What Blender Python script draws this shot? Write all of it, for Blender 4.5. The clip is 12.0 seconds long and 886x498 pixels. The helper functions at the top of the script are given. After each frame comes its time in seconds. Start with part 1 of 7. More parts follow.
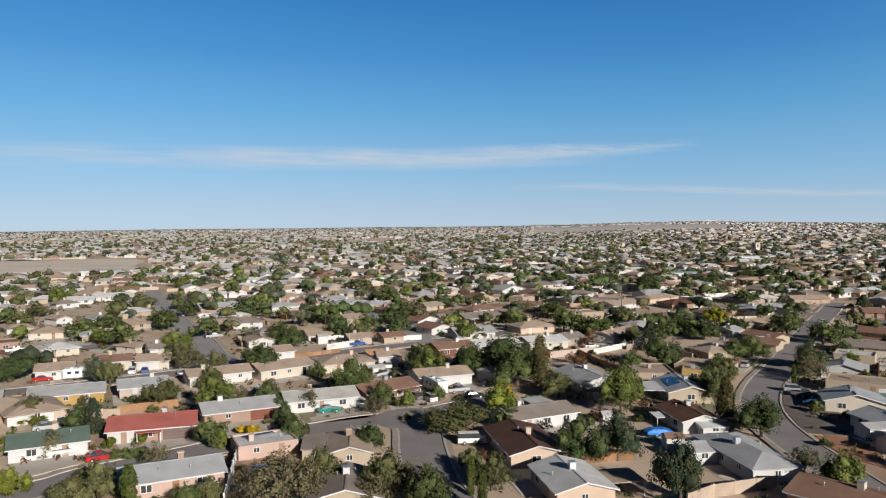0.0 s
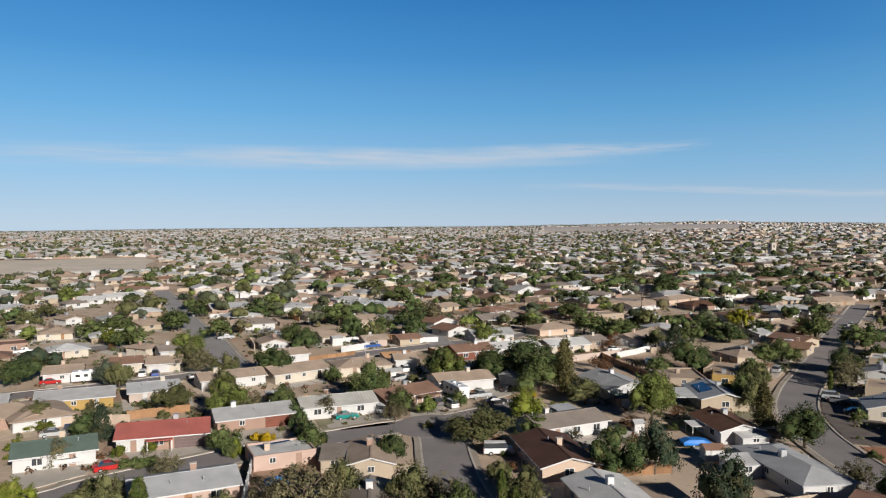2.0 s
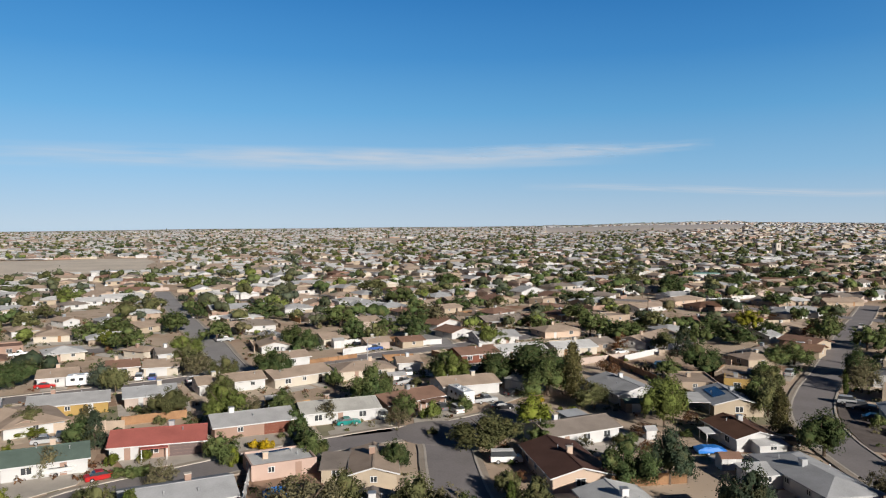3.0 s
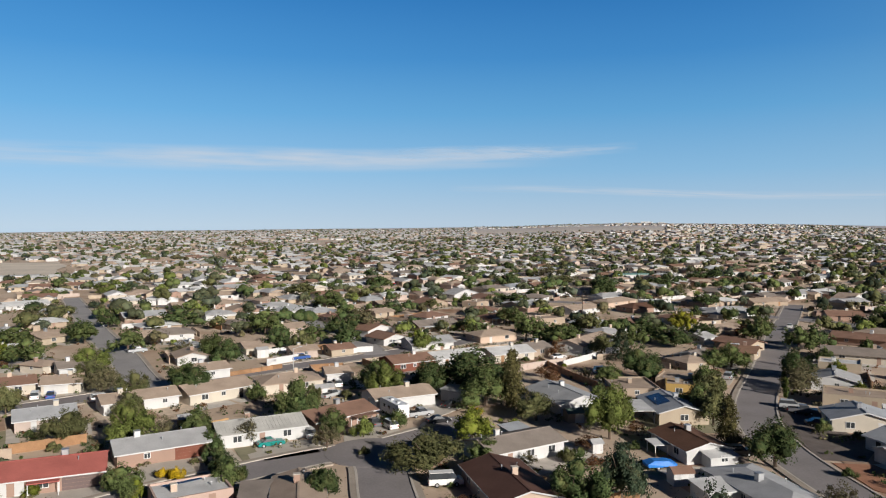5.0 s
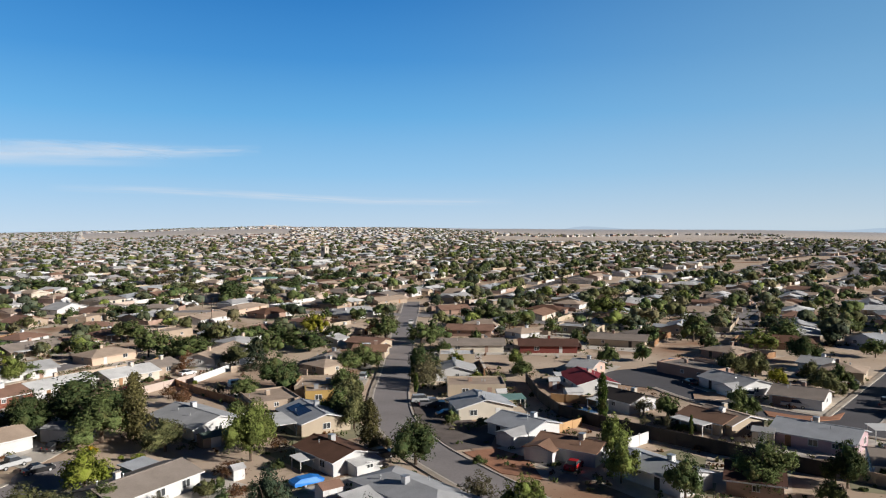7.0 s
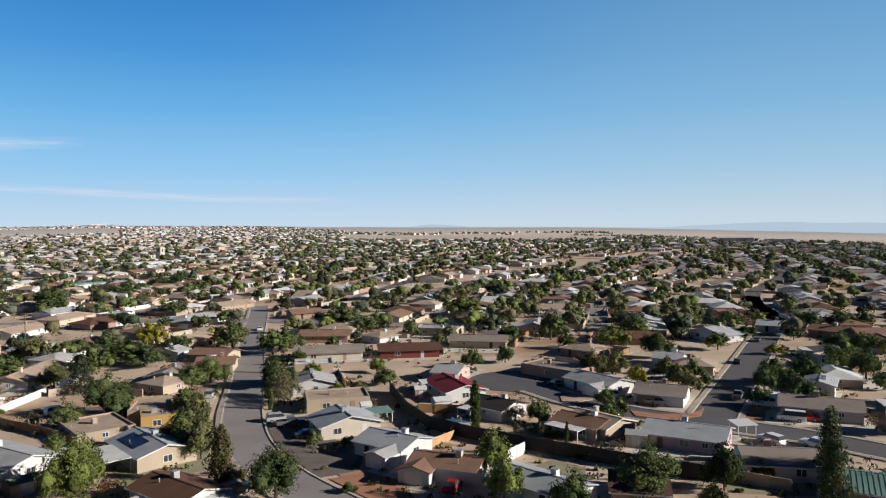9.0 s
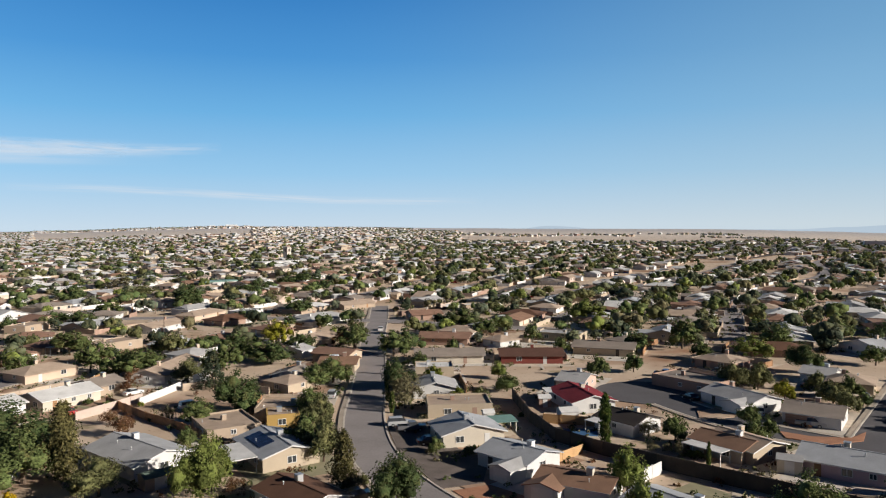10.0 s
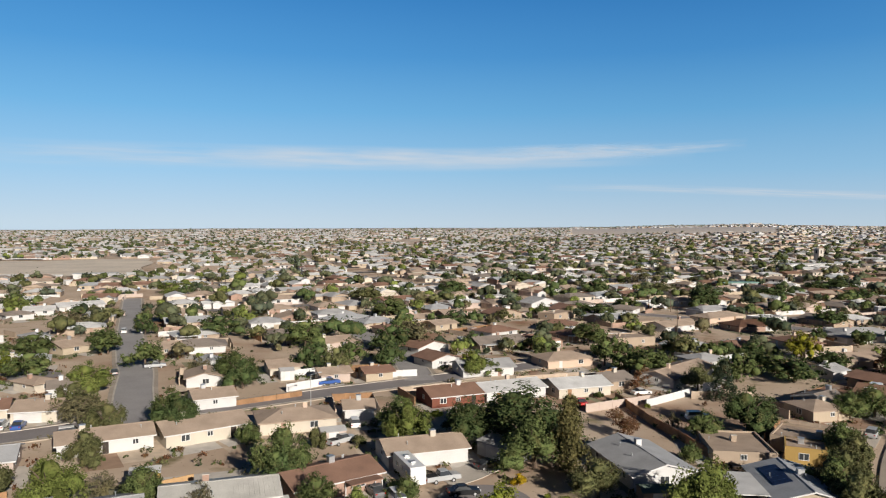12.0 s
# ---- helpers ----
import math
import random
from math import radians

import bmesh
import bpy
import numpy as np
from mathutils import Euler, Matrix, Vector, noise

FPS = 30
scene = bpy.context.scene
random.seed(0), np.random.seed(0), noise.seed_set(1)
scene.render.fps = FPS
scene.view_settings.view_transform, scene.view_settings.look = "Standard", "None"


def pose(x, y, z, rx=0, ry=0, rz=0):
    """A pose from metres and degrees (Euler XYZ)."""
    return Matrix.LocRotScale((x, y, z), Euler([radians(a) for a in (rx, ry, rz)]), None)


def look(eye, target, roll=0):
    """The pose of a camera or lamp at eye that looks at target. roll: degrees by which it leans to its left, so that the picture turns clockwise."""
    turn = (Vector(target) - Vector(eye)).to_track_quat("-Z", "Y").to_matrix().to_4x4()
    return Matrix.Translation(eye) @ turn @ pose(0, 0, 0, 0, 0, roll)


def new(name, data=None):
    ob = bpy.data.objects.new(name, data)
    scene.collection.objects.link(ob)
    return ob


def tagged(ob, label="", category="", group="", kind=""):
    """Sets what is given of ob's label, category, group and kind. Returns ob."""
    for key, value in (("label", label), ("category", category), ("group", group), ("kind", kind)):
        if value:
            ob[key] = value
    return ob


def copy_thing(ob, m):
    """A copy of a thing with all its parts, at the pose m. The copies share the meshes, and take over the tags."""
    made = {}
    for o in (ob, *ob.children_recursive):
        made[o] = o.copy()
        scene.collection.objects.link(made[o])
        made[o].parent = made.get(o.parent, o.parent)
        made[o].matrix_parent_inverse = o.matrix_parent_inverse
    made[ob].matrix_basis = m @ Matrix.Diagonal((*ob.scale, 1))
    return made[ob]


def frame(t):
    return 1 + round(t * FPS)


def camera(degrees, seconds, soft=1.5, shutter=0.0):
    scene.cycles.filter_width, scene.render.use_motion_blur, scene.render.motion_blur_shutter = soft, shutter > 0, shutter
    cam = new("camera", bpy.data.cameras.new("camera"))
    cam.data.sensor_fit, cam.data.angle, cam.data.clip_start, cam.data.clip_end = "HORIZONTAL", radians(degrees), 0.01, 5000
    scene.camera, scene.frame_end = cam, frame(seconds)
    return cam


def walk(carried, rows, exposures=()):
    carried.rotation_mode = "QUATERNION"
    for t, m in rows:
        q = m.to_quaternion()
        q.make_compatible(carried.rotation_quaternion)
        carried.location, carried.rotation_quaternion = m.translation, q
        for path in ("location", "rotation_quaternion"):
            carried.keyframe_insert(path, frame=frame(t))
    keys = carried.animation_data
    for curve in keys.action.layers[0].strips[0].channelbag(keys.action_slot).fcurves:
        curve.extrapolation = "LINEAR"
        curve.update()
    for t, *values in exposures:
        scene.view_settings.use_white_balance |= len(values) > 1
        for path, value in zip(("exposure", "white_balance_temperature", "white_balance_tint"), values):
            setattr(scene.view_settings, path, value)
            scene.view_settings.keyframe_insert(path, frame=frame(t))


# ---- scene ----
cam = camera(62.65, 12.0, soft=1.1)
PATH = [
    (0, (5.41, 1.42, 36.99), (-10.40, 100.10, 33.56), -0.16),
    (0.5, (4.46, 2.66, 36.96), (-11.78, 101.26, 33.51), -0.12),
    (1, (3.52, 3.92, 36.91), (-12.99, 102.48, 33.45), -0.11),
    (1.5, (2.58, 5.41, 36.83), (-14.14, 103.94, 33.37), -0.10),
    (2, (1.83, 7.15, 36.77), (-15.19, 105.63, 33.31), -0.09),
    (2.5, (1.19, 9.11, 36.70), (-16.09, 107.54, 33.27), -0.12),
    (4.3, (-0.90, 17.54, 36.54), (-17.00, 116.18, 33.32), -0.28),
    (4.5, (-1.09, 18.50, 36.54), (-16.12, 117.31, 33.30), -0.19),
    (5, (-1.48, 20.97, 36.54), (-9.21, 120.62, 33.33), -0.16),
    (5.5, (-1.72, 23.30, 36.51), (5.33, 123.01, 33.51), -0.32),
    (6, (-1.84, 25.56, 36.48), (23.94, 122.14, 33.53), -0.33),
    (6.5, (-2.10, 27.88, 36.49), (33.35, 121.34, 33.56), -0.34),
    (7, (-2.01, 30.25, 36.51), (39.39, 121.23, 33.55), -0.34),
    (7.5, (-1.68, 32.78, 36.54), (44.41, 121.48, 33.53), -0.37),
    (7.7, (-1.49, 33.88, 36.56), (47.57, 120.98, 33.52), -0.42),
    (9.3, (0.94, 43.02, 36.97), (60.74, 123.10, 33.58), -0.52),
    (9.5, (1.24, 44.12, 36.97), (60.90, 124.30, 33.54), -0.53),
    (10, (2.08, 46.68, 36.93), (48.02, 135.45, 33.86), -0.39),
    (10.5, (3.05, 49.05, 36.86), (34.62, 143.89, 33.97), -0.27),
    (11, (3.83, 51.52, 36.89), (21.69, 149.86, 34.06), -0.21),
    (11.5, (4.37, 54.24, 36.98), (4.39, 154.20, 34.05), 0.07),
    (12, (5.03, 56.96, 37.05), (-15.85, 154.71, 33.76), 0.25),
]
walk(cam, [(t, look(eye, target, roll)) for t, eye, target, roll in PATH],
     exposures=((0, 0.15, 6500, 10), (4.5, 0.15, 6500, 10), (6.0, 0.28, 6400, 10), (7.5, 0.41, 6450, 10), (9.5, 0.44, 6560, 10),
                (10.5, 0.44, 6930, 11), (11.0, 0.41, 6900, 11), (12, 0.25, 6720, 10)))

# ---- daylight: low sun behind and to the right of the first view ----
SUN_EL, SUN_AZ = radians(20.5), radians(138)      # azimuth clockwise from +y
world = bpy.data.worlds.new("sky")
scene.world = world
world.use_nodes = True
wn = world.node_tree.nodes
sky = wn.new("ShaderNodeTexSky")
sky.sky_type, sky.sun_disc = "NISHITA", False
sky.sun_elevation, sky.sun_rotation = SUN_EL, SUN_AZ
sky.altitude, sky.air_density, sky.dust_density, sky.ozone_density = 1600, 0.3, 0.4, 1.0
wn["Background"].inputs["Strength"].default_value = 0.05
clear_air = wn.new("ShaderNodeMix")
clear_air.data_type, clear_air.blend_type = "RGBA", "MULTIPLY"
clear_air.inputs["Factor"].default_value = 1.0
clear_air.inputs["B"].default_value = (0.155, 0.275, 0.535, 1)
world.node_tree.links.new(sky.outputs[0], clear_air.inputs["A"])
world.node_tree.links.new(clear_air.outputs["Result"], wn["Background"].inputs["Color"])
sun = new("sun", bpy.data.lights.new("sun", "SUN"))
sun.data.energy, sun.data.angle, sun.data.color = 5.0, radians(0.55), (1.0, 0.94, 0.86)
sun_way = Vector((math.sin(SUN_AZ) * math.cos(SUN_EL), math.cos(SUN_AZ) * math.cos(SUN_EL), math.sin(SUN_EL)))
sun.matrix_world = look(sun_way * 500, (0, 0, 0))


# ---- materials ----
def material(name, base, rough=0.8, vary=0.25, scale=1.5, fine=14.0, bump=0.2, metal=0.0, by_object=0.0, spec=0.3):
    """A painted, sandy or mineral surface: base colour broken at two scales, with fine relief."""
    m = bpy.data.materials.new(name)
    m.use_nodes = True
    n, l = m.node_tree.nodes, m.node_tree.links
    p = n["Principled BSDF"]
    p.inputs["Roughness"].default_value, p.inputs["Metallic"].default_value = rough, metal
    p.inputs["Specular IOR Level"].default_value = spec
    geo = n.new("ShaderNodeNewGeometry")
    big, small = n.new("ShaderNodeTexNoise"), n.new("ShaderNodeTexNoise")
    big.inputs["Scale"].default_value, small.inputs["Scale"].default_value = scale, fine
    big.inputs["Detail"].default_value, small.inputs["Detail"].default_value = 5, 3
    for t in (big, small):
        l.new(geo.outputs["Position"], t.inputs["Vector"])
    add = n.new("ShaderNodeMath")
    add.operation = "MULTIPLY_ADD"
    add.inputs[1].default_value = 0.6
    l.new(big.outputs["Fac"], add.inputs[0])
    half = n.new("ShaderNodeMath")
    half.operation = "MULTIPLY"
    half.inputs[1].default_value = 0.4
    l.new(small.outputs["Fac"], half.inputs[0])
    l.new(half.outputs[0], add.inputs[2])
    ramp = n.new("ShaderNodeMapRange")
    ramp.inputs["From Min"].default_value, ramp.inputs["From Max"].default_value = 0.3, 0.7
    ramp.inputs["To Min"].default_value, ramp.inputs["To Max"].default_value = 1 - vary, 1 + vary
    l.new(add.outputs[0], ramp.inputs["Value"])
    value = ramp.outputs[0]
    if by_object:
        info = n.new("ShaderNodeObjectInfo")
        span = n.new("ShaderNodeMapRange")
        span.inputs["To Min"].default_value, span.inputs["To Max"].default_value = 1 - by_object, 1 + by_object
        l.new(info.outputs["Random"], span.inputs["Value"])
        times = n.new("ShaderNodeMath")
        times.operation = "MULTIPLY"
        l.new(value, times.inputs[0]), l.new(span.outputs[0], times.inputs[1])
        value = times.outputs[0]
    tint = n.new("ShaderNodeVectorMath")
    tint.operation = "SCALE"
    tint.inputs[0].default_value = base
    l.new(value, tint.inputs["Scale"])
    l.new(tint.outputs[0], p.inputs["Base Color"])
    if bump:
        b = n.new("ShaderNodeBump")
        b.inputs["Strength"].default_value, b.inputs["Distance"].default_value = bump, 0.05
        l.new(small.outputs["Fac"], b.inputs["Height"])
        l.new(b.outputs[0], p.inputs["Normal"])
    return m


def island_material(name, stops, rough=0.85, vary=0.15):
    """Many pieces joined in one mesh, each with its own colour out of a few."""
    m = bpy.data.materials.new(name)
    m.use_nodes = True
    n, l = m.node_tree.nodes, m.node_tree.links
    p = n["Principled BSDF"]
    p.inputs["Roughness"].default_value = rough
    p.inputs["Specular IOR Level"].default_value = 0.2
    geo, ramp, noise_tex = n.new("ShaderNodeNewGeometry"), n.new("ShaderNodeValToRGB"), n.new("ShaderNodeTexNoise")
    ramp.color_ramp.interpolation = "CONSTANT"
    e = ramp.color_ramp.elements
    while len(e) < len(stops):
        e.new(0.5)
    for k, c in enumerate(stops):
        e[k].position, e[k].color = k / len(stops), (*c, 1)
    l.new(geo.outputs["Random Per Island"], ramp.inputs["Fac"])
    noise_tex.inputs["Scale"].default_value = 0.6
    l.new(geo.outputs["Position"], noise_tex.inputs["Vector"])
    span = n.new("ShaderNodeMapRange")
    span.inputs["To Min"].default_value, span.inputs["To Max"].default_value = 1 - vary * 2, 1 + vary * 2
    l.new(noise_tex.outputs["Fac"], span.inputs["Value"])
    tint = n.new("ShaderNodeVectorMath")
    tint.operation = "SCALE"
    l.new(ramp.outputs[0], tint.inputs[0]), l.new(span.outputs[0], tint.inputs["Scale"])
    l.new(tint.outputs[0], p.inputs["Base Color"])
    return m


def leaf_material(name, base, dry=(0.30, 0.24, 0.10), dry_share=0.15):
    m = bpy.data.materials.new(name)
    m.use_nodes = True
    n, l = m.node_tree.nodes, m.node_tree.links
    p = n["Principled BSDF"]
    p.inputs["Roughness"].default_value = 0.75
    p.inputs["Specular IOR Level"].default_value = 0.08
    geo, info = n.new("ShaderNodeNewGeometry"), n.new("ShaderNodeObjectInfo")
    ramp = n.new("ShaderNodeValToRGB")
    e = ramp.color_ramp.elements
    e[0].color = (*[c * 0.45 for c in base], 1)
    e[1].color = (*[c * 1.35 for c in base], 1)
    e.new(0.55).color = (*base, 1)
    l.new(geo.outputs["Random Per Island"], ramp.inputs["Fac"])
    mix = n.new("ShaderNodeMix")
    mix.data_type = "RGBA"
    noise_tex = n.new("ShaderNodeTexNoise")
    noise_tex.inputs["Scale"].default_value = 0.7
    l.new(geo.outputs["Position"], noise_tex.inputs["Vector"])
    span = n.new("ShaderNodeMapRange")
    span.inputs["From Min"].default_value, span.inputs["From Max"].default_value = 0.5, 0.75
    span.inputs["To Max"].default_value = dry_share * 2
    l.new(noise_tex.outputs["Fac"], span.inputs["Value"])
    l.new(span.outputs[0], mix.inputs["Factor"])
    l.new(ramp.outputs[0], mix.inputs["A"])
    mix.inputs["B"].default_value = (*dry, 1)
    vary = n.new("ShaderNodeMapRange")
    vary.inputs["To Min"].default_value, vary.inputs["To Max"].default_value = 0.75, 1.25
    l.new(info.outputs["Random"], vary.inputs["Value"])
    tint = n.new("ShaderNodeVectorMath")
    tint.operation = "SCALE"
    l.new(mix.outputs["Result"], tint.inputs[0]), l.new(vary.outputs[0], tint.inputs["Scale"])
    l.new(tint.outputs[0], p.inputs["Base Color"])
    fine, dent = n.new("ShaderNodeTexNoise"), n.new("ShaderNodeBump")
    fine.inputs["Scale"].default_value, fine.inputs["Detail"].default_value = 2.2, 5
    l.new(geo.outputs["Position"], fine.inputs["Vector"])
    dent.inputs["Strength"].default_value, dent.inputs["Distance"].default_value = 0.7, 0.5
    l.new(fine.outputs["Fac"], dent.inputs["Height"]), l.new(dent.outputs[0], p.inputs["Normal"])
    thin = n.new("ShaderNodeBsdfTranslucent")
    l.new(tint.outputs[0], thin.inputs["Color"])
    both = n.new("ShaderNodeMixShader")
    both.inputs[0].default_value = 0.1
    l.new(p.outputs[0], both.inputs[1]), l.new(thin.outputs[0], both.inputs[2])
    l.new(both.outputs[0], n["Material Output"].inputs["Surface"])
    return m


def ground_material():
    """Dry high-desert soil: tan sand, paler gravel yards, reddish bare earth, dull weeds."""
    m = bpy.data.materials.new("dry_soil")
    m.use_nodes = True
    n, l = m.node_tree.nodes, m.node_tree.links
    p = n["Principled BSDF"]
    p.inputs["Roughness"].default_value = 0.95
    p.inputs["Specular IOR Level"].default_value = 0.1
    geo = n.new("ShaderNodeNewGeometry")

    def noise_of(scale, detail=4.0):
        t = n.new("ShaderNodeTexNoise")
        t.inputs["Scale"].default_value, t.inputs["Detail"].default_value = scale, detail
        l.new(geo.outputs["Position"], t.inputs["Vector"])
        return t.outputs["Fac"]

    def mixed(a, b, fac, lo, hi):
        span, mix = n.new("ShaderNodeMapRange"), n.new("ShaderNodeMix")
        span.inputs["From Min"].default_value, span.inputs["From Max"].default_value = lo, hi
        mix.data_type = "RGBA"
        l.new(fac, span.inputs["Value"]), l.new(span.outputs[0], mix.inputs["Factor"])
        for key, c in (("A", a), ("B", b)):
            if isinstance(c, tuple):
                mix.inputs[key].default_value = (*c, 1)
            else:
                l.new(c, mix.inputs[key])
        return mix.outputs["Result"]

    sand = mixed((0.47, 0.355, 0.265), (0.58, 0.465, 0.36), noise_of(0.05), 0.35, 0.65)
    red = mixed(sand, (0.30, 0.165, 0.10), noise_of(0.028, 3), 0.54, 0.70)
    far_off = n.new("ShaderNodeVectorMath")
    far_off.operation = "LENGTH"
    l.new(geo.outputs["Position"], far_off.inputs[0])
    red = mixed(red, (0.58, 0.50, 0.43), far_off.outputs["Value"], 1100, 2200)      # distance haze mixed into the soil colour: paler beyond the suburb
    red = mixed(red, (0.40, 0.355, 0.34), far_off.outputs["Value"], 2400, 3800)     # and greyer still, haze in the colour, over the distant plains
    weeds = mixed(red, (0.19, 0.165, 0.085), noise_of(0.11, 6), 0.60, 0.72)
    tufts = mixed(weeds, (0.12, 0.11, 0.06), noise_of(1.1, 6), 0.64, 0.72)
    grain = mixed(tufts, (0.50, 0.42, 0.33), noise_of(3.0, 6), 0.60, 0.85)
    l.new(grain, p.inputs["Base Color"])
    b = n.new("ShaderNodeBump")
    b.inputs["Strength"].default_value, b.inputs["Distance"].default_value = 0.4, 0.08
    l.new(noise_of(2.5, 6), b.inputs["Height"]), l.new(b.outputs[0], p.inputs["Normal"])
    return m


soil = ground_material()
old_asphalt = material("old_asphalt", (0.320, 0.305, 0.300), 0.9, 0.18, 0.12, 3.0, 0.15)
dark_asphalt = material("dark_asphalt", (0.100, 0.096, 0.104), 0.9, 0.18, 0.12, 3.0, 0.15)
asphalt = material("asphalt", (0.250, 0.228, 0.226), 0.9, 0.18, 0.12, 3.0, 0.15)
concrete = material("concrete", (0.49, 0.445, 0.39), 0.9, 0.18, 0.3, 6.0, 0.15)
old_concrete = material("old_concrete", (0.37, 0.315, 0.26), 0.92, 0.22, 0.3, 6.0, 0.15)
block = material("block_wall", (0.43, 0.345, 0.27), 0.92, 0.2, 0.5, 8.0, 0.3, by_object=0.15)
wood_fence = material("wood_fence", (0.28, 0.16, 0.085), 0.85, 0.3, 0.6, 9.0, 0.3, by_object=0.2)
orange_wood = material("new_wood", (0.46, 0.29, 0.145), 0.8, 0.2, 0.6, 9.0, 0.3)
dark_wood = material("dark_fence", (0.050, 0.040, 0.034), 0.85, 0.3, 0.6, 9.0, 0.3)
white_paint = material("white_paint", (0.60, 0.60, 0.595), 0.6, 0.08, 0.5, 6.0, 0.08)
glass = material("window_glass", (0.05, 0.055, 0.06), 0.08, 0.2, 0.5, 2.0, 0.0, spec=0.6)
dark_metal = material("dark_metal", (0.05, 0.05, 0.052), 0.5, 0.2, 1.0, 8.0, 0.05, metal=0.5)
galvanised = material("galvanised", (0.55, 0.56, 0.57), 0.45, 0.15, 1.0, 8.0, 0.05, metal=0.7)
rubber = material("rubber", (0.02, 0.02, 0.02), 0.85, 0.2, 2.0, 9.0, 0.1)
bark = material("bark", (0.13, 0.095, 0.07), 0.95, 0.3, 2.0, 12.0, 0.5)
solar = material("solar_panel", (0.02, 0.035, 0.08), 0.15, 0.2, 1.0, 4.0, 0.0, spec=0.6)
tarp = material("blue_tarp", (0.03, 0.20, 0.62), 0.5, 0.15, 1.0, 4.0, 0.3)

ROOFS = {"redroof": (0.400, 0.125, 0.105), "crimson": (0.225, 0.032, 0.042), "green": (0.125, 0.170, 0.145), "grey": (0.395, 0.402, 0.415),
         "lgrey": (0.392, 0.392, 0.396), "greyblue": (0.370, 0.388, 0.415), "white": (0.562, 0.562, 0.558), "tan": (0.395, 0.308, 0.242),
         "taupe": (0.268, 0.228, 0.198), "rust": (0.250, 0.150, 0.110), "rustbrown": (0.240, 0.145, 0.100), "brown": (0.135, 0.072, 0.048),
         "dkbrown": (0.105, 0.055, 0.042), "black": (0.045, 0.038, 0.036), "metal": (0.420, 0.440, 0.460), "greenmetal": (0.160, 0.270, 0.240), "lmetal": (0.482, 0.473, 0.443)}
WALLS = {"darkdoor": (0.152, 0.114, 0.109), "white": (0.548, 0.546, 0.540), "cream": (0.520, 0.470, 0.395), "tan": (0.424, 0.352, 0.268), "pink": (0.480, 0.352, 0.296),
         "pinkpale": (0.464, 0.380, 0.332), "ochre": (0.400, 0.268, 0.096), "brick": (0.336, 0.228, 0.180), "brickred": (0.190, 0.075, 0.052),
         "red": (0.190, 0.055, 0.045), "peach": (0.528, 0.408, 0.320), "adobe": (0.368, 0.292, 0.224), "mauve": (0.464, 0.336, 0.360)}
ROOF_WORDS = {"redroof": "faded red shingle", "crimson": "bright red metal", "green": "dull green shingle", "grey": "grey shingle",
              "lgrey": "pale grey shingle", "greyblue": "blue-grey shingle", "white": "white coated", "tan": "tan shingle",
              "taupe": "grey-brown shingle", "rust": "rust-brown shingle", "rustbrown": "reddish-brown shingle", "brown": "brown shingle",
              "dkbrown": "dark brown shingle", "black": "blackish shingle", "metal": "ribbed grey metal", "greenmetal": "pale green metal", "lmetal": "ribbed pale metal"}
WALL_WORDS = {"white": "white", "cream": "cream stucco", "tan": "tan stucco", "pink": "pink stucco", "pinkpale": "pale pink stucco",
              "ochre": "ochre yellow", "brick": "brown brick", "brickred": "dark red brick", "red": "barn-red", "peach": "peach stucco",
              "adobe": "adobe brown", "mauve": "pale mauve"}


def shingles(name, base):
    """Roof covering in courses, with patches of weathering."""
    m = material("roof_" + name, base, 0.9 if "metal" not in name else 0.5, 0.22, 0.35, 7.0, 0.35, spec=0.2)
    return m


roof_mat = {k: shingles(k, c) for k, c in ROOFS.items()}
wall_mat = {k: material("wall_" + k, c, 0.9, 0.10, 0.4, 9.0, 0.2, spec=0.15) for k, c in WALLS.items()}
# sage and the dark tone beside it: greens greyed with distance haze
LEAVES = {"dark": (0.066, 0.096, 0.036), "mid": (0.100, 0.130, 0.046), "bright": (0.152, 0.186, 0.049), "lime": (0.152, 0.178, 0.028),
          "olive": (0.122, 0.128, 0.055), "grey": (0.152, 0.138, 0.076), "blue": (0.104, 0.128, 0.088), "spruce": (0.056, 0.078, 0.048),
          "pine": (0.132, 0.120, 0.048), "cypress": (0.068, 0.093, 0.023), "poplar": (0.068, 0.105, 0.021), "yellow": (0.200, 0.194, 0.021),
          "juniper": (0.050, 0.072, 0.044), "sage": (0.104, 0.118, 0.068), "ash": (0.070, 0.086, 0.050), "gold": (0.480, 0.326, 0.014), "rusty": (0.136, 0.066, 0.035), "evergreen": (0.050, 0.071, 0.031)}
leaf_mat = {k: leaf_material("leaves_" + k, c) for k, c in LEAVES.items()}
LEAF_WORDS = {"dark": "dark green", "mid": "green", "bright": "bright green", "lime": "yellow-green", "olive": "olive green", "grey": "sparse grey-green",
              "blue": "blue-green", "spruce": "deep blue-green", "pine": "brownish green", "evergreen": "deep dark green", "juniper": "dense blackish green", "sage": "haze-greyed sage green", "ash": "haze-greyed dark green", "cypress": "narrow dark green", "poplar": "tall narrow green", "yellow": "yellowing", "gold": "golden yellow flowering", "rusty": "dry reddish-brown"}


# ---- mesh helpers ----
def mesh_of(name, bm, mats):
    me = bpy.data.meshes.new(name)
    bm.to_mesh(me)
    bm.free()
    for m in mats if isinstance(mats, (list, tuple)) else [mats]:
        me.materials.append(m)
    return me


def part(name, bm, mat, parent, label=""):
    ob = new(name, mesh_of(name, bm, mat))
    ob.parent = parent
    if label:
        ob["label"] = label
    return ob


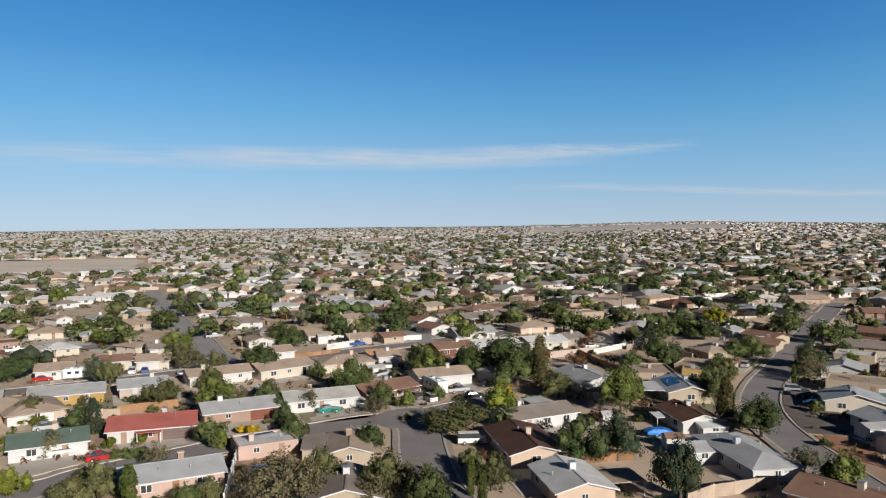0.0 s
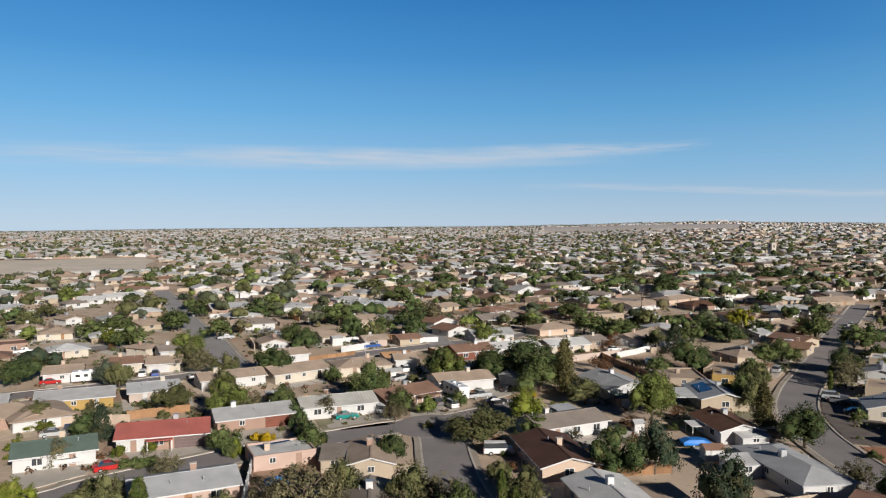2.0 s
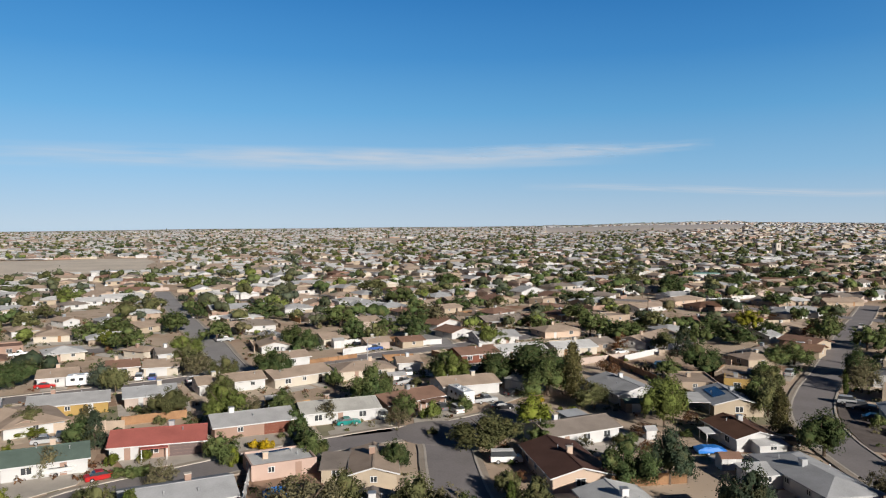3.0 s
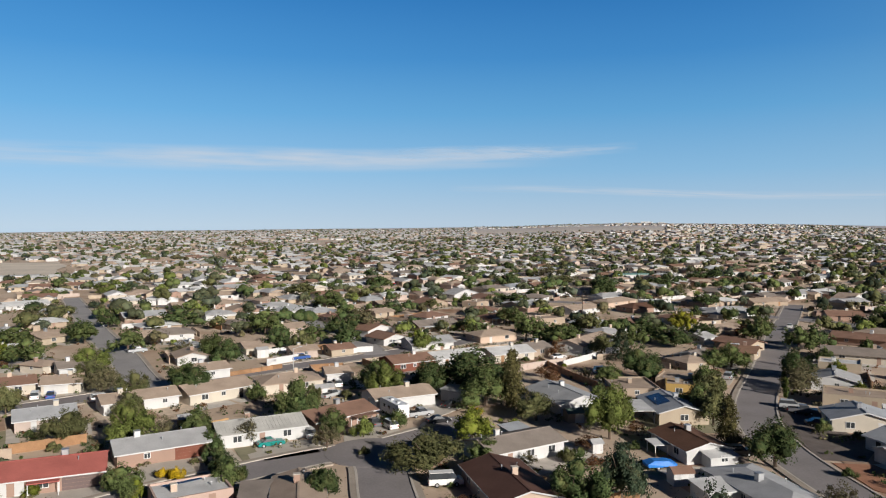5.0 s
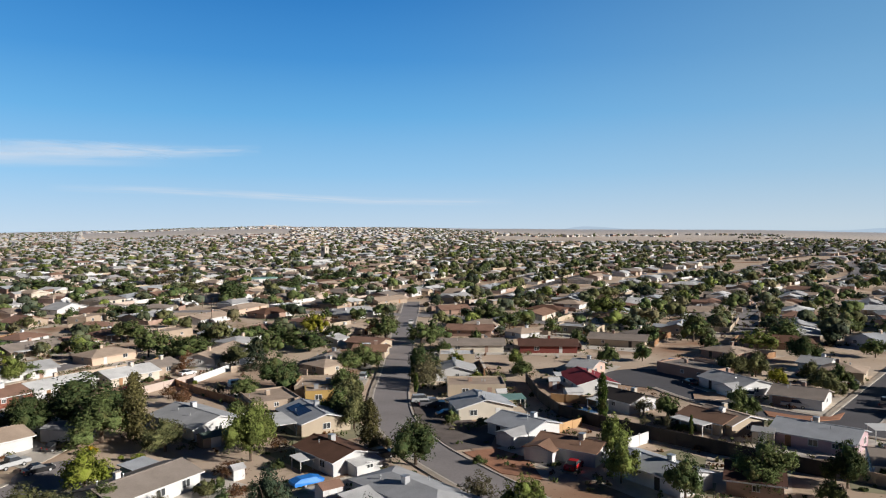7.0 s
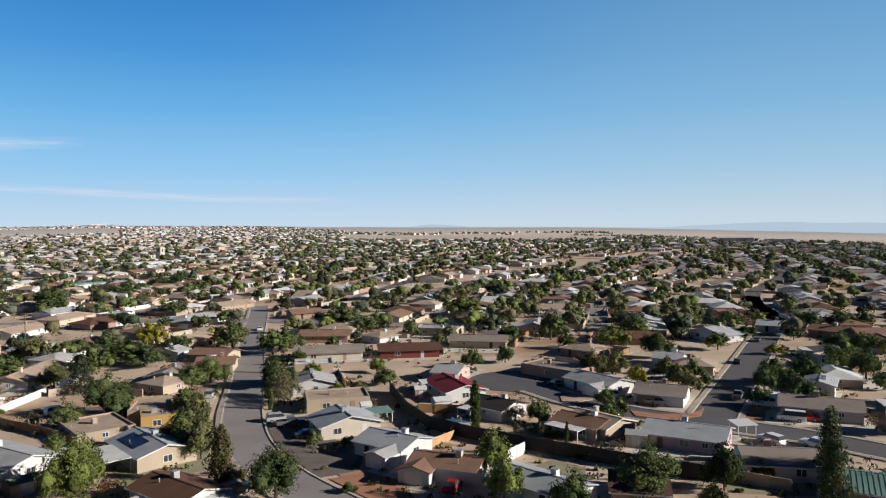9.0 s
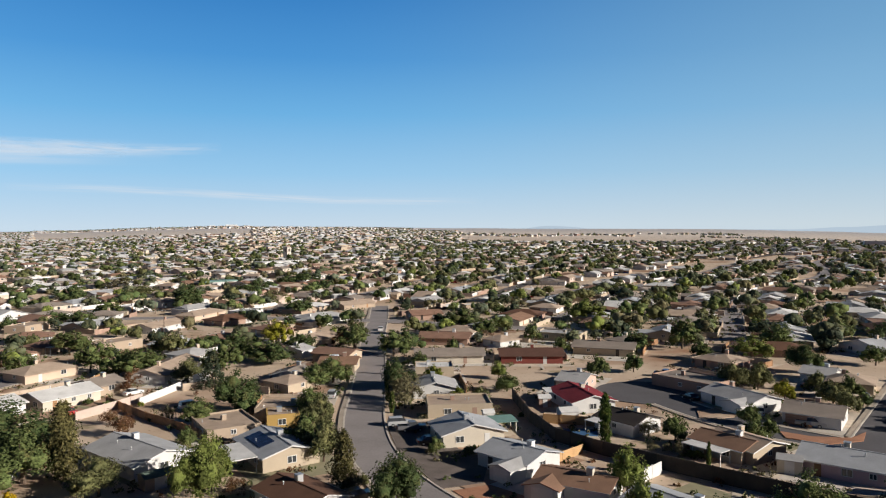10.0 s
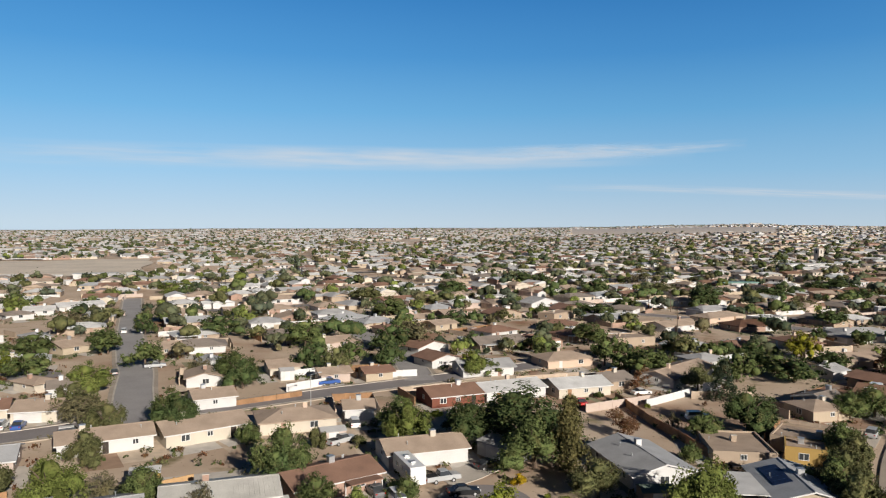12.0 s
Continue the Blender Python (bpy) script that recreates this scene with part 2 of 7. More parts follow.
def box(bm, x0, y0, z0, x1, y1, z1, mat=0, m=None):
    v = [bm.verts.new((x, y, z)) for z in (z0, z1) for y in (y0, y1) for x in (x0, x1)]
    if m:
        for q in v:
            q.co = m @ q.co
    for f in ((0, 2, 3, 1), (4, 5, 7, 6), (0, 1, 5, 4), (2, 6, 7, 3), (0, 4, 6, 2), (1, 3, 7, 5)):
        bm.faces.new([v[k] for k in f]).material_index = mat
    return v


def prism(bm, outline, z0, z1):
    """An upright prism over a plan outline."""
    lo = [bm.verts.new((x, y, z0)) for x, y in outline]
    hi = [bm.verts.new((x, y, z1)) for x, y in outline]
    n = len(outline)
    bm.faces.new(lo[::-1]), bm.faces.new(hi)
    for k in range(n):
        bm.faces.new((lo[k], lo[(k + 1) % n], hi[(k + 1) % n], hi[k]))


def profile(bm, points, x0, x1):
    """A closed outline in y and z, drawn out along x."""
    a = [bm.verts.new((x0, y, z)) for y, z in points]
    b = [bm.verts.new((x1, y, z)) for y, z in points]
    n = len(points)
    bm.faces.new(a), bm.faces.new(b[::-1])
    for k in range(n):
        bm.faces.new((a[k], b[k], b[(k + 1) % n], a[(k + 1) % n]))


def tube(bm, a, b, r0, r1, n=7):
    a, b = Vector(a), Vector(b)
    q = (b - a).to_track_quat("Z", "Y")
    rings = [[bm.verts.new(p + q @ Vector((r * math.cos(6.2832 * k / n), r * math.sin(6.2832 * k / n), 0))) for k in range(n)] for p, r in ((a, r0), (b, r1))]
    for k in range(n):
        bm.faces.new((rings[0][k], rings[0][(k + 1) % n], rings[1][(k + 1) % n], rings[1][k]))
    bm.faces.new(rings[0][::-1]), bm.faces.new(rings[1])


def from_arrays(name, verts, faces, mats):
    me = bpy.data.meshes.new(name)
    me.from_pydata(verts, [], faces)
    for m in mats:
        me.materials.append(m)
    return me


# ---- the lie of the land: flat near by, a low bare rise ahead, falling away to either side ----
RISE = ((-180, -30), (-60, -12), (-42, 2), (-25, 13), (-9, 21), (0, 28), (6, 41), (11, 47), (20, 40), (28, 27), (37, 19), (46, 14), (50, 8), (54, -2), (58, -12), (62, -20), (68, -32), (100, -55), (180, -30))


def land(x, y):
    r = math.hypot(x, y)
    if r < 420:
        return 0.0
    az = math.degrees(math.atan2(x, y))
    for (a0, h0), (a1, h1) in zip(RISE, RISE[1:]):
        if a0 <= az <= a1:
            s = (az - a0) / (a1 - a0)
            h = h0 + (h1 - h0) * s * s * (3 - 2 * s)
    return h * ((r - 420) / 4080) * min(1, (r - 420) / 300) + 0.6 * math.sin(x * 0.011) * math.sin(y * 0.013) * min(1, (r - 420) / 600)


rings = [0, 40, 80, 120, 160, 200, 240, 280, 330, 380, 420, 470, 530, 600, 700, 820, 960, 1120, 1300, 1500, 1750, 2050, 2400, 2800, 3300, 3900, 4500]
verts, faces, N = [(0, 0, 0)], [], 144
for r in rings[1:]:
    for k in range(N):
        a = 2 * math.pi * k / N
        x, y = r * math.sin(a), r * math.cos(a)
        verts.append((x, y, land(x, y)))
for k in range(N):
    faces.append((0, 1 + (k + 1) % N, 1 + k))
    for j in range(len(rings) - 2):
        p, q = 1 + j * N, 1 + (j + 1) * N
        faces.append((p + k, p + (k + 1) % N, q + (k + 1) % N, q + k))
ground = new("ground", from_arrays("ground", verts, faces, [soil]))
tagged(ground, "dry tan sandy soil with weeds and gravel yards", "ground", kind="structure")


# ---- streets ----
def smooth(points, steps=8):
    p = [Vector(q) for q in points]
    p = [p[0] * 2 - p[1]] + p + [p[-1] * 2 - p[-2]]
    out = []
    for k in range(1, len(p) - 2):
        for s in range(steps):
            t = s / steps
            a, b, c, d = p[k - 1], p[k], p[k + 1], p[k + 2]
            out.append(0.5 * (2 * b + (c - a) * t + (2 * a - 5 * b + 4 * c - d) * t * t + (3 * b - a - 3 * c + d) * t ** 3))
    return out + [p[-2]]


STREETS = {
    "west": (((-92, 62), (-68, 90), (-63.5, 98), (-57, 106), (-49, 115.5), (-39.3, 125), (-29.5, 133.5), (-23.5, 135.5), (-19.8, 130), (-17, 119), (-14.3, 109), (-11.5, 101), (-8, 93), (-4, 80), (-2, 60)), 7.4),
    "middle": (((132, 362), (113, 318), (93.5, 274.6), (74.2, 228.3), (61.2, 197.7), (54.2, 181.9), (49.2, 168.6), (46.2, 158), (44.6, 148), (44.2, 138), (45, 127), (46.5, 115), (48, 105), (52, 92), (62, 76)), 7.4),
    "east": (((228, 169.4), (210, 161), (180, 147), (156, 136), (134, 126), (120, 119.5)), 8.0),
    "court": (((115, 168), (113, 157), (112, 145), (113, 133), (117, 122), (121, 112), (124, 102), (126, 85), (128, 65)), 8.0),
    "lane": (((-220, 376), (-147, 271), (-118, 231), (-107.6, 217.8), (-93.2, 196.2), (-79, 176)), 7.6),
    "cross": (((-150, 112), (-121, 138), (-97, 160), (-86, 172), (-77, 183), (-68.3, 191), (-60, 199.6), (-51, 209), (-40.7, 219), (-22, 238), (2, 264)), 7.2),
    "spur": (((-23, 136), (-18, 141.5), (-13, 147), (-9, 151.5)), 8.0),
    "north": (((-36, 224), (-45, 246), (-57, 269), (-80, 300), (-110, 340)), 7.4),
    "far_cross": (((-40, 395), (20, 372), (66, 347), (109, 313), (132, 285), (160, 250)), 8.5),
}
LINES = {k: (smooth(p), w) for k, (p, w) in STREETS.items()}
TURNS = (((115, 168), 11.0), ((-22, 136), 7.5), ((-81, 178), 8.0), ((-9.5, 152), 6.5))


def on_street(x, y, but="", margin=0.0):
    for k, (pts, w) in LINES.items():
        if k != but:
            for a, b in zip(pts, pts[1:]):
                d = b - a
                s = max(0, min(1, (Vector((x, y)) - a).dot(d) / d.length_squared))
                if (Vector((x, y)) - a - d * s).length < w / 2 + margin:
                    return True
    return any(math.hypot(x - c[0], y - c[1]) < r + margin for c, r in TURNS)


def strip(bm, pts, off0, off1, z0, z1, skip=""):
    """A raised band beside a line, with its sides; left out where it would cross another street."""
    nrm = []
    for k in range(len(pts)):
        d = (pts[min(k + 1, len(pts) - 1)] - pts[max(k - 1, 0)]).normalized()
        nrm.append(Vector((-d.y, d.x)))
    for k in range(len(pts) - 1):
        mid = (pts[k] + pts[k + 1]) / 2 + nrm[k] * (off0 + off1) / 2
        if skip and on_street(mid.x, mid.y, skip, 0.3):
            continue
        a0, a1 = pts[k] + nrm[k] * off0, pts[k] + nrm[k] * off1
        b0, b1 = pts[k + 1] + nrm[k + 1] * off0, pts[k + 1] + nrm[k + 1] * off1
        v = [bm.verts.new((*p, z)) for z in (z0, z1) for p in (a0, a1, b1, b0)]
        for f in ((4, 5, 6, 7), (0, 4, 7, 3), (1, 2, 6, 5), (0, 1, 5, 4), (3, 7, 6, 2)):
            bm.faces.new([v[j] for j in f])


for n_street, (key, (pts, w)) in enumerate(LINES.items()):
    bm = bmesh.new()
    strip(bm, pts, -w / 2, w / 2, -0.2, 0.10 + 0.004 * n_street)
    bmesh.ops.recalc_face_normals(bm, faces=bm.faces)
    road = tagged(new("road", mesh_of("road", bm, old_asphalt if key in ("lane", "north") else dark_asphalt if key in ("court", "east") else asphalt)), "worn grey asphalt residential street between concrete kerbs", "road", kind="structure")
    bm = bmesh.new()
    for s in (-1, 1):
        strip(bm, pts, s * w / 2, s * (w / 2 + 0.35), -0.2, 0.23, key)
    bmesh.ops.recalc_face_normals(bm, faces=bm.faces)
    tagged(new("kerb", mesh_of("kerb", bm, concrete)), "pale concrete kerb along the street", "kerb", kind="structure")
    bm = bmesh.new()
    for s in (-1,) if key == "middle" else (-1, 1):
        strip(bm, pts, s * (w / 2 + 0.352), s * (w / 2 + 1.25), -0.2, 0.21, key)
    bmesh.ops.recalc_face_normals(bm, faces=bm.faces)
    tagged(new("pavement", mesh_of("pavement", bm, old_concrete)), "pale concrete pavement beside the street", "pavement", kind="structure")
for k, (c, r) in enumerate(TURNS):
    bm = bmesh.new()
    prism(bm, [(c[0] + r * math.cos(6.2832 * j / 40), c[1] + r * math.sin(6.2832 * j / 40)) for j in range(40)], -0.2, 0.14 + 0.004 * k)
    tagged(new("road", mesh_of("road", bm, (dark_asphalt, asphalt, old_asphalt, asphalt)[k])), "round asphalt turning place of a quiet street", "road", kind="structure")


# ---- houses ----
EAVE = 2.25


def window(parent, x, z, w, h, face):
    """A window on one wall: a white frame proud of the wall, with its pane. face: the pose of that wall's outer side."""
    bm = bmesh.new()
    t = 0.09
    for x0, x1, z0, z1 in ((-w / 2, w / 2, h - t, h), (-w / 2, w / 2, 0, t), (-w / 2, -w / 2 + t, t, h - t), (w / 2 - t, w / 2, t, h - t), (-t / 2, t / 2, t, h - t)):
        box(bm, x + x0, -0.06, z + z0, x + x1, 0.03, z + z1, 0, face)
    win = part("window", bm, white_paint, parent)
    bm = bmesh.new()
    box(bm, x - w / 2 + t / 2, -0.025, z + t / 2, x + w / 2 - t / 2, 0.03, z + h - t / 2, 0, face)
    part("pane", bm, glass, win, "dark reflecting glass")
    return win


def slab(bm, corners, thick):
    """A roof plane with thickness, from its upper corners in turn."""
    v = [bm.verts.new(c) for c in corners] + [bm.verts.new((c[0], c[1], c[2] - thick)) for c in corners]
    n = len(corners)
    bm.faces.new(v[:n]), bm.faces.new(v[n:][::-1])
    for k in range(n):
        bm.faces.new((v[k], v[(k + 1) % n], v[n + (k + 1) % n], v[n + k]))


def house(x, y, rot, w, d, kind, roof, wall, garage="-", eave=EAVE, pitch=0.27, seed=0, detail=True, wing=None, solar_at=None, facing=None, door="", note=""):
    """A one-storey house. Its front runs w metres from (x, y) at the angle rot; it is d deep.
    kind: g ridge along the front, e gable end in front, h hipped, f flat with a parapet."""
    rnd = random.Random(seed * 7 + 3)
    words = {"g": "gable roof", "e": "gable roof", "h": "hip roof", "f": "flat roof"}[kind]
    base = new("house")
    tagged(base, note or f"one-storey {WALL_WORDS[wall]} house under a {ROOF_WORDS[roof]} {words}", "house", "houses of the suburb")
    wm, rm, over = wall_mat[wall], roof_mat[roof], 0.45 if detail else 0.65
    rise = pitch * (d if kind == "g" else w if kind == "e" else min(w, d)) / 2
    bm = bmesh.new()
    if kind == "g":
        profile(bm, [(0, -0.3), (d, -0.3), (d, eave), (d / 2, eave + rise), (0, eave)], 0, w)
    elif kind == "e":
        profile(bm, [(0, -0.3), (w, -0.3), (w, eave), (w / 2, eave + rise), (0, eave)], 0, d)
        for v in bm.verts:
            v.co = Vector((v.co.y, v.co.x, v.co.z))
    elif kind == "f":
        box(bm, 0, 0, -0.3, w, d, eave + 0.1)
        for x0, y0, x1, y1 in ((0, 0, w, 0.25), (0, d - 0.25, w, d), (0, 0.25, 0.25, d - 0.25), (w - 0.25, 0.25, w, d - 0.25)):
            box(bm, x0, y0, eave + 0.1, x1, y1, eave + 0.5)
    else:
        box(bm, 0, 0, -0.3, w, d, eave)
    bmesh.ops.recalc_face_normals(bm, faces=bm.faces)
    part("wall", bm, wm, base)
    bm = bmesh.new()
    o, th, z0 = over, 0.16, eave - pitch * over + 0.16
    top = eave + rise + 0.16
    if kind == "g":
        slab(bm, ((-o, -o, z0), (w + o, -o, z0), (w + o, d / 2, top), (-o, d / 2, top)), th)
        slab(bm, ((w + o, d + o, z0), (-o, d + o, z0), (-o, d / 2 + 0.005, top), (w + o, d / 2 + 0.005, top)), th)
        box(bm, -o, d / 2 - 0.15, top - 0.02, w + o, d / 2 + 0.15, top + 0.035)
    elif kind == "e":
        slab(bm, ((-o, -o, z0), (w / 2, -o, top), (w / 2, d + o, top), (-o, d + o, z0)), th)
        slab(bm, ((w + o, d + o, z0), (w / 2 + 0.005, d + o, top), (w / 2 + 0.005, -o, top), (w + o, -o, z0)), th)
        box(bm, w / 2 - 0.15, -o, top - 0.02, w / 2 + 0.15, d + o, top + 0.035)
    elif kind == "f":
        box(bm, 0.252, 0.252, eave + 0.102, w - 0.252, d - 0.252, eave + 0.2)
    else:
        h = min(w, d) / 2 + o
        if w >= d:
            r0, r1 = (-o + h, d / 2, z0 + pitch * h), (w + o - h, d / 2, z0 + pitch * h)
        else:
            r0, r1 = (w / 2, -o + h, z0 + pitch * h), (w / 2, d + o - h, z0 + pitch * h)
        c = [(-o, -o, z0), (w + o, -o, z0), (w + o, d + o, z0), (-o, d + o, z0)]
        v = [bm.verts.new(q) for q in c] + [bm.verts.new((q[0], q[1], q[2] - th)) for q in c] + [bm.verts.new(r0), bm.verts.new(r1)]
        tops = ((0, 1, 9, 8), (1, 2, 9), (2, 3, 8, 9), (3, 0, 8)) if w >= d else ((0, 1, 8), (1, 2, 9, 8), (2, 3, 9), (3, 0, 8, 9))
        for f in tops + ((4, 7, 6, 5), (0, 4, 5, 1), (1, 5, 6, 2), (2, 6, 7, 3), (3, 7, 4, 0)):
            bm.faces.new([v[k] for k in f])
    bmesh.ops.recalc_face_normals(bm, faces=bm.faces)
    roof_ob = part("roof", bm, rm, base)
    if "metal" in roof:                                   # standing seams
        bm = bmesh.new()
        for k in range(int(w / 0.6)):
            xs = -o + 0.3 + k * (w + 2 * o - 0.6) / int(w / 0.6)
            for s in (0, 1):
                ya, yb = (-o, d / 2) if s == 0 else (d + o, d / 2)
                v = [bm.verts.new((xs + dx, yy, zz + dz)) for dx, dz in ((0, 0.0), (0, 0.05), (0.05, 0.05), (0.05, 0.0)) for yy, zz in ((ya, z0), (yb, top))]
                bm.faces.new((v[0], v[1], v[3], v[2])), bm.faces.new((v[2], v[3], v[5], v[4])), bm.faces.new((v[4], v[5], v[7], v[6]))
        part("seam", bm, rm, roof_ob)
    # gutter boards along the eaves
    if kind in "ge" and detail:
        for s in (0, 1):
            bm = bmesh.new()
            if kind == "g":
                yy = -o - 0.04 if s == 0 else d + o + 0.01
                box(bm, -o, yy, z0 - 0.2, w + o, yy + 0.03, z0 - 0.01)
            else:
                xx = -o - 0.04 if s == 0 else w + o + 0.01
                box(bm, xx, -o, z0 - 0.2, xx + 0.03, d + o, z0 - 0.01)
            part("fascia", bm, white_paint, base, "white painted eaves board")
        if kind == "e":                                   # sloping boards of the gable in front
            for s in (-1, 1):
                bm = bmesh.new()
                ex = -o if s < 0 else w + o
                v = [bm.verts.new((xx, yy, zz + dz)) for yy in (-o - 0.035, -o - 0.005) for xx, zz in ((ex, z0), (w / 2, top)) for dz in (-0.2, -0.0)]
                for f in ((0, 1, 3, 2), (4, 6, 7, 5), (0, 4, 5, 1), (2, 3, 7, 6), (1, 5, 7, 3), (0, 2, 6, 4)):
                    bm.faces.new([v[k] for k in f])
                bmesh.ops.recalc_face_normals(bm, faces=bm.faces)
                part("bargeboard", bm, white_paint, base, "white painted gable board")
    # openings
    sides = [(Matrix.Identity(4), w), (pose(w, 0, 0, 0, 0, 90), d), (pose(w, d, 0, 0, 0, 180), w), (pose(0, d, 0, 0, 0, 270), d)]
    for k, (face, length) in enumerate(sides):
        free = [(0.8, length - 0.8)]
        if k == 0 and garage in "LR":
            gx = 2.9 if garage == "L" else length - 2.9
            bm = bmesh.new()
            for q in range(4):
                box(bm, gx - 2.35, -0.03, 0.02 + q * 0.53, gx + 2.35, 0.02, 0.53 + q * 0.53, 0, face)
            part("garage_door", bm, wall_mat[door] if door else wall_mat["white"] if rnd.random() < 0.6 else wall_mat["brick"], base, "panelled garage door")
            free = [(0.8, length - 5.8)] if garage == "R" else [(5.8, length - 0.8)]
        lo, hi = free[0]
        count = int((hi - lo) / rnd.uniform(3.2, 4.4))
        if not detail:
            count = min(count, 2 if k % 2 == 0 else 1)
        door_at = rnd.randrange(max(count, 1)) if k in (0, 2) and count > 1 else -1
        for q in range(count):
            cx = lo + (q + 0.5) * (hi - lo) / count + rnd.uniform(-0.3, 0.3)
            if q == door_at:
                bm = bmesh.new()
                box(bm, cx - 0.46, -0.04, 0.02, cx + 0.46, 0.02, 2.06, 0, face)
                box(bm, cx + 0.33, -0.09, 1.0, cx + 0.38, -0.04, 1.05, 0, face)
                part("door", bm, rnd.choice((dark_wood, wall_mat["white"], wood_fence, wall_mat["brick"])), base, "panelled front door")
            else:
                big = rnd.random() < 0.4
                window(base, cx, 0.8 if big else 1.0, 1.5 if big else 1.0, 1.15 if big else 0.9, face)
    # on the roof
    if detail or rnd.random() < 0.7:
        def on_roof(px, py):
            if kind == "f":
                return eave + 0.2
            q = min(py, d - py) if kind == "g" else min(px, w - px) if kind == "e" else min(py, d - py, px, w - px)
            return z0 - 0.0 + pitch * (q + o)
        px, py = (w * rnd.uniform(0.25, 0.75), d / 2 + rnd.uniform(-0.4, 0.9)) if kind != "e" else (w / 2 + rnd.uniform(-0.4, 0.8), d * rnd.uniform(0.3, 0.7))
        z = on_roof(px, py)
        if rnd.random() < 0.55:
            bm = bmesh.new()
            box(bm, px - 0.45, py - 0.45, z - 0.35, px + 0.45, py + 0.45, z + 0.85)
            bmesh.ops.bevel(bm, geom=bm.edges[:], offset=0.05, segments=1, affect="EDGES")
            cooler = part("evaporative_cooler", bm, rnd.choice((galvanised, wall_mat["cream"], white_paint)), base, "boxy rooftop evaporative cooler")
            bm = bmesh.new()
            box(bm, px - 0.5, py - 0.5, z + 0.852, px + 0.5, py + 0.5, z + 0.93)
            part("lid", bm, galvanised, cooler)
        else:
            bm = bmesh.new()
            box(bm, px - 0.4, py - 0.3, z - 0.4, px + 0.4, py + 0.3, z + 0.95)
            chimney = part("chimney", bm, rnd.choice((wall_mat["brick"], wm, wall_mat["peach"])), base, "short square masonry chimney")
            bm = bmesh.new()
            box(bm, px - 0.48, py - 0.38, z + 0.952, px + 0.48, py + 0.38, z + 1.05)
            part("cap", bm, concrete, chimney)
        for q in range(2 if detail else 1):
            vx, vy = w * rnd.uniform(0.1, 0.9), d * rnd.uniform(0.15, 0.85)
            z = on_roof(vx, vy)
            bm = bmesh.new()
            tube(bm, (vx, vy, z - 0.2), (vx, vy, z + 0.45), 0.07, 0.07)
            tube(bm, (vx, vy, z + 0.45), (vx, vy, z + 0.52), 0.13, 0.10)
            part("vent_pipe", bm, galvanised, base, "small metal roof vent")
    if wing:                                              # a lower block or open porch against the house: x, y, w, d, kind, height
        wx, wy, ww, wd, wkind, wz, wroof = wing
        bm = bmesh.new()
        if wkind == "porch":
            box(bm, wx, wy, wz, wx + ww, wy + wd, wz + 0.14)
            porch = part("porch_roof", bm, roof_mat[wroof], base, "flat porch roof on posts")
            for px in (wx + 0.1, wx + ww - 0.22):
                for py in (wy + 0.1, wy + wd - 0.22):
                    bm = bmesh.new()
                    box(bm, px, py, -0.2, px + 0.12, py + 0.12, wz)
                    part("post", bm, white_paint, porch)
        elif wkind == "gable":                            # a block with its own gable in front, its ridge running back into the roof
            up, o2 = ww * pitch / 2, 0.35
            profile(bm, [(wx, -0.3), (wx + ww, -0.3), (wx + ww, wz), (wx + ww / 2, wz + up), (wx, wz)], wy, wy + wd)
            for v in bm.verts:
                v.co = Vector((v.co.y, v.co.x, v.co.z))
            bmesh.ops.recalc_face_normals(bm, faces=bm.faces)
            part("wing_wall", bm, wm, base)
            bm = bmesh.new()
            e0, e1, mid, back = wz - pitch * o2 + 0.15, wz + up + 0.15, wx + ww / 2, wy + wd + ww / 2
            slab(bm, ((wx - o2, wy - o2, e0), (mid, wy - o2, e1), (mid, back, e1), (wx - o2, wy + wd - 0.1, e0)), 0.14)
            slab(bm, ((wx + ww + o2, wy + wd - 0.1, e0), (mid + 0.004, back, e1), (mid + 0.004, wy - o2, e1), (wx + ww + o2, wy - o2, e0)), 0.14)
            bmesh.ops.recalc_face_normals(bm, faces=bm.faces)
            part("wing_roof", bm, roof_mat[wroof], base)
            bm = bmesh.new()
            for q in range(4):
                box(bm, wx + ww * 0.2, wy - 0.04, 0.02 + q * 0.5, wx + ww * 0.85, wy + 0.02, 0.5 + q * 0.5)
            part("garage_door", bm, white_paint, base, "white panelled garage door")
        else:
            box(bm, wx, wy, -0.3, wx + ww, wy + wd, wz)
            part("wing_wall", bm, wm, base)
            bm = bmesh.new()
            slab(bm, ((wx - 0.3, wy - 0.3, wz + 0.12), (wx + ww + 0.3, wy - 0.3, wz + 0.12), (wx + ww + 0.3, wy + wd + 0.3, wz + 0.5), (wx - 0.3, wy + wd + 0.3, wz + 0.5)), 0.14)
            bmesh.ops.recalc_face_normals(bm, faces=bm.faces)
            part("wing_roof", bm, roof_mat[wroof], base)
            window(base, wx + ww / 2, 1.0, min(1.2, ww * 0.5), 1.0, pose(0, wy, 0))
    if facing:                                            # a stretch of the front in another material: from, to, material
        bm = bmesh.new()
        box(bm, facing[0], -0.018, -0.2, facing[1], 0.01, eave - 0.12)
        part("facing", bm, wall_mat[facing[2]], base, "facing of another colour on the front")
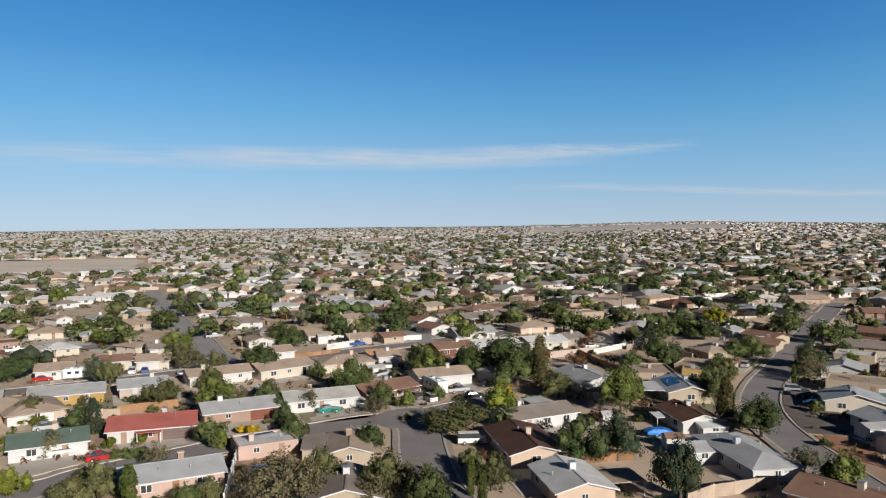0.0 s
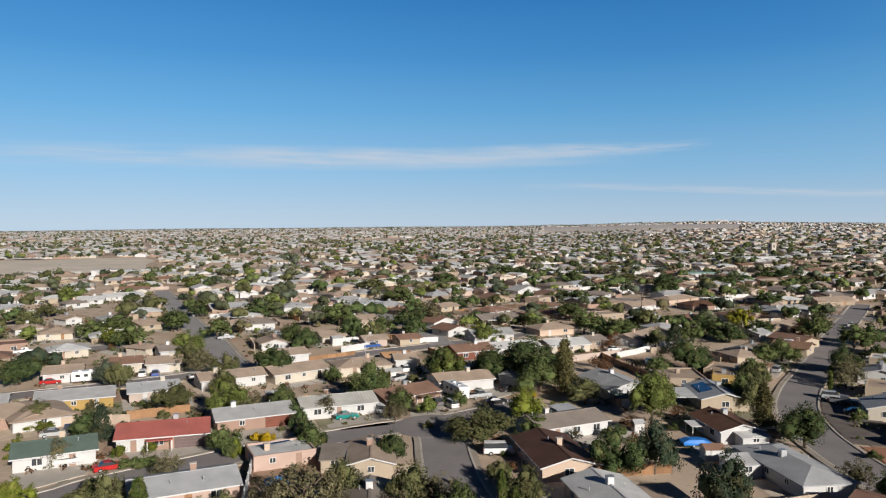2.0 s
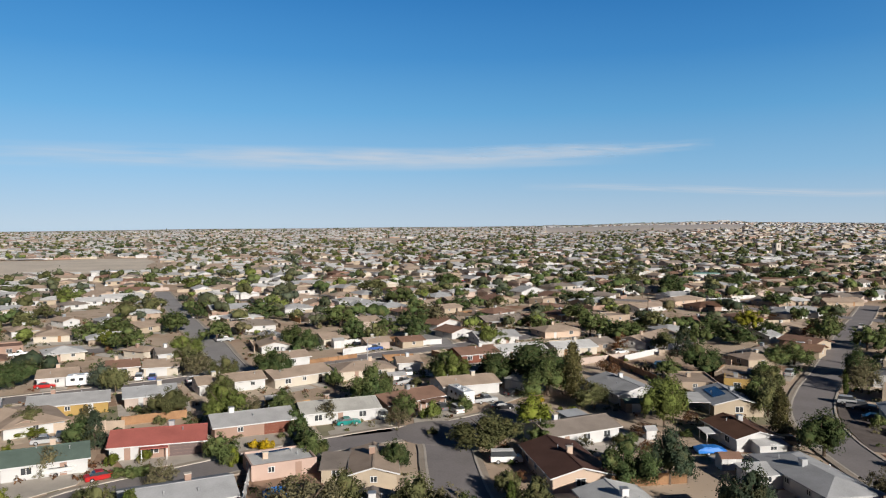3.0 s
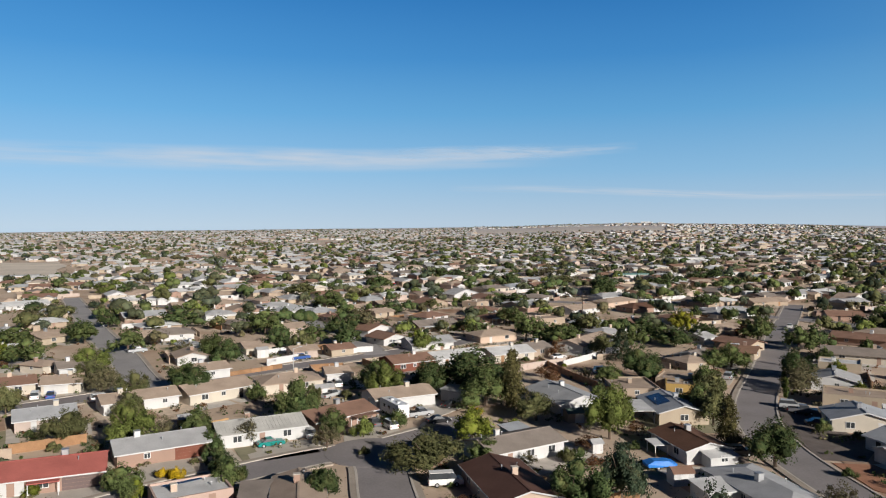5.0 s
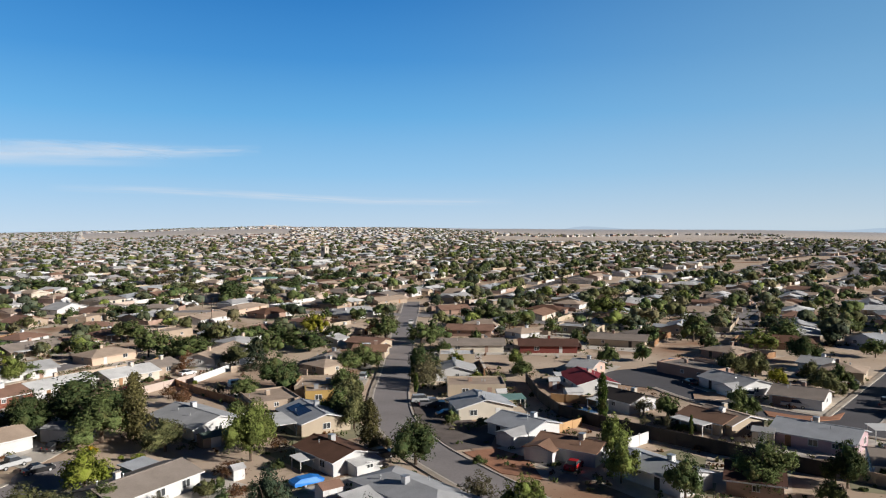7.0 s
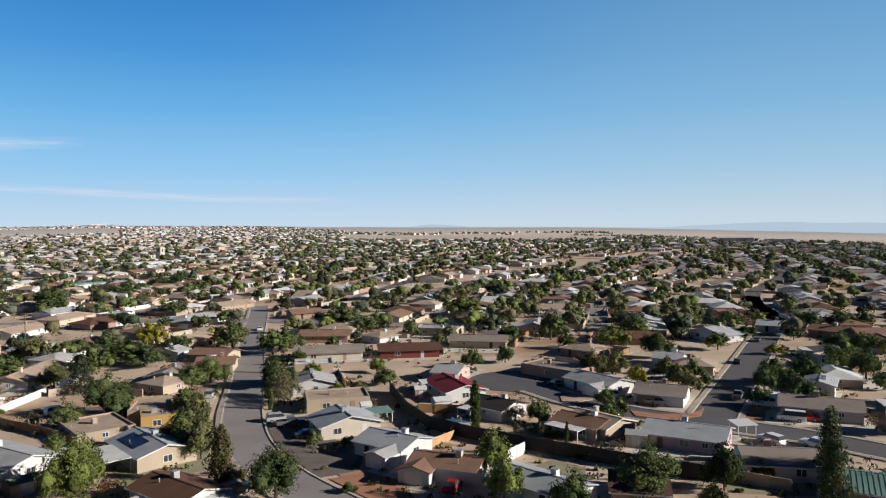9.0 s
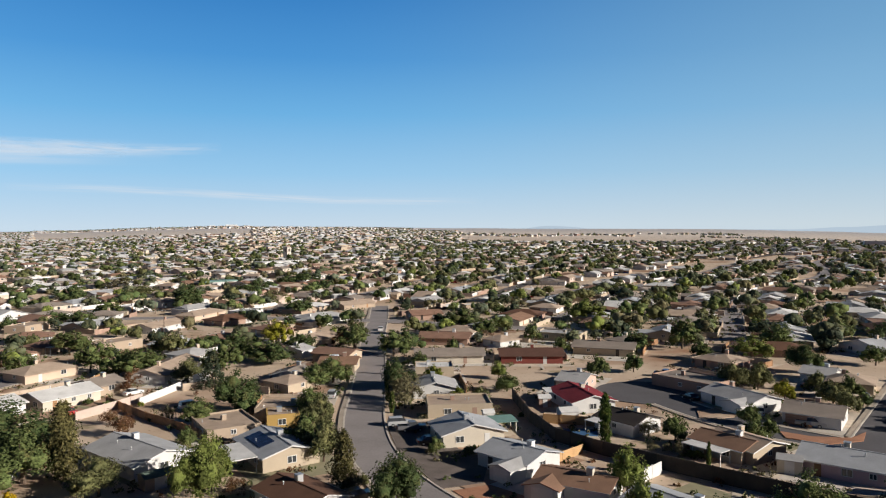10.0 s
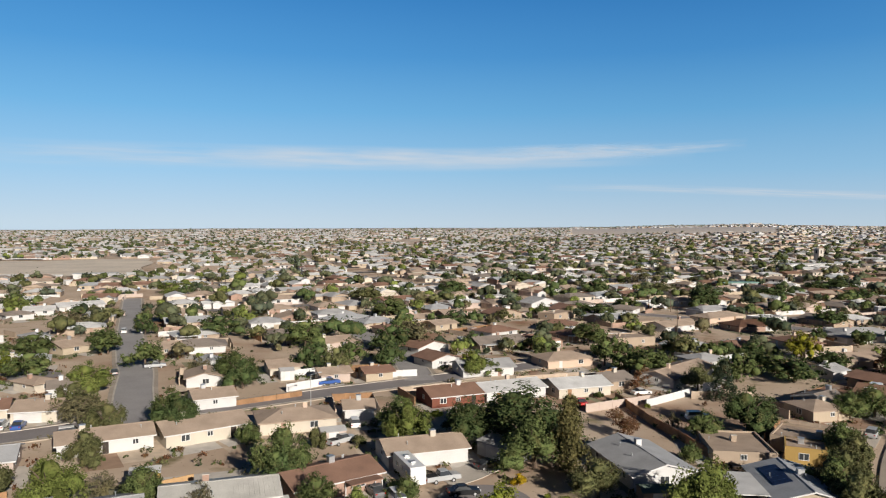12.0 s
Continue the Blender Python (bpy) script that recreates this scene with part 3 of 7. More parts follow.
    if solar_at:                                          # dark panels laid on the roof: plan corners of the field, and how many
        u0, v0, u1, v1, n = solar_at
        for q in range(n):
            a, b = v0 + (v1 - v0) * q / n + 0.04, v0 + (v1 - v0) * (q + 1) / n - 0.04
            za, zb = (eave + 0.55, eave + 0.75) if kind == "f" else (z0 + pitch * (u0 + o) + 0.1, z0 + pitch * (u1 + o) + 0.1)
            bm = bmesh.new()
            slab(bm, ((u0, a, za), (u1, a, zb), (u1, b, zb), (u0, b, za)), 0.06)
            bmesh.ops.recalc_face_normals(bm, faces=bm.faces)
            part("solar_panel", bm, solar, base, "dark blue solar panel")
    base.matrix_world = pose(x, y, 0, 0, 0, rot)
    HOUSES.append((x, y, rot, w, d))
    return base


HOUSES = []


def taken(x, y, margin=0.0):
    """Whether a place lies in one of the houses."""
    for hx, hy, rot, w, d in HOUSES:
        dx, dy = x - hx, y - hy
        if dx * dx + dy * dy < 900:
            c, s = math.cos(radians(rot)), math.sin(radians(rot))
            u, v = dx * c + dy * s, dy * c - dx * s
            if -margin < u < w + margin and -margin < v < d + margin:
                return True
    return False


# ---- trees and shrubs ----
def leaf_cloud(rnd, clumps, spread, leaf, per, turn=0.45):
    """Small leaf blades in uneven clumps, turned outwards. clumps: centre, radius and the middle of the crown that they belong to."""
    q = np.repeat(np.array(clumps, float), per, 0)
    c, r, hub = q[:, :3], q[:, 3:4], q[:, 4:7]
    n = len(c)
    way = rnd.normal(size=(n, 3))
    way /= np.linalg.norm(way, axis=1, keepdims=True)
    at = c + way * r * rnd.uniform(0.45, 1.05, (n, 1)) * spread
    out = at - hub
    out /= np.linalg.norm(out, axis=1, keepdims=True) + 1e-6
    face = 0.75 * out + 0.45 * way + turn * rnd.normal(size=(n, 3))
    face /= np.linalg.norm(face, axis=1, keepdims=True) + 1e-6
    a = np.cross(face, rnd.normal(size=(n, 3)))
    a /= np.linalg.norm(a, axis=1, keepdims=True) + 1e-6
    b = np.cross(face, a)
    size = leaf * rnd.uniform(0.6, 1.3, (n, 1))
    blade = np.stack([at + a * size, at - a * size * 0.7 + b * size * 0.75, at - a * size * 0.7 - b * size * 0.75], 1).reshape(-1, 3)
    return blade, np.arange(3 * n).reshape(-1, 3)


def ball(steps):
    bm = bmesh.new()
    bmesh.ops.create_icosphere(bm, subdivisions=steps, radius=1)
    v, f = np.array([q.co[:] for q in bm.verts]), np.array([[q.index for q in g.verts] for g in bm.faces])
    bm.free()
    return v, f


BALL = {1: ball(1), 2: ball(2)}


def lumps(rnd, masses, steps, rough=0.2):
    """Uneven leafy masses. masses: centre, radius across and radius upwards."""
    bv, bf = BALL[steps]
    q = np.array(masses, float)
    n, k = len(q), len(bv)
    v = bv[None] * (1 + rnd.uniform(-rough, rough, (n, k, 1))) * q[:, None, [3, 3, 4]] + q[:, None, :3]
    return v.reshape(-1, 3), (bf[None] + (np.arange(n) * k)[:, None, None]).reshape(-1, 3)


def joined(*pieces):
    """Vertices and triangles of several pieces as one."""
    at, vs, fs = 0, [], []
    for v, f in pieces:
        vs.append(v)
        fs.append(f + at)
        at += len(v)
    return np.concatenate(vs), np.concatenate(fs)


def leafy_mesh(name, v, f, mat):
    me = bpy.data.meshes.new(name)
    me.from_pydata(v.tolist(), [], f.tolist(), shade_flat=False)
    me.materials.append(mat)
    return me


def crown_of(kind, seed, clumps, per, leaf):
    """A crown about 1 m in radius and 1 m high (from 0), to be sized for each tree."""
    rnd = np.random.RandomState(seed)
    out = []
    for k in range(clumps):
        u, az = (k + 0.5) / clumps, rnd.uniform(0, 2 * math.pi)
        if kind == "cone":
            z = u ** 0.9
            rad = (1.04 - z) ** 0.85 * rnd.uniform(0.45, 1.1) * (1 + 0.2 * math.sin(2 * az + 7 * z + seed)) + 0.03
            out.append((rad * math.cos(az), rad * math.sin(az), z, 0.10 + 0.16 * (1 - z)))
        elif kind == "pine":
            z = 0.04 + 0.94 * u
            rad = (1.08 - z) ** 0.8 * rnd.uniform(0.35, 1.1) * (1 + 0.25 * math.sin(3 * az + 9 * z + seed)) * min(1, 0.5 + 2.2 * z)
            out.append((0.85 * rad * math.cos(az), 0.85 * rad * math.sin(az), z, rnd.uniform(0.14, 0.28)))
        elif kind == "column":
            z = u
            rad = (0.9 * math.sin(math.pi * min(0.97, 0.12 + 0.85 * z)) ** 0.6) * rnd.uniform(0.4, 0.9)
            out.append((rad * math.cos(az), rad * math.sin(az), z, 0.30))
        else:                                             # several leafy masses round the limbs, wider than high
            if k == 0:
                masses = [(0.0, 0.0, 0.62, 0.36), (0.0, 0.0, 0.34, 0.4)]
                for q in range(8):
                    turn, reach = q * 0.7854 * 1.9 + rnd.uniform(-0.5, 0.5), rnd.uniform(0.3, 0.72)
                    masses.append((reach * math.cos(turn), reach * math.sin(turn), 0.55 - 0.42 * reach + rnd.uniform(-0.1, 0.14), rnd.uniform(0.24, 0.40)))
            mx, my, mz, mr = masses[rnd.randint(len(masses))]
            zz = rnd.uniform(-0.7, 1)
            rad = math.sqrt(1 - zz * zz) * mr * rnd.uniform(0.45, 1.0)
            out.append((mx + rad * math.cos(az), my + rad * math.sin(az), mz + mr * 0.9 * zz * rnd.uniform(0.6, 1.0), rnd.uniform(0.08, 0.19)))
    tall = {"cone": 2.5, "pine": 2.6, "column": 5.0, "round": 1.65, "thin": 1.65}[kind]     # so that the blades keep their shape when the crown is sized
    middle = [(0.0, 0.0, min(z, 0.75) * tall * 0.85) if kind not in ("round", "thin") else (0.0, 0.0, 0.3 * tall) for _, _, z, _ in out]
    v, f = leaf_cloud(rnd, [(x, y, z * tall, r, *h) for (x, y, z, r), h in zip(out, middle)], 1.0, leaf, per)
    if kind == "round":                                   # denser masses within, round which the leaves hang
        v, f = joined((v, f), lumps(rnd, [(mx, my, mz * tall, mr * 0.6, mr * 0.6) for mx, my, mz, mr in masses], 2 if leaf < 0.05 else 1, 0.3))
    v[:, 2] /= tall
    if kind in ("round", "thin"):                         # fill the size that each tree is given
        v[:, :2] /= np.percentile(np.hypot(v[:, 0], v[:, 1]), 96)
        v[:, 2] = np.clip(0.92 * v[:, 2] / np.percentile(v[:, 2], 98), 0.0, 1.1)
    return leafy_mesh("crown", v, f, leaf_mat["mid"])


CROWNS = {("round", 0): [crown_of("round", s, 170, 30, 0.040) for s in range(1, 9)], ("round", 1): [crown_of("round", s, 100, 14, 0.055) for s in range(21, 29)],
          ("round", 2): [crown_of("round", s, 220, 33, 0.030) for s in range(71, 76)],
          ("sparse", 0): [crown_of("thin", s, 120, 26, 0.034) for s in range(11, 15)], ("sparse", 1): [crown_of("thin", s, 60, 14, 0.060) for s in range(15, 18)],
          ("cone", 0): [crown_of("cone", s, 190, 24, 0.055) for s in (31, 32)], ("cone", 1): [crown_of("cone", s, 70, 14, 0.11) for s in (33, 34)],
          ("column", 0): [crown_of("column", s, 130, 26, 0.12) for s in (41, 42)], ("column", 1): [crown_of("column", s, 40, 14, 0.17) for s in (43,)],
          ("pine", 0): [crown_of("pine", s, 170, 28, 0.055) for s in (51, 52, 53)], ("pine", 1): [crown_of("pine", s, 70, 14, 0.11) for s in (54,)]}
SHAPE = {"grey": "sparse", "rusty": "sparse", "spruce": "cone", "pine": "pine", "evergreen": "pine", "cypress": "column", "poplar": "column"}


def trunk_mesh(seed):
    rnd = random.Random(seed)
    bm = bmesh.new()
    tube(bm, (0, 0, -0.2), (0.03, 0.02, 0.45), 0.075, 0.055)
    for k in range(5):
        a = k * 1.257 + rnd.uniform(-0.3, 0.3)
        m = (0.28 * math.cos(a), 0.28 * math.sin(a), 0.62)
        tube(bm, (0.03, 0.02, 0.36 + 0.02 * k), m, 0.035, 0.022, 5)
        tube(bm, m, (0.6 * math.cos(a + 0.2), 0.6 * math.sin(a + 0.2), 0.86), 0.022, 0.006, 5)
    return mesh_of("trunk", bm, bark)


TRUNKS = [trunk_mesh(s) for s in range(3)]
TREES = []


def tree(x, y, r, h, leaf, seed, far=0, z=0.0, what="tree", slim=1.8):
    """A tree or shrub of crown radius r and height h."""
    rnd = random.Random(seed * 13 + 5)
    shape = SHAPE.get(leaf, "round")
    if shape in ("round", "sparse"):
        r = min(r, 6.5 + (r - 6.5) * (0.5 if far else 1.0))
        h = min(h * 0.95, r * slim)
    elif shape == "column":
        r *= 0.85
    base = new(what)
    low = h * (0.06 if shape in ("round", "sparse") and h > 4.2 else 0.02)
    word = {"round": "broad leafy", "sparse": "thin open", "cone": "conical evergreen", "column": "upright narrow", "pine": "uneven upright"}[shape]
    tagged(base, f"{word} {what} with {LEAF_WORDS[leaf]} foliage in a dry yard", what, what + "s of the suburb")
    sort = CROWNS[(shape, 2 if shape == "round" and not far and r > 3.6 else far)]
    crown = new("crown", sort[rnd.randrange(len(sort))])
    crown.parent = base
    crown.material_slots[0].link, crown.material_slots[0].material = "OBJECT", leaf_mat[leaf]
    crown.matrix_basis = Matrix.LocRotScale((0, 0, low), Euler((0, 0, rnd.uniform(0, 6.28))), (r * rnd.uniform(0.92, 1.08), r * rnd.uniform(0.92, 1.08), h - low))
    if h > 2.6:
        trunk = new("trunk", TRUNKS[rnd.randrange(3)])
        trunk.parent = base
        trunk.matrix_basis = Matrix.LocRotScale((0, 0, 0), Euler((0, 0, rnd.uniform(0, 6.28))), (r * 0.9, r * 0.9, h * 0.95)) if shape in ("round", "sparse") else \
            Matrix.LocRotScale((0, 0, 0), None, (min(r, 1.8), min(r, 1.8), h * 0.8))
    base.location = (x, y, z)
    TREES.append((x, y, r))
    return base


# ---- vehicles ----
PAINTS = {"white": (0.75, 0.75, 0.74), "silver": (0.42, 0.43, 0.44), "black": (0.02, 0.02, 0.022), "red": (0.45, 0.02, 0.02), "teal": (0.01, 0.22, 0.20),
          "blue": (0.04, 0.10, 0.32), "grey": (0.13, 0.13, 0.14)}
paint_mat = {k: material("car_" + k, c, 0.28, 0.05, 0.5, 3.0, 0.0, spec=0.5) for k, c in PAINTS.items()}
lamp_white = material("headlight", (0.7, 0.7, 0.68), 0.15, 0.05, 1.0, 4.0, 0.0)
lamp_red = material("tail_light", (0.35, 0.01, 0.01), 0.2, 0.05, 1.0, 4.0, 0.0)


def wheel_at(parent, x, y, r=0.33):
    bm = bmesh.new()
    tube(bm, (x, y - 0.11, r), (x, y + 0.11, r), r, r, 14)
    wheel = part("wheel", bm, rubber, parent)
    bm = bmesh.new()
    tube(bm, (x, y - 0.118, r), (x, y + 0.118, r), r * 0.6, r * 0.6, 12)
    part("rim", bm, galvanised, wheel, "metal wheel rim")


def side_shape(bm, points, half, tuck=0.0, roof_z=9.0):
    """A body from its side outline in x and z, narrowed above roof_z."""
    rows = []
    for s in (-1, 1):
        rows.append([bm.verts.new((x, s * (half - (tuck if z > roof_z else 0)), z)) for x, z in points])
    n = len(points)
    bm.faces.new(rows[0]), bm.faces.new(rows[1][::-1])
    for k in range(n):
        bm.faces.new((rows[0][k], rows[1][k], rows[1][(k + 1) % n], rows[0][(k + 1) % n]))
    bmesh.ops.recalc_face_normals(bm, faces=bm.faces)


BODIES = {"sedan": ([(-2.2, 0.25), (2.2, 0.25), (2.25, 0.55), (2.1, 0.78), (1.0, 0.92), (-1.4, 0.95), (-2.15, 0.9), (-2.25, 0.55)],
                    [(0.95, 0.92), (0.25, 1.38), (-0.85, 1.40), (-1.55, 0.95)]),
          "suv": ([(-2.3, 0.3), (2.3, 0.3), (2.35, 0.7), (2.2, 1.0), (1.1, 1.08), (-2.2, 1.08), (-2.35, 0.7)],
                  [(1.1, 1.08), (0.45, 1.68), (-2.0, 1.7), (-2.25, 1.08)]),
          "pickup": ([(-2.7, 0.4), (2.6, 0.4), (2.65, 0.75), (2.5, 1.05), (1.3, 1.12), (-2.65, 1.1)],
                     [(1.25, 1.12), (0.65, 1.72), (-0.6, 1.74), (-0.75, 1.12)]),
          "van": ([(-2.5, 0.3), (2.4, 0.3), (2.45, 0.8), (2.1, 1.1), (1.7, 1.15), (-2.5, 1.15)],
                  [(1.7, 1.15), (1.05, 1.95), (-2.4, 1.98), (-2.5, 1.15)])}


def car(x, y, rot, style, paint, note=""):
    base = new("car" if style != "pickup" else "pickup_truck")
    where = note or "parked beside the street"
    tagged(base, f"{paint} {style if style != 'suv' else 'sport utility vehicle'} {where}", "car", "parked cars")
    low, cabin = BODIES[style]
    bm = bmesh.new()
    side_shape(bm, low, 0.88)
    bmesh.ops.bevel(bm, geom=[e for e in bm.edges if abs(e.verts[0].co.y) > 0.8 and e.verts[0].co.y == e.verts[1].co.y], offset=0.07, segments=1, affect="EDGES")
    part("body", bm, paint_mat[paint], base)
    bm = bmesh.new()
    side_shape(bm, cabin, 0.82, 0.14, cabin[0][1] + 0.1)
    part("cabin", bm, glass, base, "dark tinted glass cabin")
    bm = bmesh.new()
    xs = [p[0] for p in cabin[1:3]]
    z = max(p[1] for p in cabin)
    box(bm, min(xs) + 0.02, -0.69, z - 0.03, max(xs) - 0.02, 0.69, z + 0.03)
    part("car_roof", bm, paint_mat[paint], base)
    if style == "pickup":
        bm = bmesh.new()
        box(bm, -2.55, -0.75, 1.102, -0.85, 0.75, 1.13)
        part("load_bed", bm, rubber, base, "dark lined truck bed")
    half = low[1][0]
    for s in (-1, 1):
        bm = bmesh.new()
        box(bm, half - 0.12, s * 0.62 - 0.16, 0.62, half + 0.07, s * 0.62 + 0.16, 0.76)
        part("headlight", bm, lamp_white, base, "clear headlight")
        bm = bmesh.new()
        box(bm, low[0][0] - 0.06, s * 0.66 - 0.14, 0.7, low[0][0] + 0.1, s * 0.66 + 0.14, 0.84)
        part("tail_light", bm, lamp_red, base, "red tail light")
        for wx in (-1.35, 1.4):
            wheel_at(base, wx, s * 0.8)
    base.matrix_world = pose(x, y, 0.03, 0, 0, rot)
    return base


def caravan(x, y, rot, length, motor=False):
    base = new("motorhome" if motor else "travel_trailer")
    tagged(base, "white motorhome with dark windows parked on a drive" if motor else "white travel trailer with dark windows in a yard", "motorhome" if motor else "trailer")
    h = length / 2
    bm = bmesh.new()
    pts = [(-h, 0.55), (h, 0.55), (h + 0.1, 1.2), (h - 0.35, 2.5), (h - 0.8, 2.75), (-h + 0.3, 2.75), (-h, 2.4)]
    if motor:
        pts = [(-h, 0.5), (h, 0.5), (h + 0.25, 1.1), (h, 1.5), (h + 0.1, 2.2), (h - 0.3, 2.95), (-h + 0.2, 3.0), (-h, 2.7)]
    side_shape(bm, pts, 1.15)
    part("body", bm, paint_mat["white"], base)
    for s in (-1, 1):
        for px in (-h * 0.55, 0.0, h * 0.5):
            bm = bmesh.new()
            box(bm, px - 0.45, s * 1.15 - 0.02, 1.5, px + 0.45, s * 1.15 + 0.02, 2.1)
            part("window", bm, glass, base, "dark side window")
        wheel_at(base, -0.4 if not motor else -h * 0.5, s * 1.05)
        if motor:
            wheel_at(base, h * 0.7, s * 1.05)
    for px in (-h * 0.4, h * 0.3):
        bm = bmesh.new()
        z = 2.75 if not motor else 2.97
        box(bm, px - 0.4, -0.35, z - 0.02, px + 0.4, 0.35, z + 0.25)
        part("roof_unit", bm, galvanised, base, "boxy rooftop air conditioner")
    if not motor:
        bm = bmesh.new()
        tube(bm, (h, 0, 0.6), (h + 1.2, 0, 0.5), 0.06, 0.05)
        tube(bm, (h + 0.9, 0, -0.02), (h + 0.9, 0, 0.55), 0.04, 0.04)
        part("tow_bar", bm, dark_metal, base)
    base.matrix_world = pose(x, y, 0.03, 0, 0, rot)
    return base


def boat(x, y, rot):
    base = tagged(new("boat"), "white motor boat with dark stripe on a yard trailer", "boat")
    bm = bmesh.new()
    rings_b = []
    for px, hw, keel in ((-2.5, 0.95, 0.5), (-0.5, 1.05, 0.45), (1.3, 0.85, 0.55), (2.6, 0.05, 0.95)):
        rings_b.append([bm.verts.new(q) for q in ((px, -hw, 1.25), (px, -hw * 0.75, keel + 0.15), (px, 0, keel), (px, hw * 0.75, keel + 0.15), (px, hw, 1.25))])
    for a, b in zip(rings_b, rings_b[1:]):
        for k in range(4):
            bm.faces.new((a[k], a[k + 1], b[k + 1], b[k]))
        bm.faces.new((a[4], a[0], b[0], b[4]))
    bm.faces.new(rings_b[0])
    bmesh.ops.recalc_face_normals(bm, faces=bm.faces)
    part("hull", bm, paint_mat["white"], base)
    bm = bmesh.new()
    box(bm, -1.6, -0.7, 1.255, 0.5, 0.7, 1.3)
    part("cockpit", bm, rubber, base, "dark open cockpit")
    bm = bmesh.new()
    side_shape(bm, [(0.5, 1.255), (0.9, 1.255), (0.5, 1.7), (0.42, 1.7)], 0.65)
    part("windscreen", bm, glass, base)
    bm = bmesh.new()
    for s in (-0.5, 0.5):
        box(bm, -2.4, s - 0.05, 0.38, 2.0, s + 0.05, 0.5)
    box(bm, 1.8, -0.06, 0.36, 3.8, 0.06, 0.48)
    box(bm, 3.55, -0.05, -0.02, 3.65, 0.05, 0.4)
    part("trailer_frame", bm, galvanised, base)
    for s in (-1, 1):
        wheel_at(base, -0.7, s * 0.95, 0.3)
    base.matrix_world = pose(x, y, 0.02, 0, 0, rot)
    return base


# ---- walls, fences, drives ----
def fence(points, height=1.7, mat=None, name="yard_wall", label="tan concrete block yard wall"):
    """A wall or board fence along a line, in bays with posts a little higher."""
    base = tagged(new(name), label, "wall" if "wall" in name else "fence")
    base.location = (*points[0], 0)
    o = Vector(points[0])
    for a, b in zip(points, points[1:]):
        a, b = Vector(a) - o, Vector(b) - o
        d = b - a
        n = max(1, round(d.length / 3.2))
        for k in range(n):
            m = Matrix.LocRotScale((a + d * k / n).to_3d(), Euler((0, 0, math.atan2(d.y, d.x))), None)
            bm = bmesh.new()
            top = height + 0.03 * math.sin(k * 2.1)
            box(bm, 0.1, -0.07, -0.2, d.length / n - 0.1, 0.07, top, 0, m)
            part("panel", bm, mat or block, base)
            bm = bmesh.new()
            box(bm, -0.1, -0.11, -0.2, 0.1, 0.11, height + 0.12, 0, m)
            part("post", bm, mat or block, base)
    return base


def drive(x, y, rot, w, l, label="pale concrete driveway with fine cracks"):
    bm = bmesh.new()
    n = max(1, round(l / 3))
    for k in range(n):
        box(bm, -w / 2, k * l / n, -0.2, w / 2, (k + 1) * l / n - 0.03, 0.1)
    ob = tagged(new("driveway", mesh_of("driveway", bm, concrete)), label, "driveway", kind="structure")
    ob.matrix_world = pose(x, y, 0, 0, 0, rot)
    return ob


def utility_pole(x, y, h=9.5, rot=0.0, lamp=False, z=0.0):
    base = tagged(new("street_lamp" if lamp else "utility_pole"), "tall grey metal street lamp at the kerb" if lamp else "weathered wooden utility pole with a crossarm", "street lamp" if lamp else "pole")
    bm = bmesh.new()
    tube(bm, (0, 0, -0.3), (0, 0, h), 0.14 if not lamp else 0.1, 0.09 if not lamp else 0.06)
    part("pole", bm, galvanised if lamp else bark, base)
    bm = bmesh.new()
    if lamp:
        tube(bm, (0, 0, h - 0.1), (1.8, 0, h + 0.3), 0.05, 0.04)
        part("arm", bm, galvanised, base)
        bm = bmesh.new()
        box(bm, 1.6, -0.14, h + 0.2, 2.3, 0.14, h + 0.36)
        part("lamp_head", bm, galvanised, base)
    else:
        box(bm, -1.1, -0.06, h - 0.75, 1.1, 0.06, h - 0.6)
        part("crossarm", bm, bark, base)
        for px in (-0.95, -0.4, 0.4, 0.95):
            bm = bmesh.new()
            tube(bm, (px, 0, h - 0.6), (px, 0, h - 0.42), 0.05, 0.035)
            part("insulator", bm, white_paint, base)
    base.matrix_world = pose(x, y, z, 0, 0, rot)
    return base


def shed(x, y, rot, w, d, h, mat, label, roof="lgrey"):
    base = tagged(new("shed"), label, "shed")
    bm = bmesh.new()
    profile(bm, [(0, -0.2), (d, -0.2), (d, h), (d / 2, h + 0.5), (0, h)], 0, w)
    bmesh.ops.recalc_face_normals(bm, faces=bm.faces)
    part("wall", bm, mat, base)
    bm = bmesh.new()
    slab(bm, ((-0.15, -0.2, h - 0.02), (w + 0.15, -0.2, h - 0.02), (w + 0.15, d / 2, h + 0.6), (-0.15, d / 2, h + 0.6)), 0.08)
    slab(bm, ((w + 0.15, d + 0.2, h - 0.02), (-0.15, d + 0.2, h - 0.02), (-0.15, d / 2 + 0.004, h + 0.6), (w + 0.15, d / 2 + 0.004, h + 0.6)), 0.08)
    bmesh.ops.recalc_face_normals(bm, faces=bm.faces)
    part("roof", bm, roof_mat[roof], base)
    bm = bmesh.new()
    box(bm, w * 0.3, -0.04, 0, w * 0.7, 0.02, h - 0.2)
    part("door", bm, white_paint, base)
    base.matrix_world = pose(x, y, 0, 0, 0, rot)
    return base



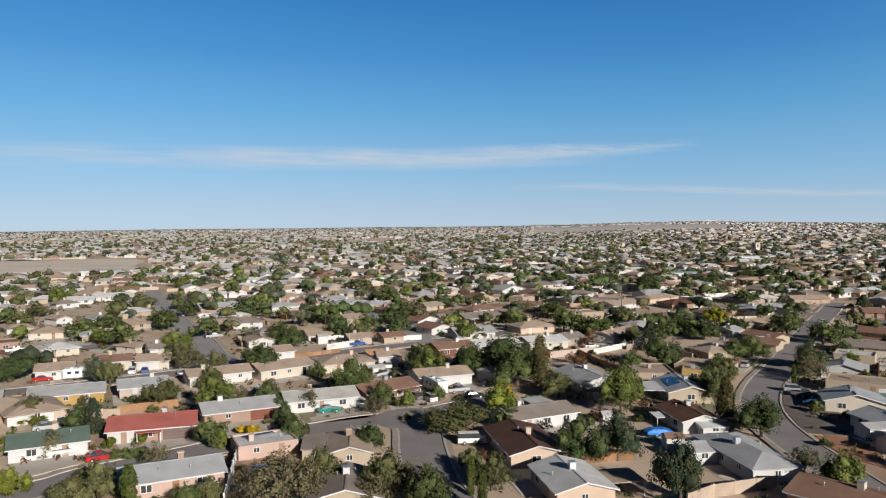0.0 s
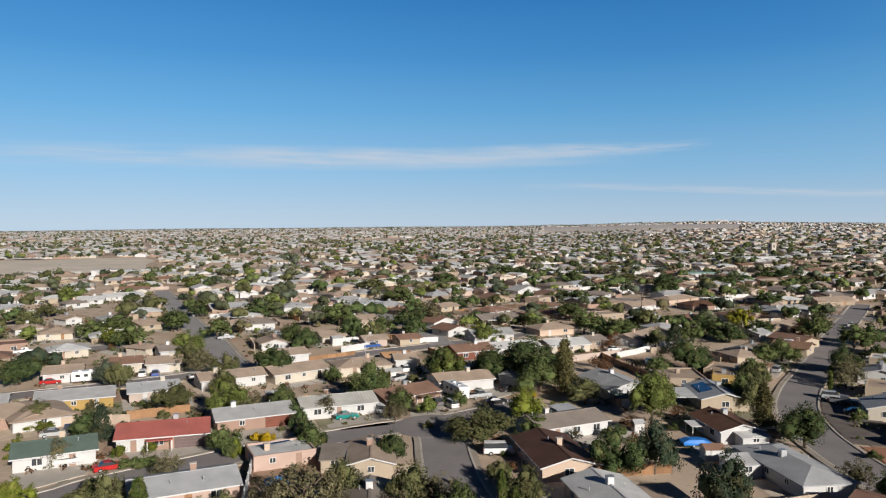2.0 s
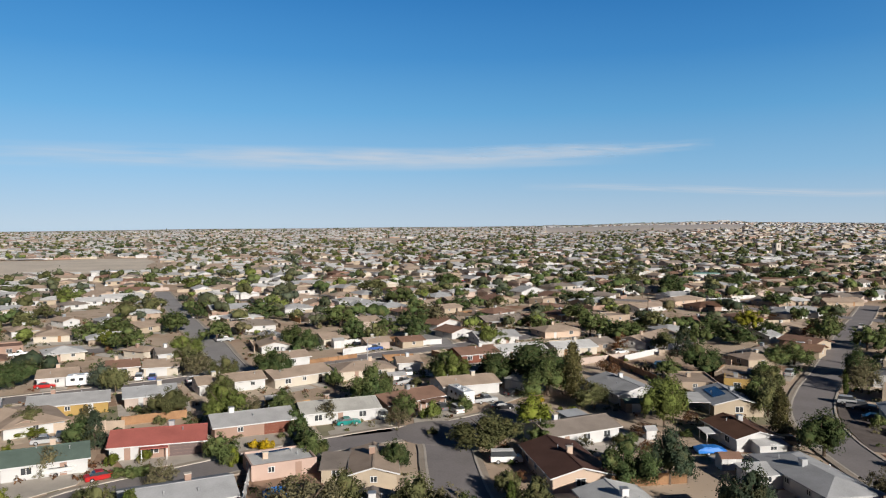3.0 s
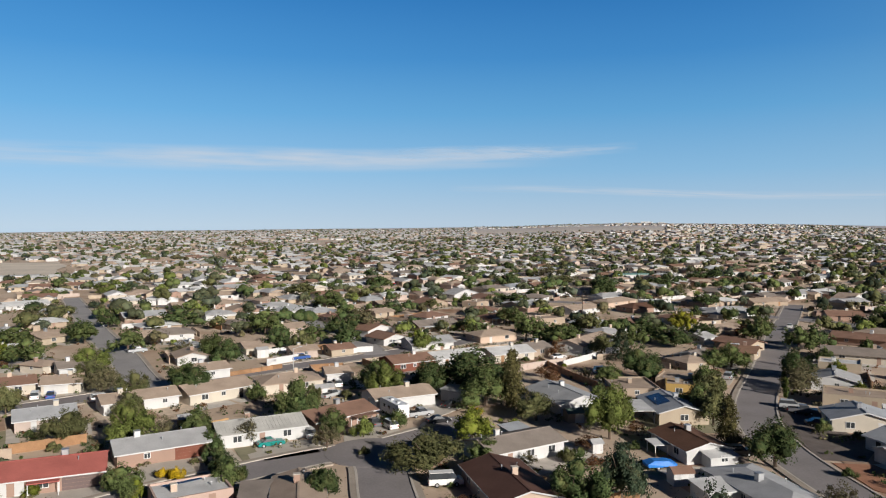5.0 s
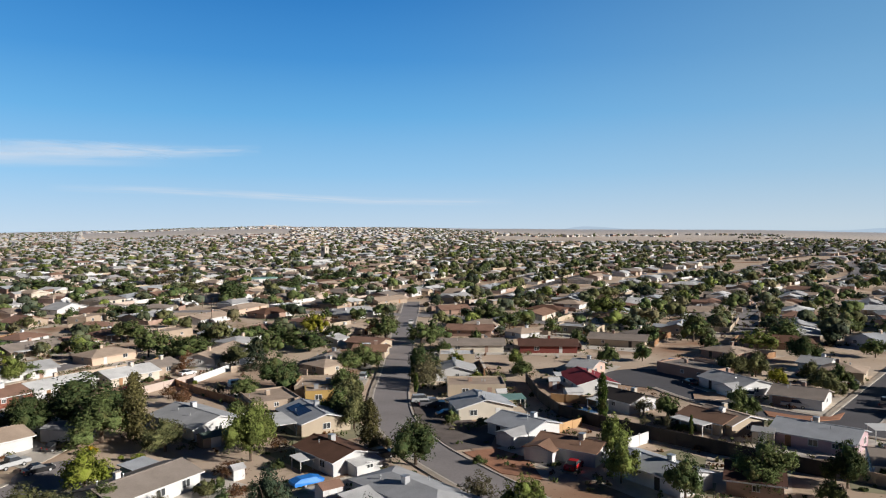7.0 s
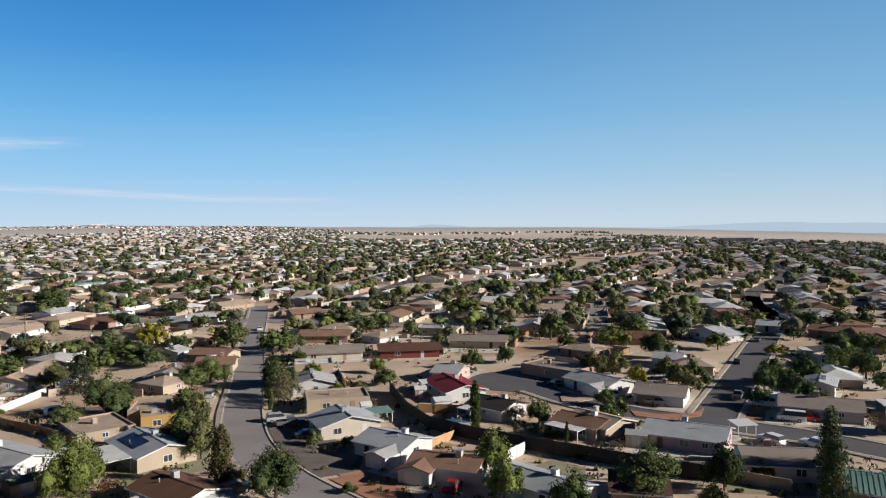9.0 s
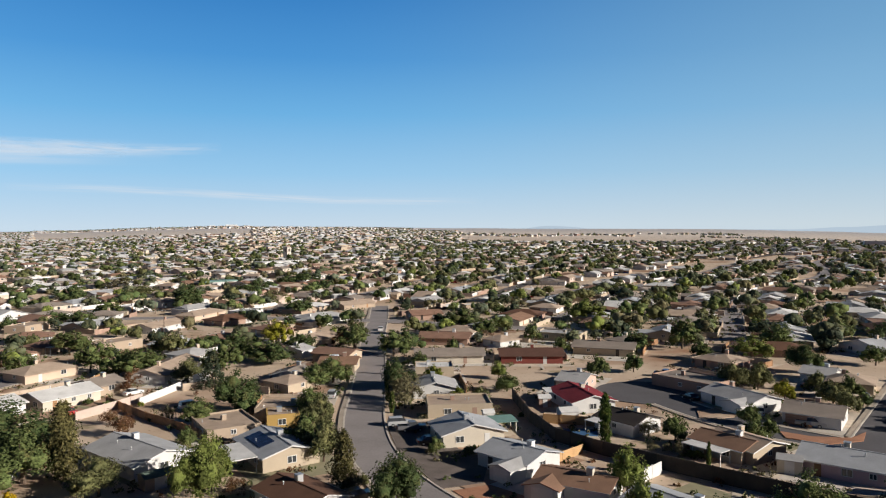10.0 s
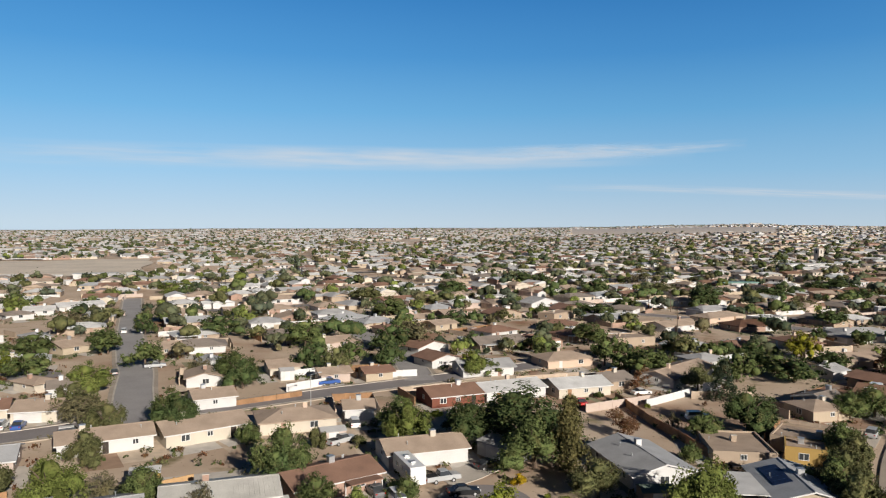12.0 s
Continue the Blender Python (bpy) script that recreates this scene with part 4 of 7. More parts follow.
# ---- the nearer houses ----
house(-69.5, 112.0, 27, 14.0, 9.5, "g", "redroof", "white", "R", seed=0, wing=(4.6, -1.7, 4.0, 1.6, "porch", 1.95, "redroof"), facing=(4.2, 14.0, "brick"), door="darkdoor")
house(-78.7, 100.7, 37, 11.1, 8.5, "g", "green", "white", "-", seed=1)
house(-52.0, 89.1, 36, 13.3, 8.5, "g", "grey", "pink", "-", seed=2)
house(-100.0, 131.5, 34, 13.9, 8.5, "g", "lgrey", "ochre", "-", seed=3)
house(-86.5, 141.6, 35, 9.7, 8.5, "g", "grey", "pinkpale", "-", seed=4)
house(-58.7, 125.0, 36, 13.6, 8.5, "g", "lgrey", "brick", "R", seed=5, door="brickred")
house(-47.0, 135.7, 31, 14.3, 8.5, "g", "lmetal", "white", "-", seed=6)
house(-33.3, 144.8, 48, 13.2, 8.5, "g", "rust", "brick", "-", seed=7, wing=(7.0, -2.4, 5.0, 2.1, "porch", 2.1, "rust"))
house(-64.1, 163.4, 48, 14.1, 9.0, "g", "tan", "cream", "-", seed=8)
house(-77.5, 154.6, 40, 14.2, 8.0, "g", "tan", "white", "-", seed=9)
house(-44.0, 107.4, 35, 9.5, 7.0, "f", "white", "pink", "-", seed=10, eave=1.85, solar_at=(1.6, 4.9, 6.6, 5.5, 1))
house(-29.2, 106.7, 15, 6.4, 11.0, "e", "tan", "tan", "-", seed=11, wing=(-4.2, 3.2, 4.1, 6.5, "box", 1.9, "taupe"))
house(-25.6, 88.1, 15, 9.0, 10.0, "e", "taupe", "tan", "-", seed=12)
house(-1.7, 109.9, 20, 8.5, 15.0, "e", "dkbrown", "peach", "-", seed=13)
house(5.2, 95.4, 20, 8.0, 11.0, "e", "white", "peach", "-", seed=14, wing=(8.4, 2.0, 5.0, 5.5, "porch", 2.1, "tan"))
house(-2.3, 129.2, 36, 13.7, 8.2, "g", "taupe", "white", "-", seed=15, wing=(9.6, 8.4, 4.0, 3.5, "box", 2.1, "greyblue"))
house(10.2, 160.5, 24, 9.8, 15.0, "e", "grey", "white", "-", seed=16)
house(27.6, 155.4, 6, 9.2, 13.0, "e", "greyblue", "tan", "-", seed=17, wing=(-7.4, 1, 7.0, 9, "porch", 2.3, "white"), solar_at=(1.0, 4.0, 3.4, 11.0, 5))
house(26.9, 133.0, 17, 7.4, 11.0, "e", "brown", "white", "-", seed=18, wing=(2.4, -2.6, 4.6, 2.5, "box", 1.7, "white"))
house(32.5, 108.7, 18, 7.6, 17.0, "h", "grey", "white", "-", seed=19, wing=(-4.6, 9.0, 4.4, 4.2, "box", 1.95, "white"))
house(34.6, 100.5, -40, 10.0, 9.0, "g", "rust", "brick", "-", seed=20)
house(57.0, 153.2, -12, 10.8, 8.6, "e", "greyblue", "cream", "-", seed=21)
house(57.9, 143.3, -72, 9.5, 8.2, "g", "greyblue", "white", "-", seed=22, wing=(5.5, -3.6, 3.9, 3.7, "gable", 2.1, "lgrey"))
house(58.4, 128.6, -58, 10.2, 6.6, "g", "rustbrown", "white", "R", seed=23, wing=(-0.6, -2.2, 4.8, 2.3, "gable", 2.1, "rustbrown"))
house(63.1, 171.3, -23, 12.5, 9.0, "f", "tan", "tan", "-", seed=24)
house(67.4, 187.1, -22, 9.5, 9.0, "e", "lgrey", "white", "-", seed=25)
house(77.0, 206.6, -25, 9.4, 8.0, "f", "white", "tan", "-", seed=26)
house(84.9, 222.7, -25, 18.1, 9.0, "g", "taupe", "cream", "-", seed=27, detail=False)
house(99.8, 252.0, -37, 15.2, 9.0, "g", "rust", "brick", "-", seed=28, detail=False)
house(105.0, 212.0, -29, 16.4, 9.0, "g", "dkbrown", "red", "-", seed=29, detail=False)
house(99.4, 179.8, -58, 6.3, 9.0, "g", "lgrey", "pink", "-", seed=30)
house(89.4, 160.7, -15, 9.0, 13.0, "e", "crimson", "white", "-", seed=31)
house(87.0, 151.0, -79, 8.4, 8.0, "g", "black", "white", "-", seed=32, wing=(0.3, -3.3, 3.4, 3.0, "porch", 2.1, "white"))
house(121.6, 173.1, -81, 15.3, 9.6, "f", "taupe", "brick", "-", seed=33)
house(119.4, 156.4, -92, 12.7, 8.6, "g", "lgrey", "white", "-", seed=34, wing=(8.0, -2.4, 4.6, 2.5, "gable", 2.1, "lgrey"))
house(119.4, 136.9, -63, 9.7, 9.2, "g", "taupe", "white", "L", seed=35)
house(91.8, 132.7, -81, 9.0, 7.0, "g", "rustbrown", "tan", "-", seed=36, wing=(0.5, -3.2, 7.0, 2.9, "porch", 2.1, "white"))
house(94.4, 122.7, 3, 8.1, 9.0, "e", "tan", "tan", "-", seed=37)
house(97.8, 117.7, -66, 12.6, 9.4, "g", "greyblue", "mauve", "-", seed=38)
house(96.5, 98.4, -47, 10.4, 9.0, "g", "taupe", "white", "-", seed=39)
house(132.5, 113.2, -62, 13.8, 9.0, "g", "taupe", "pinkpale", "-", seed=40)
house(64.3, 117.6, -80, 13.0, 7.0, "g", "greyblue", "white", "-", seed=41)
house(73.1, 103.2, -48, 7.1, 9.0, "g", "dkbrown", "brick", "-", seed=42)
house(154.1, 119.7, -67, 5.8, 9.0, "e", "greyblue", "white", "-", seed=43)
house(188.4, 135.3, -97, 7.4, 8.0, "f", "white", "pinkpale", "-", seed=44, detail=False)
house(150.8, 149.9, -60, 9.0, 9.0, "h", "tan", "tan", "-", seed=45)
house(154.0, 158.8, -67, 6.9, 8.0, "g", "lgrey", "white", "-", seed=46)
house(201.7, 181.6, -97, 14.0, 9.0, "e", "greyblue", "white", "-", seed=47, detail=False)
house(230.4, 174.6, -68, 10.5, 9.0, "g", "greyblue", "white", "-", seed=48, detail=False)
house(233.9, 159.2, -88, 13.4, 9.0, "g", "rust", "brick", "-", seed=49, detail=False)
house(97.2, 84.8, -62, 10.0, 9.0, "g", "greenmetal", "brick", "-", seed=50)
house(147.7, 220.1, -72, 7.0, 9.0, "h", "taupe", "white", "-", seed=51, detail=False)
house(130.9, 214.5, -48, 16.7, 9.0, "g", "taupe", "tan", "-", seed=52, detail=False)
house(168.7, 192.3, -58, 7.5, 9.0, "h", "rust", "pinkpale", "-", seed=53, detail=False)
house(147.3, 184.6, -77, 10.4, 9.0, "h", "tan", "brick", "-", seed=54, detail=False)
house(33.1, 185.0, -24, 10.1, 9.0, "f", "tan", "adobe", "-", seed=55)
house(33.9, 178.5, -12, 6.0, 6.0, "f", "tan", "ochre", "-", seed=56)
house(22.8, 175.0, 5, 9.6, 12.0, "f", "tan", "adobe", "-", seed=57, eave=1.8)
house(44.6, 217.4, -42, 8.5, 9.0, "e", "taupe", "white", "-", seed=58)
house(45.0, 204.6, 26, 8.0, 8.0, "h", "tan", "tan", "-", seed=158)
house(49.5, 218.8, -40, 8.1, 8.0, "g", "rustbrown", "tan", "-", seed=59, detail=False)
house(58.7, 225.0, -30, 9.0, 8.0, "g", "rustbrown", "tan", "-", seed=60, detail=False)
house(57.9, 300.2, -65, 12.2, 9.0, "h", "rust", "peach", "-", seed=61, detail=False)
house(22.1, 228.8, 58, 21.7, 9.0, "g", "tan", "white", "-", seed=62, detail=False)
house(-2.8, 213.0, 31, 12.6, 9.0, "g", "white", "cream", "-", seed=63)
house(-17.3, 205.9, 37, 14.4, 8.5, "g", "white", "white", "-", seed=64)
house(-27.4, 199.0, 35, 11.7, 9.0, "g", "rust", "brickred", "-", seed=65)
house(-100.5, 170.3, 25, 7.8, 8.5, "g", "tan", "cream", "L", seed=66)
house(-52.4, 173.5, 32, 13.5, 9.0, "h", "tan", "cream", "-", seed=67)
house(-41.3, 186.1, 24, 5.5, 7.0, "g", "tan", "white", "-", seed=68)
house(-25.6, 161.8, 31, 12.8, 8.5, "g", "tan", "white", "R", seed=69)
house(-57.8, 215.8, 35, 7.0, 6.0, "g", "tan", "pinkpale", "-", seed=70, detail=False)
house(-48.0, 219.4, 37, 6.7, 6.0, "g", "rust", "tan", "-", seed=71, detail=False)
house(-116.4, 236.5, 40, 8.5, 8.0, "g", "tan", "tan", "-", seed=72, detail=False)
house(-112.0, 240.5, 33, 14.5, 10.0, "h", "taupe", "white", "-", seed=73, detail=False)
house(-85.4, 204.2, 31, 7.9, 9.0, "e", "tan", "white", "-", seed=74, detail=False)
house(-107.2, 187.6, 41, 5.5, 8.0, "g", "taupe", "white", "-", seed=75)
house(-36.4, 238.3, 46, 8.9, 9.0, "e", "rust", "white", "-", seed=76, detail=False)
house(-7.3, 245.2, 34, 13.7, 9.0, "h", "tan", "peach", "-", seed=77, detail=False)
house(9.7, 283.4, 31, 15.1, 9.0, "f", "tan", "adobe", "-", seed=78, detail=False)
house(28.1, 318.3, 44, 17.5, 9.0, "g", "tan", "white", "-", seed=79, detail=False)
house(31.0, 252.7, 32, 9.9, 9.0, "h", "lgrey", "white", "-", seed=80, detail=False)
house(81.6, 305.4, 31, 16.0, 9.0, "h", "lgrey", "white", "-", seed=82, detail=False)
house(68.8, 263.3, 22, 11.3, 9.0, "g", "tan", "tan", "-", seed=83, detail=False)
house(60.5, 246.4, 42, 5.7, 7.0, "g", "lgrey", "white", "-", seed=84, detail=False)
house(62.1, 241.4, -50, 11.0, 8.0, "g", "rust", "tan", "-", seed=85, detail=False)
house(-26.6, 229.3, 29, 13.2, 9.0, "g", "lgrey", "white", "-", seed=86, detail=False)
house(-28.6, 290.8, 53, 12.1, 9.0, "h", "rust", "white", "-", seed=87, detail=False)
house(-94.7, 267.3, 44, 9.3, 9.0, "h", "taupe", "cream", "-", seed=88, detail=False)
house(-74.5, 256.6, 48, 11.2, 8.0, "g", "tan", "pinkpale", "-", seed=89, detail=False)
house(-214.4, 319.3, 52, 17.7, 9.0, "g", "white", "white", "-", seed=92, detail=False)
house(-164.8, 245.6, 54, 7.0, 8.0, "h", "lgrey", "white", "-", seed=93, detail=False)
house(-213.5, 290.3, 60, 9.8, 8.0, "h", "taupe", "white", "-", seed=94, detail=False)
house(-64.3, 288.6, 45, 7.6, 9.0, "h", "rust", "tan", "-", seed=95, detail=False)
house(-117.0, 155.0, 33, 8.1, 8.5, "g", "tan", "white", "-", seed=96)
house(-113.0, 124.0, 35, 10.0, 8.0, "g", "lgrey", "white", "-", seed=97)
house(-108.7, 168.2, 35, 7.0, 8.0, "g", "rust", "cream", "-", seed=98)
house(-136.5, 182.5, 45, 9.3, 9.0, "h", "white", "cream", "-", seed=99, detail=False)
house(-177.9, 218.6, 50, 8.1, 8.0, "h", "tan", "white", "-", seed=100, detail=False)
house(-163.3, 210.5, 29, 10.1, 9.0, "h", "tan", "cream", "-", seed=101, detail=False)
house(-178.2, 243.5, 64, 5.9, 9.0, "e", "tan", "white", "-", seed=102, detail=False)
house(-141.6, 233.4, 70, 8.3, 9.0, "g", "tan", "tan", "-", seed=103, detail=False)
house(-218.3, 304.3, 36, 10.6, 9.0, "g", "white", "white", "-", seed=104, detail=False)
house(-226.5, 330.2, 79, 12.6, 9.0, "e", "tan", "peach", "-", seed=105, detail=False)
house(-336.9, 416.6, 7, 11.1, 8.0, "g", "white", "white", "-", seed=107, detail=False)
house(-323.8, 423.0, 50, 14.3, 8.0, "f", "tan", "cream", "-", seed=108, detail=False)
house(-306.4, 435.0, 63, 12.3, 8.0, "f", "white", "white", "-", seed=109, detail=False)
house(-113.9, 191.4, 72, 5.5, 8.0, "h", "tan", "cream", "-", seed=112, detail=False)
house(-114.5, 292.9, 40, 12.0, 9.0, "h", "lgrey", "white", "-", seed=115, detail=False)
house(-91.0, 220.7, 40, 5.5, 8.0, "e", "lgrey", "white", "-", seed=118, detail=False)
house(-101.1, 322.4, 40, 14.1, 9.0, "h", "lgrey", "white", "-", seed=119, detail=False)
house(-88.2, 307.4, 65, 16.7, 9.0, "h", "grey", "white", "-", seed=120, detail=False)
house(-44.4, 255.8, 52, 11.1, 9.0, "e", "rust", "white", "-", seed=122, detail=False)
house(-50.1, 303.7, 50, 9.6, 8.0, "g", "tan", "tan", "-", seed=123, detail=False)
house(-146.1, 430.9, 57, 17.9, 9.0, "h", "rust", "white", "-", seed=124, detail=False)
house(-94.0, 437.3, 47, 21.5, 9.0, "h", "tan", "tan", "-", seed=125, detail=False)
house(-154.7, 381.5, 60, 28.2, 10.0, "f", "tan", "tan", "-", seed=126, detail=False)
house(-15.0, 315.0, -3, 12.1, 9.0, "h", "rust", "white", "-", seed=127, detail=False)
house(-8.8, 373.6, 49, 19.3, 9.0, "h", "taupe", "white", "-", seed=129, detail=False)
house(-23.8, 381.2, 46, 16.1, 9.0, "e", "lgrey", "white", "-", seed=130, detail=False)
house(-11.5, 341.9, 57, 14.0, 8.0, "f", "tan", "adobe", "-", seed=131, detail=False)
house(8.2, 372.7, -22, 11.9, 9.0, "h", "taupe", "white", "-", seed=132, detail=False)
house(24.6, 394.0, 37, 13.6, 8.0, "f", "white", "white", "-", seed=133, detail=False)
house(46.6, 347.0, 46, 21.3, 9.0, "h", "tan", "peach", "-", seed=134, detail=False)
house(7.5, 223.1, 36, 7.0, 8.0, "g", "taupe", "adobe", "-", seed=135, detail=False)
house(-50.5, 413.5, 21, 16.7, 9.0, "h", "lgrey", "white", "-", seed=136, detail=False)
house(117.7, 233.0, 10, 8.0, 8.0, "h", "tan", "white", "-", seed=137, detail=False)
house(130.8, 263.1, 16, 11.4, 9.0, "h", "greyblue", "white", "-", seed=138, detail=False)
house(122.9, 306.2, -7, 12.2, 9.0, "g", "rust", "brick", "-", seed=139, detail=False)
house(156.4, 323.2, -7, 10.6, 8.0, "f", "white", "adobe", "-", seed=140, detail=False)
house(155.5, 361.3, 41, 19.5, 8.0, "e", "tan", "white", "-", seed=141, detail=False)
house(214.9, 368.3, -7, 13.5, 9.0, "g", "lgrey", "white", "-", seed=142, detail=False)
house(82.7, 315.0, 13, 18.4, 10.0, "h", "lgrey", "white", "-", seed=143, detail=False)
house(121.5, 396.7, -8, 13.1, 8.0, "f", "white", "white", "-", seed=144, detail=False)
house(111.2, 353.3, 19, 18.1, 9.0, "g", "tan", "adobe", "-", seed=145, detail=False)
house(65.1, 348.8, 31, 12.3, 8.0, "f", "white", "white", "-", seed=147, detail=False)
house(-72.7, 186.5, 41, 8.1, 8.0, "g", "tan", "white", "-", seed=150)
house(-72.5, 219.9, 36, 7.4, 8.0, "g", "tan", "cream", "-", seed=151, detail=False)

# ---- the nearer trees ----
tree(-122.7, 154.7, 5.7, 6.5, "dark", 0)
tree(-102.2, 157.0, 3.3, 6.2, "blue", 1, slim=2.0)
tree(-79.1, 118.2, 2.8, 8.6, "dark", 2)
tree(-75.6, 117.1, 2.3, 6.5, "spruce", 3)
tree(-93.6, 124.7, 2.6, 5.4, "olive", 4)
tree(-73.8, 137.1, 4.6, 6.2, "olive", 5)
tree(-96.8, 153.8, 2.8, 6.4, "olive", 7, slim=2.4)
tree(-52.1, 114.0, 3.0, 4.9, "mid", 8)
tree(-50.1, 114.2, 1.5, 3.8, "lime", 9)
tree(-67.9, 110.4, 1.1, 2.4, "lime", 10, what="shrub")
tree(-64.7, 113.8, 1.1, 2.4, "lime", 11, what="shrub")
tree(-56.0, 90.0, 2.9, 5.4, "olive", 12)
tree(-49.6, 87.0, 1.6, 5.9, "cypress", 13)
tree(-55.3, 102.9, 2.5, 4.3, "grey", 14)
tree(-61.1, 94.0, 1.6, 3.2, "olive", 15)
tree(-74.6, 105.3, 2.7, 4.6, "grey", 16)
tree(-38.7, 117.9, 2.4, 7.0, "mid", 17)
tree(-51.2, 137.9, 2.4, 5.4, "mid", 18)
tree(-43.6, 139.0, 2.5, 5.4, "grey", 19)
tree(-38.9, 153.7, 5.1, 8.6, "mid", 20)
tree(-24.7, 114.3, 2.8, 6.5, "dark", 21)
tree(-30.6, 91.8, 5.7, 7.6, "grey", 22)
tree(-27.2, 97.7, 3.0, 6.4, "olive", 23, slim=2.2)
tree(-17.2, 95.0, 3.4, 7.0, "olive", 24, slim=2.2)
tree(-10.5, 89.7, 3.6, 7.2, "mid", 25, slim=2.0)
tree(-12.6, 128.6, 5.6, 6.2, "olive", 26)
tree(-6.0, 142.3, 3.5, 6.5, "lime", 27)
tree(-28.6, 178.6, 4.8, 7.6, "mid", 28)
tree(1.0, 166.5, 3.7, 11.6, "pine", 31)
tree(17.3, 146.0, 3.9, 9.6, "bright", 32, slim=2.5)
tree(14.4, 116.5, 3.7, 8.8, "juniper", 33, slim=2.4)
tree(8.2, 113.3, 4.6, 7.6, "dark", 34)
tree(-3.8, 100.9, 2.9, 6.5, "olive", 35)
tree(-6.4, 98.6, 0.9, 5.4, "cypress", 36)
tree(-4.3, 93.0, 1.0, 5.4, "cypress", 37)
tree(21.1, 98.6, 3.8, 9.7, "juniper", 38, slim=2.6)
tree(31.3, 194.2, 5.2, 8.6, "dark", 39)
tree(37.5, 156.5, 3.3, 7.2, "olive", 40, slim=2.3)
tree(36.2, 143.8, 2.9, 8.2, "pine", 41)
tree(39.9, 132.8, 4.7, 7.6, "dark", 42)
tree(41.0, 113.9, 2.7, 4.9, "grey", 43)
tree(43.7, 106.9, 3.3, 6.5, "bright", 44)
tree(64.9, 186.2, 4.0, 7.0, "grey", 45)
tree(23.4, 188.3, 3.6, 5.4, "mid", 46)
tree(52.7, 209.2, 3.6, 5.4, "mid", 47)
tree(-3.6, 132.0, 2.5, 4.3, "mid", 48)
tree(-24.9, 144.1, 2.0, 4.3, "bright", 49)
tree(-29.8, 137.8, 2.4, 4.3, "grey", 50)
tree(-58.1, 237.2, 6.0, 7.6, "mid", 51, far=1)
tree(-117.1, 275.1, 11.8, 8.6, "dark", 52, far=1)
tree(-135.2, 241.4, 5.7, 7.6, "dark", 53, far=1)
tree(-108.7, 223.3, 5.2, 7.6, "mid", 54, far=1)
tree(-79.1, 214.8, 5.4, 7.6, "mid", 55)
tree(-149.4, 217.7, 5.2, 7.4, "mid", 57, far=1)
tree(-232.2, 315.0, 5.1, 9.7, "mid", 58, far=1)
tree(-103.6, 194.7, 5.2, 7.2, "bright", 59)
tree(-88.3, 173.0, 4.6, 6.5, "grey", 60)
tree(-77.6, 167.0, 4.4, 6.5, "olive", 61)
tree(-69.9, 174.3, 4.2, 7.6, "mid", 62)
tree(50.9, 243.0, 6.5, 6.5, "dark", 63, far=1)
tree(18.1, 241.0, 5.4, 7.6, "mid", 64, far=1)
tree(43.6, 252.6, 4.8, 6.5, "dark", 65, far=1)
tree(62.0, 281.1, 3.7, 6.5, "yellow", 66, far=1)
tree(-37.5, 150.2, 3.2, 8.6, "dark", 67)
tree(-16.0, 177.0, 5.4, 8.0, "dark", 68)
tree(-4.2, 168.0, 6.6, 8.6, "mid", 69)
tree(-8.0, 178.5, 9.2, 10.6, "dark", 70)
tree(43.5, 183.4, 3.3, 6.4, "mid", 74)
tree(39.1, 166.4, 3.3, 7.2, "olive", 75, slim=2.2)
tree(19.6, 151.5, 3.2, 8.4, "bright", 76, slim=2.6)
tree(59.6, 249.7, 2.6, 4.3, "dark", 77, far=1)
tree(-66.3, 170.5, 4.9, 7.6, "dark", 78)
tree(-94.3, 179.2, 4.6, 6.8, "olive", 79)
tree(-53.4, 141.2, 3.0, 7.6, "mid", 82)
tree(-63.0, 136.4, 4.2, 7.8, "bright", 83)
tree(-130.6, 237.7, 5.3, 7.6, "mid", 86, far=1)
tree(-52.0, 168.5, 2.2, 6.5, "mid", 87)
tree(-40.4, 169.7, 1.9, 5.4, "olive", 88)
tree(-25.9, 173.6, 4.1, 9.7, "bright", 89)
tree(-28.7, 160.7, 1.6, 7.6, "mid", 90)
tree(-80.0, 259.2, 8.3, 9.7, "mid", 91, far=1)
tree(-49.4, 244.0, 3.7, 8.6, "dark", 92, far=1)
tree(-72.8, 206.6, 4.6, 7.6, "dark", 93)
tree(-89.2, 216.6, 3.2, 5.4, "grey", 94)
tree(-65.4, 226.2, 4.2, 7.6, "dark", 95, far=1)
tree(-59.6, 230.7, 4.2, 6.5, "olive", 96, far=1)
tree(-48.5, 264.8, 6.5, 8.6, "grey", 97, far=1)
tree(-24.2, 231.3, 3.4, 6.5, "bright", 98)
tree(6.9, 253.0, 4.8, 8.6, "mid", 99, far=1)
tree(13.1, 244.9, 3.9, 7.6, "mid", 100, far=1)
tree(28.6, 269.1, 4.0, 7.6, "olive", 101, far=1)
tree(60.9, 275.4, 4.7, 8.6, "yellow", 103, far=1)
tree(31.2, 218.9, 3.4, 8.6, "spruce", 104)
tree(-72.3, 154.5, 3.0, 5.4, "olive", 105)
tree(-127.2, 204.6, 5.6, 7.4, "mid", 106, far=1)
tree(-146.9, 228.7, 6.5, 7.6, "mid", 107, far=1)
tree(37.0, 141.9, 1.6, 5.4, "grey", 110)
tree(80.5, 140.4, 1.5, 9.2, "poplar", 111)
tree(69.0, 122.1, 2.3, 8.6, "bright", 112, slim=3.0)
tree(63.2, 113.0, 2.5, 7.4, "bright", 113, slim=2.6)
tree(66.8, 104.1, 2.8, 6.6, "dark", 114, slim=2.3)
tree(93.8, 138.1, 2.5, 6.5, "mid", 115)
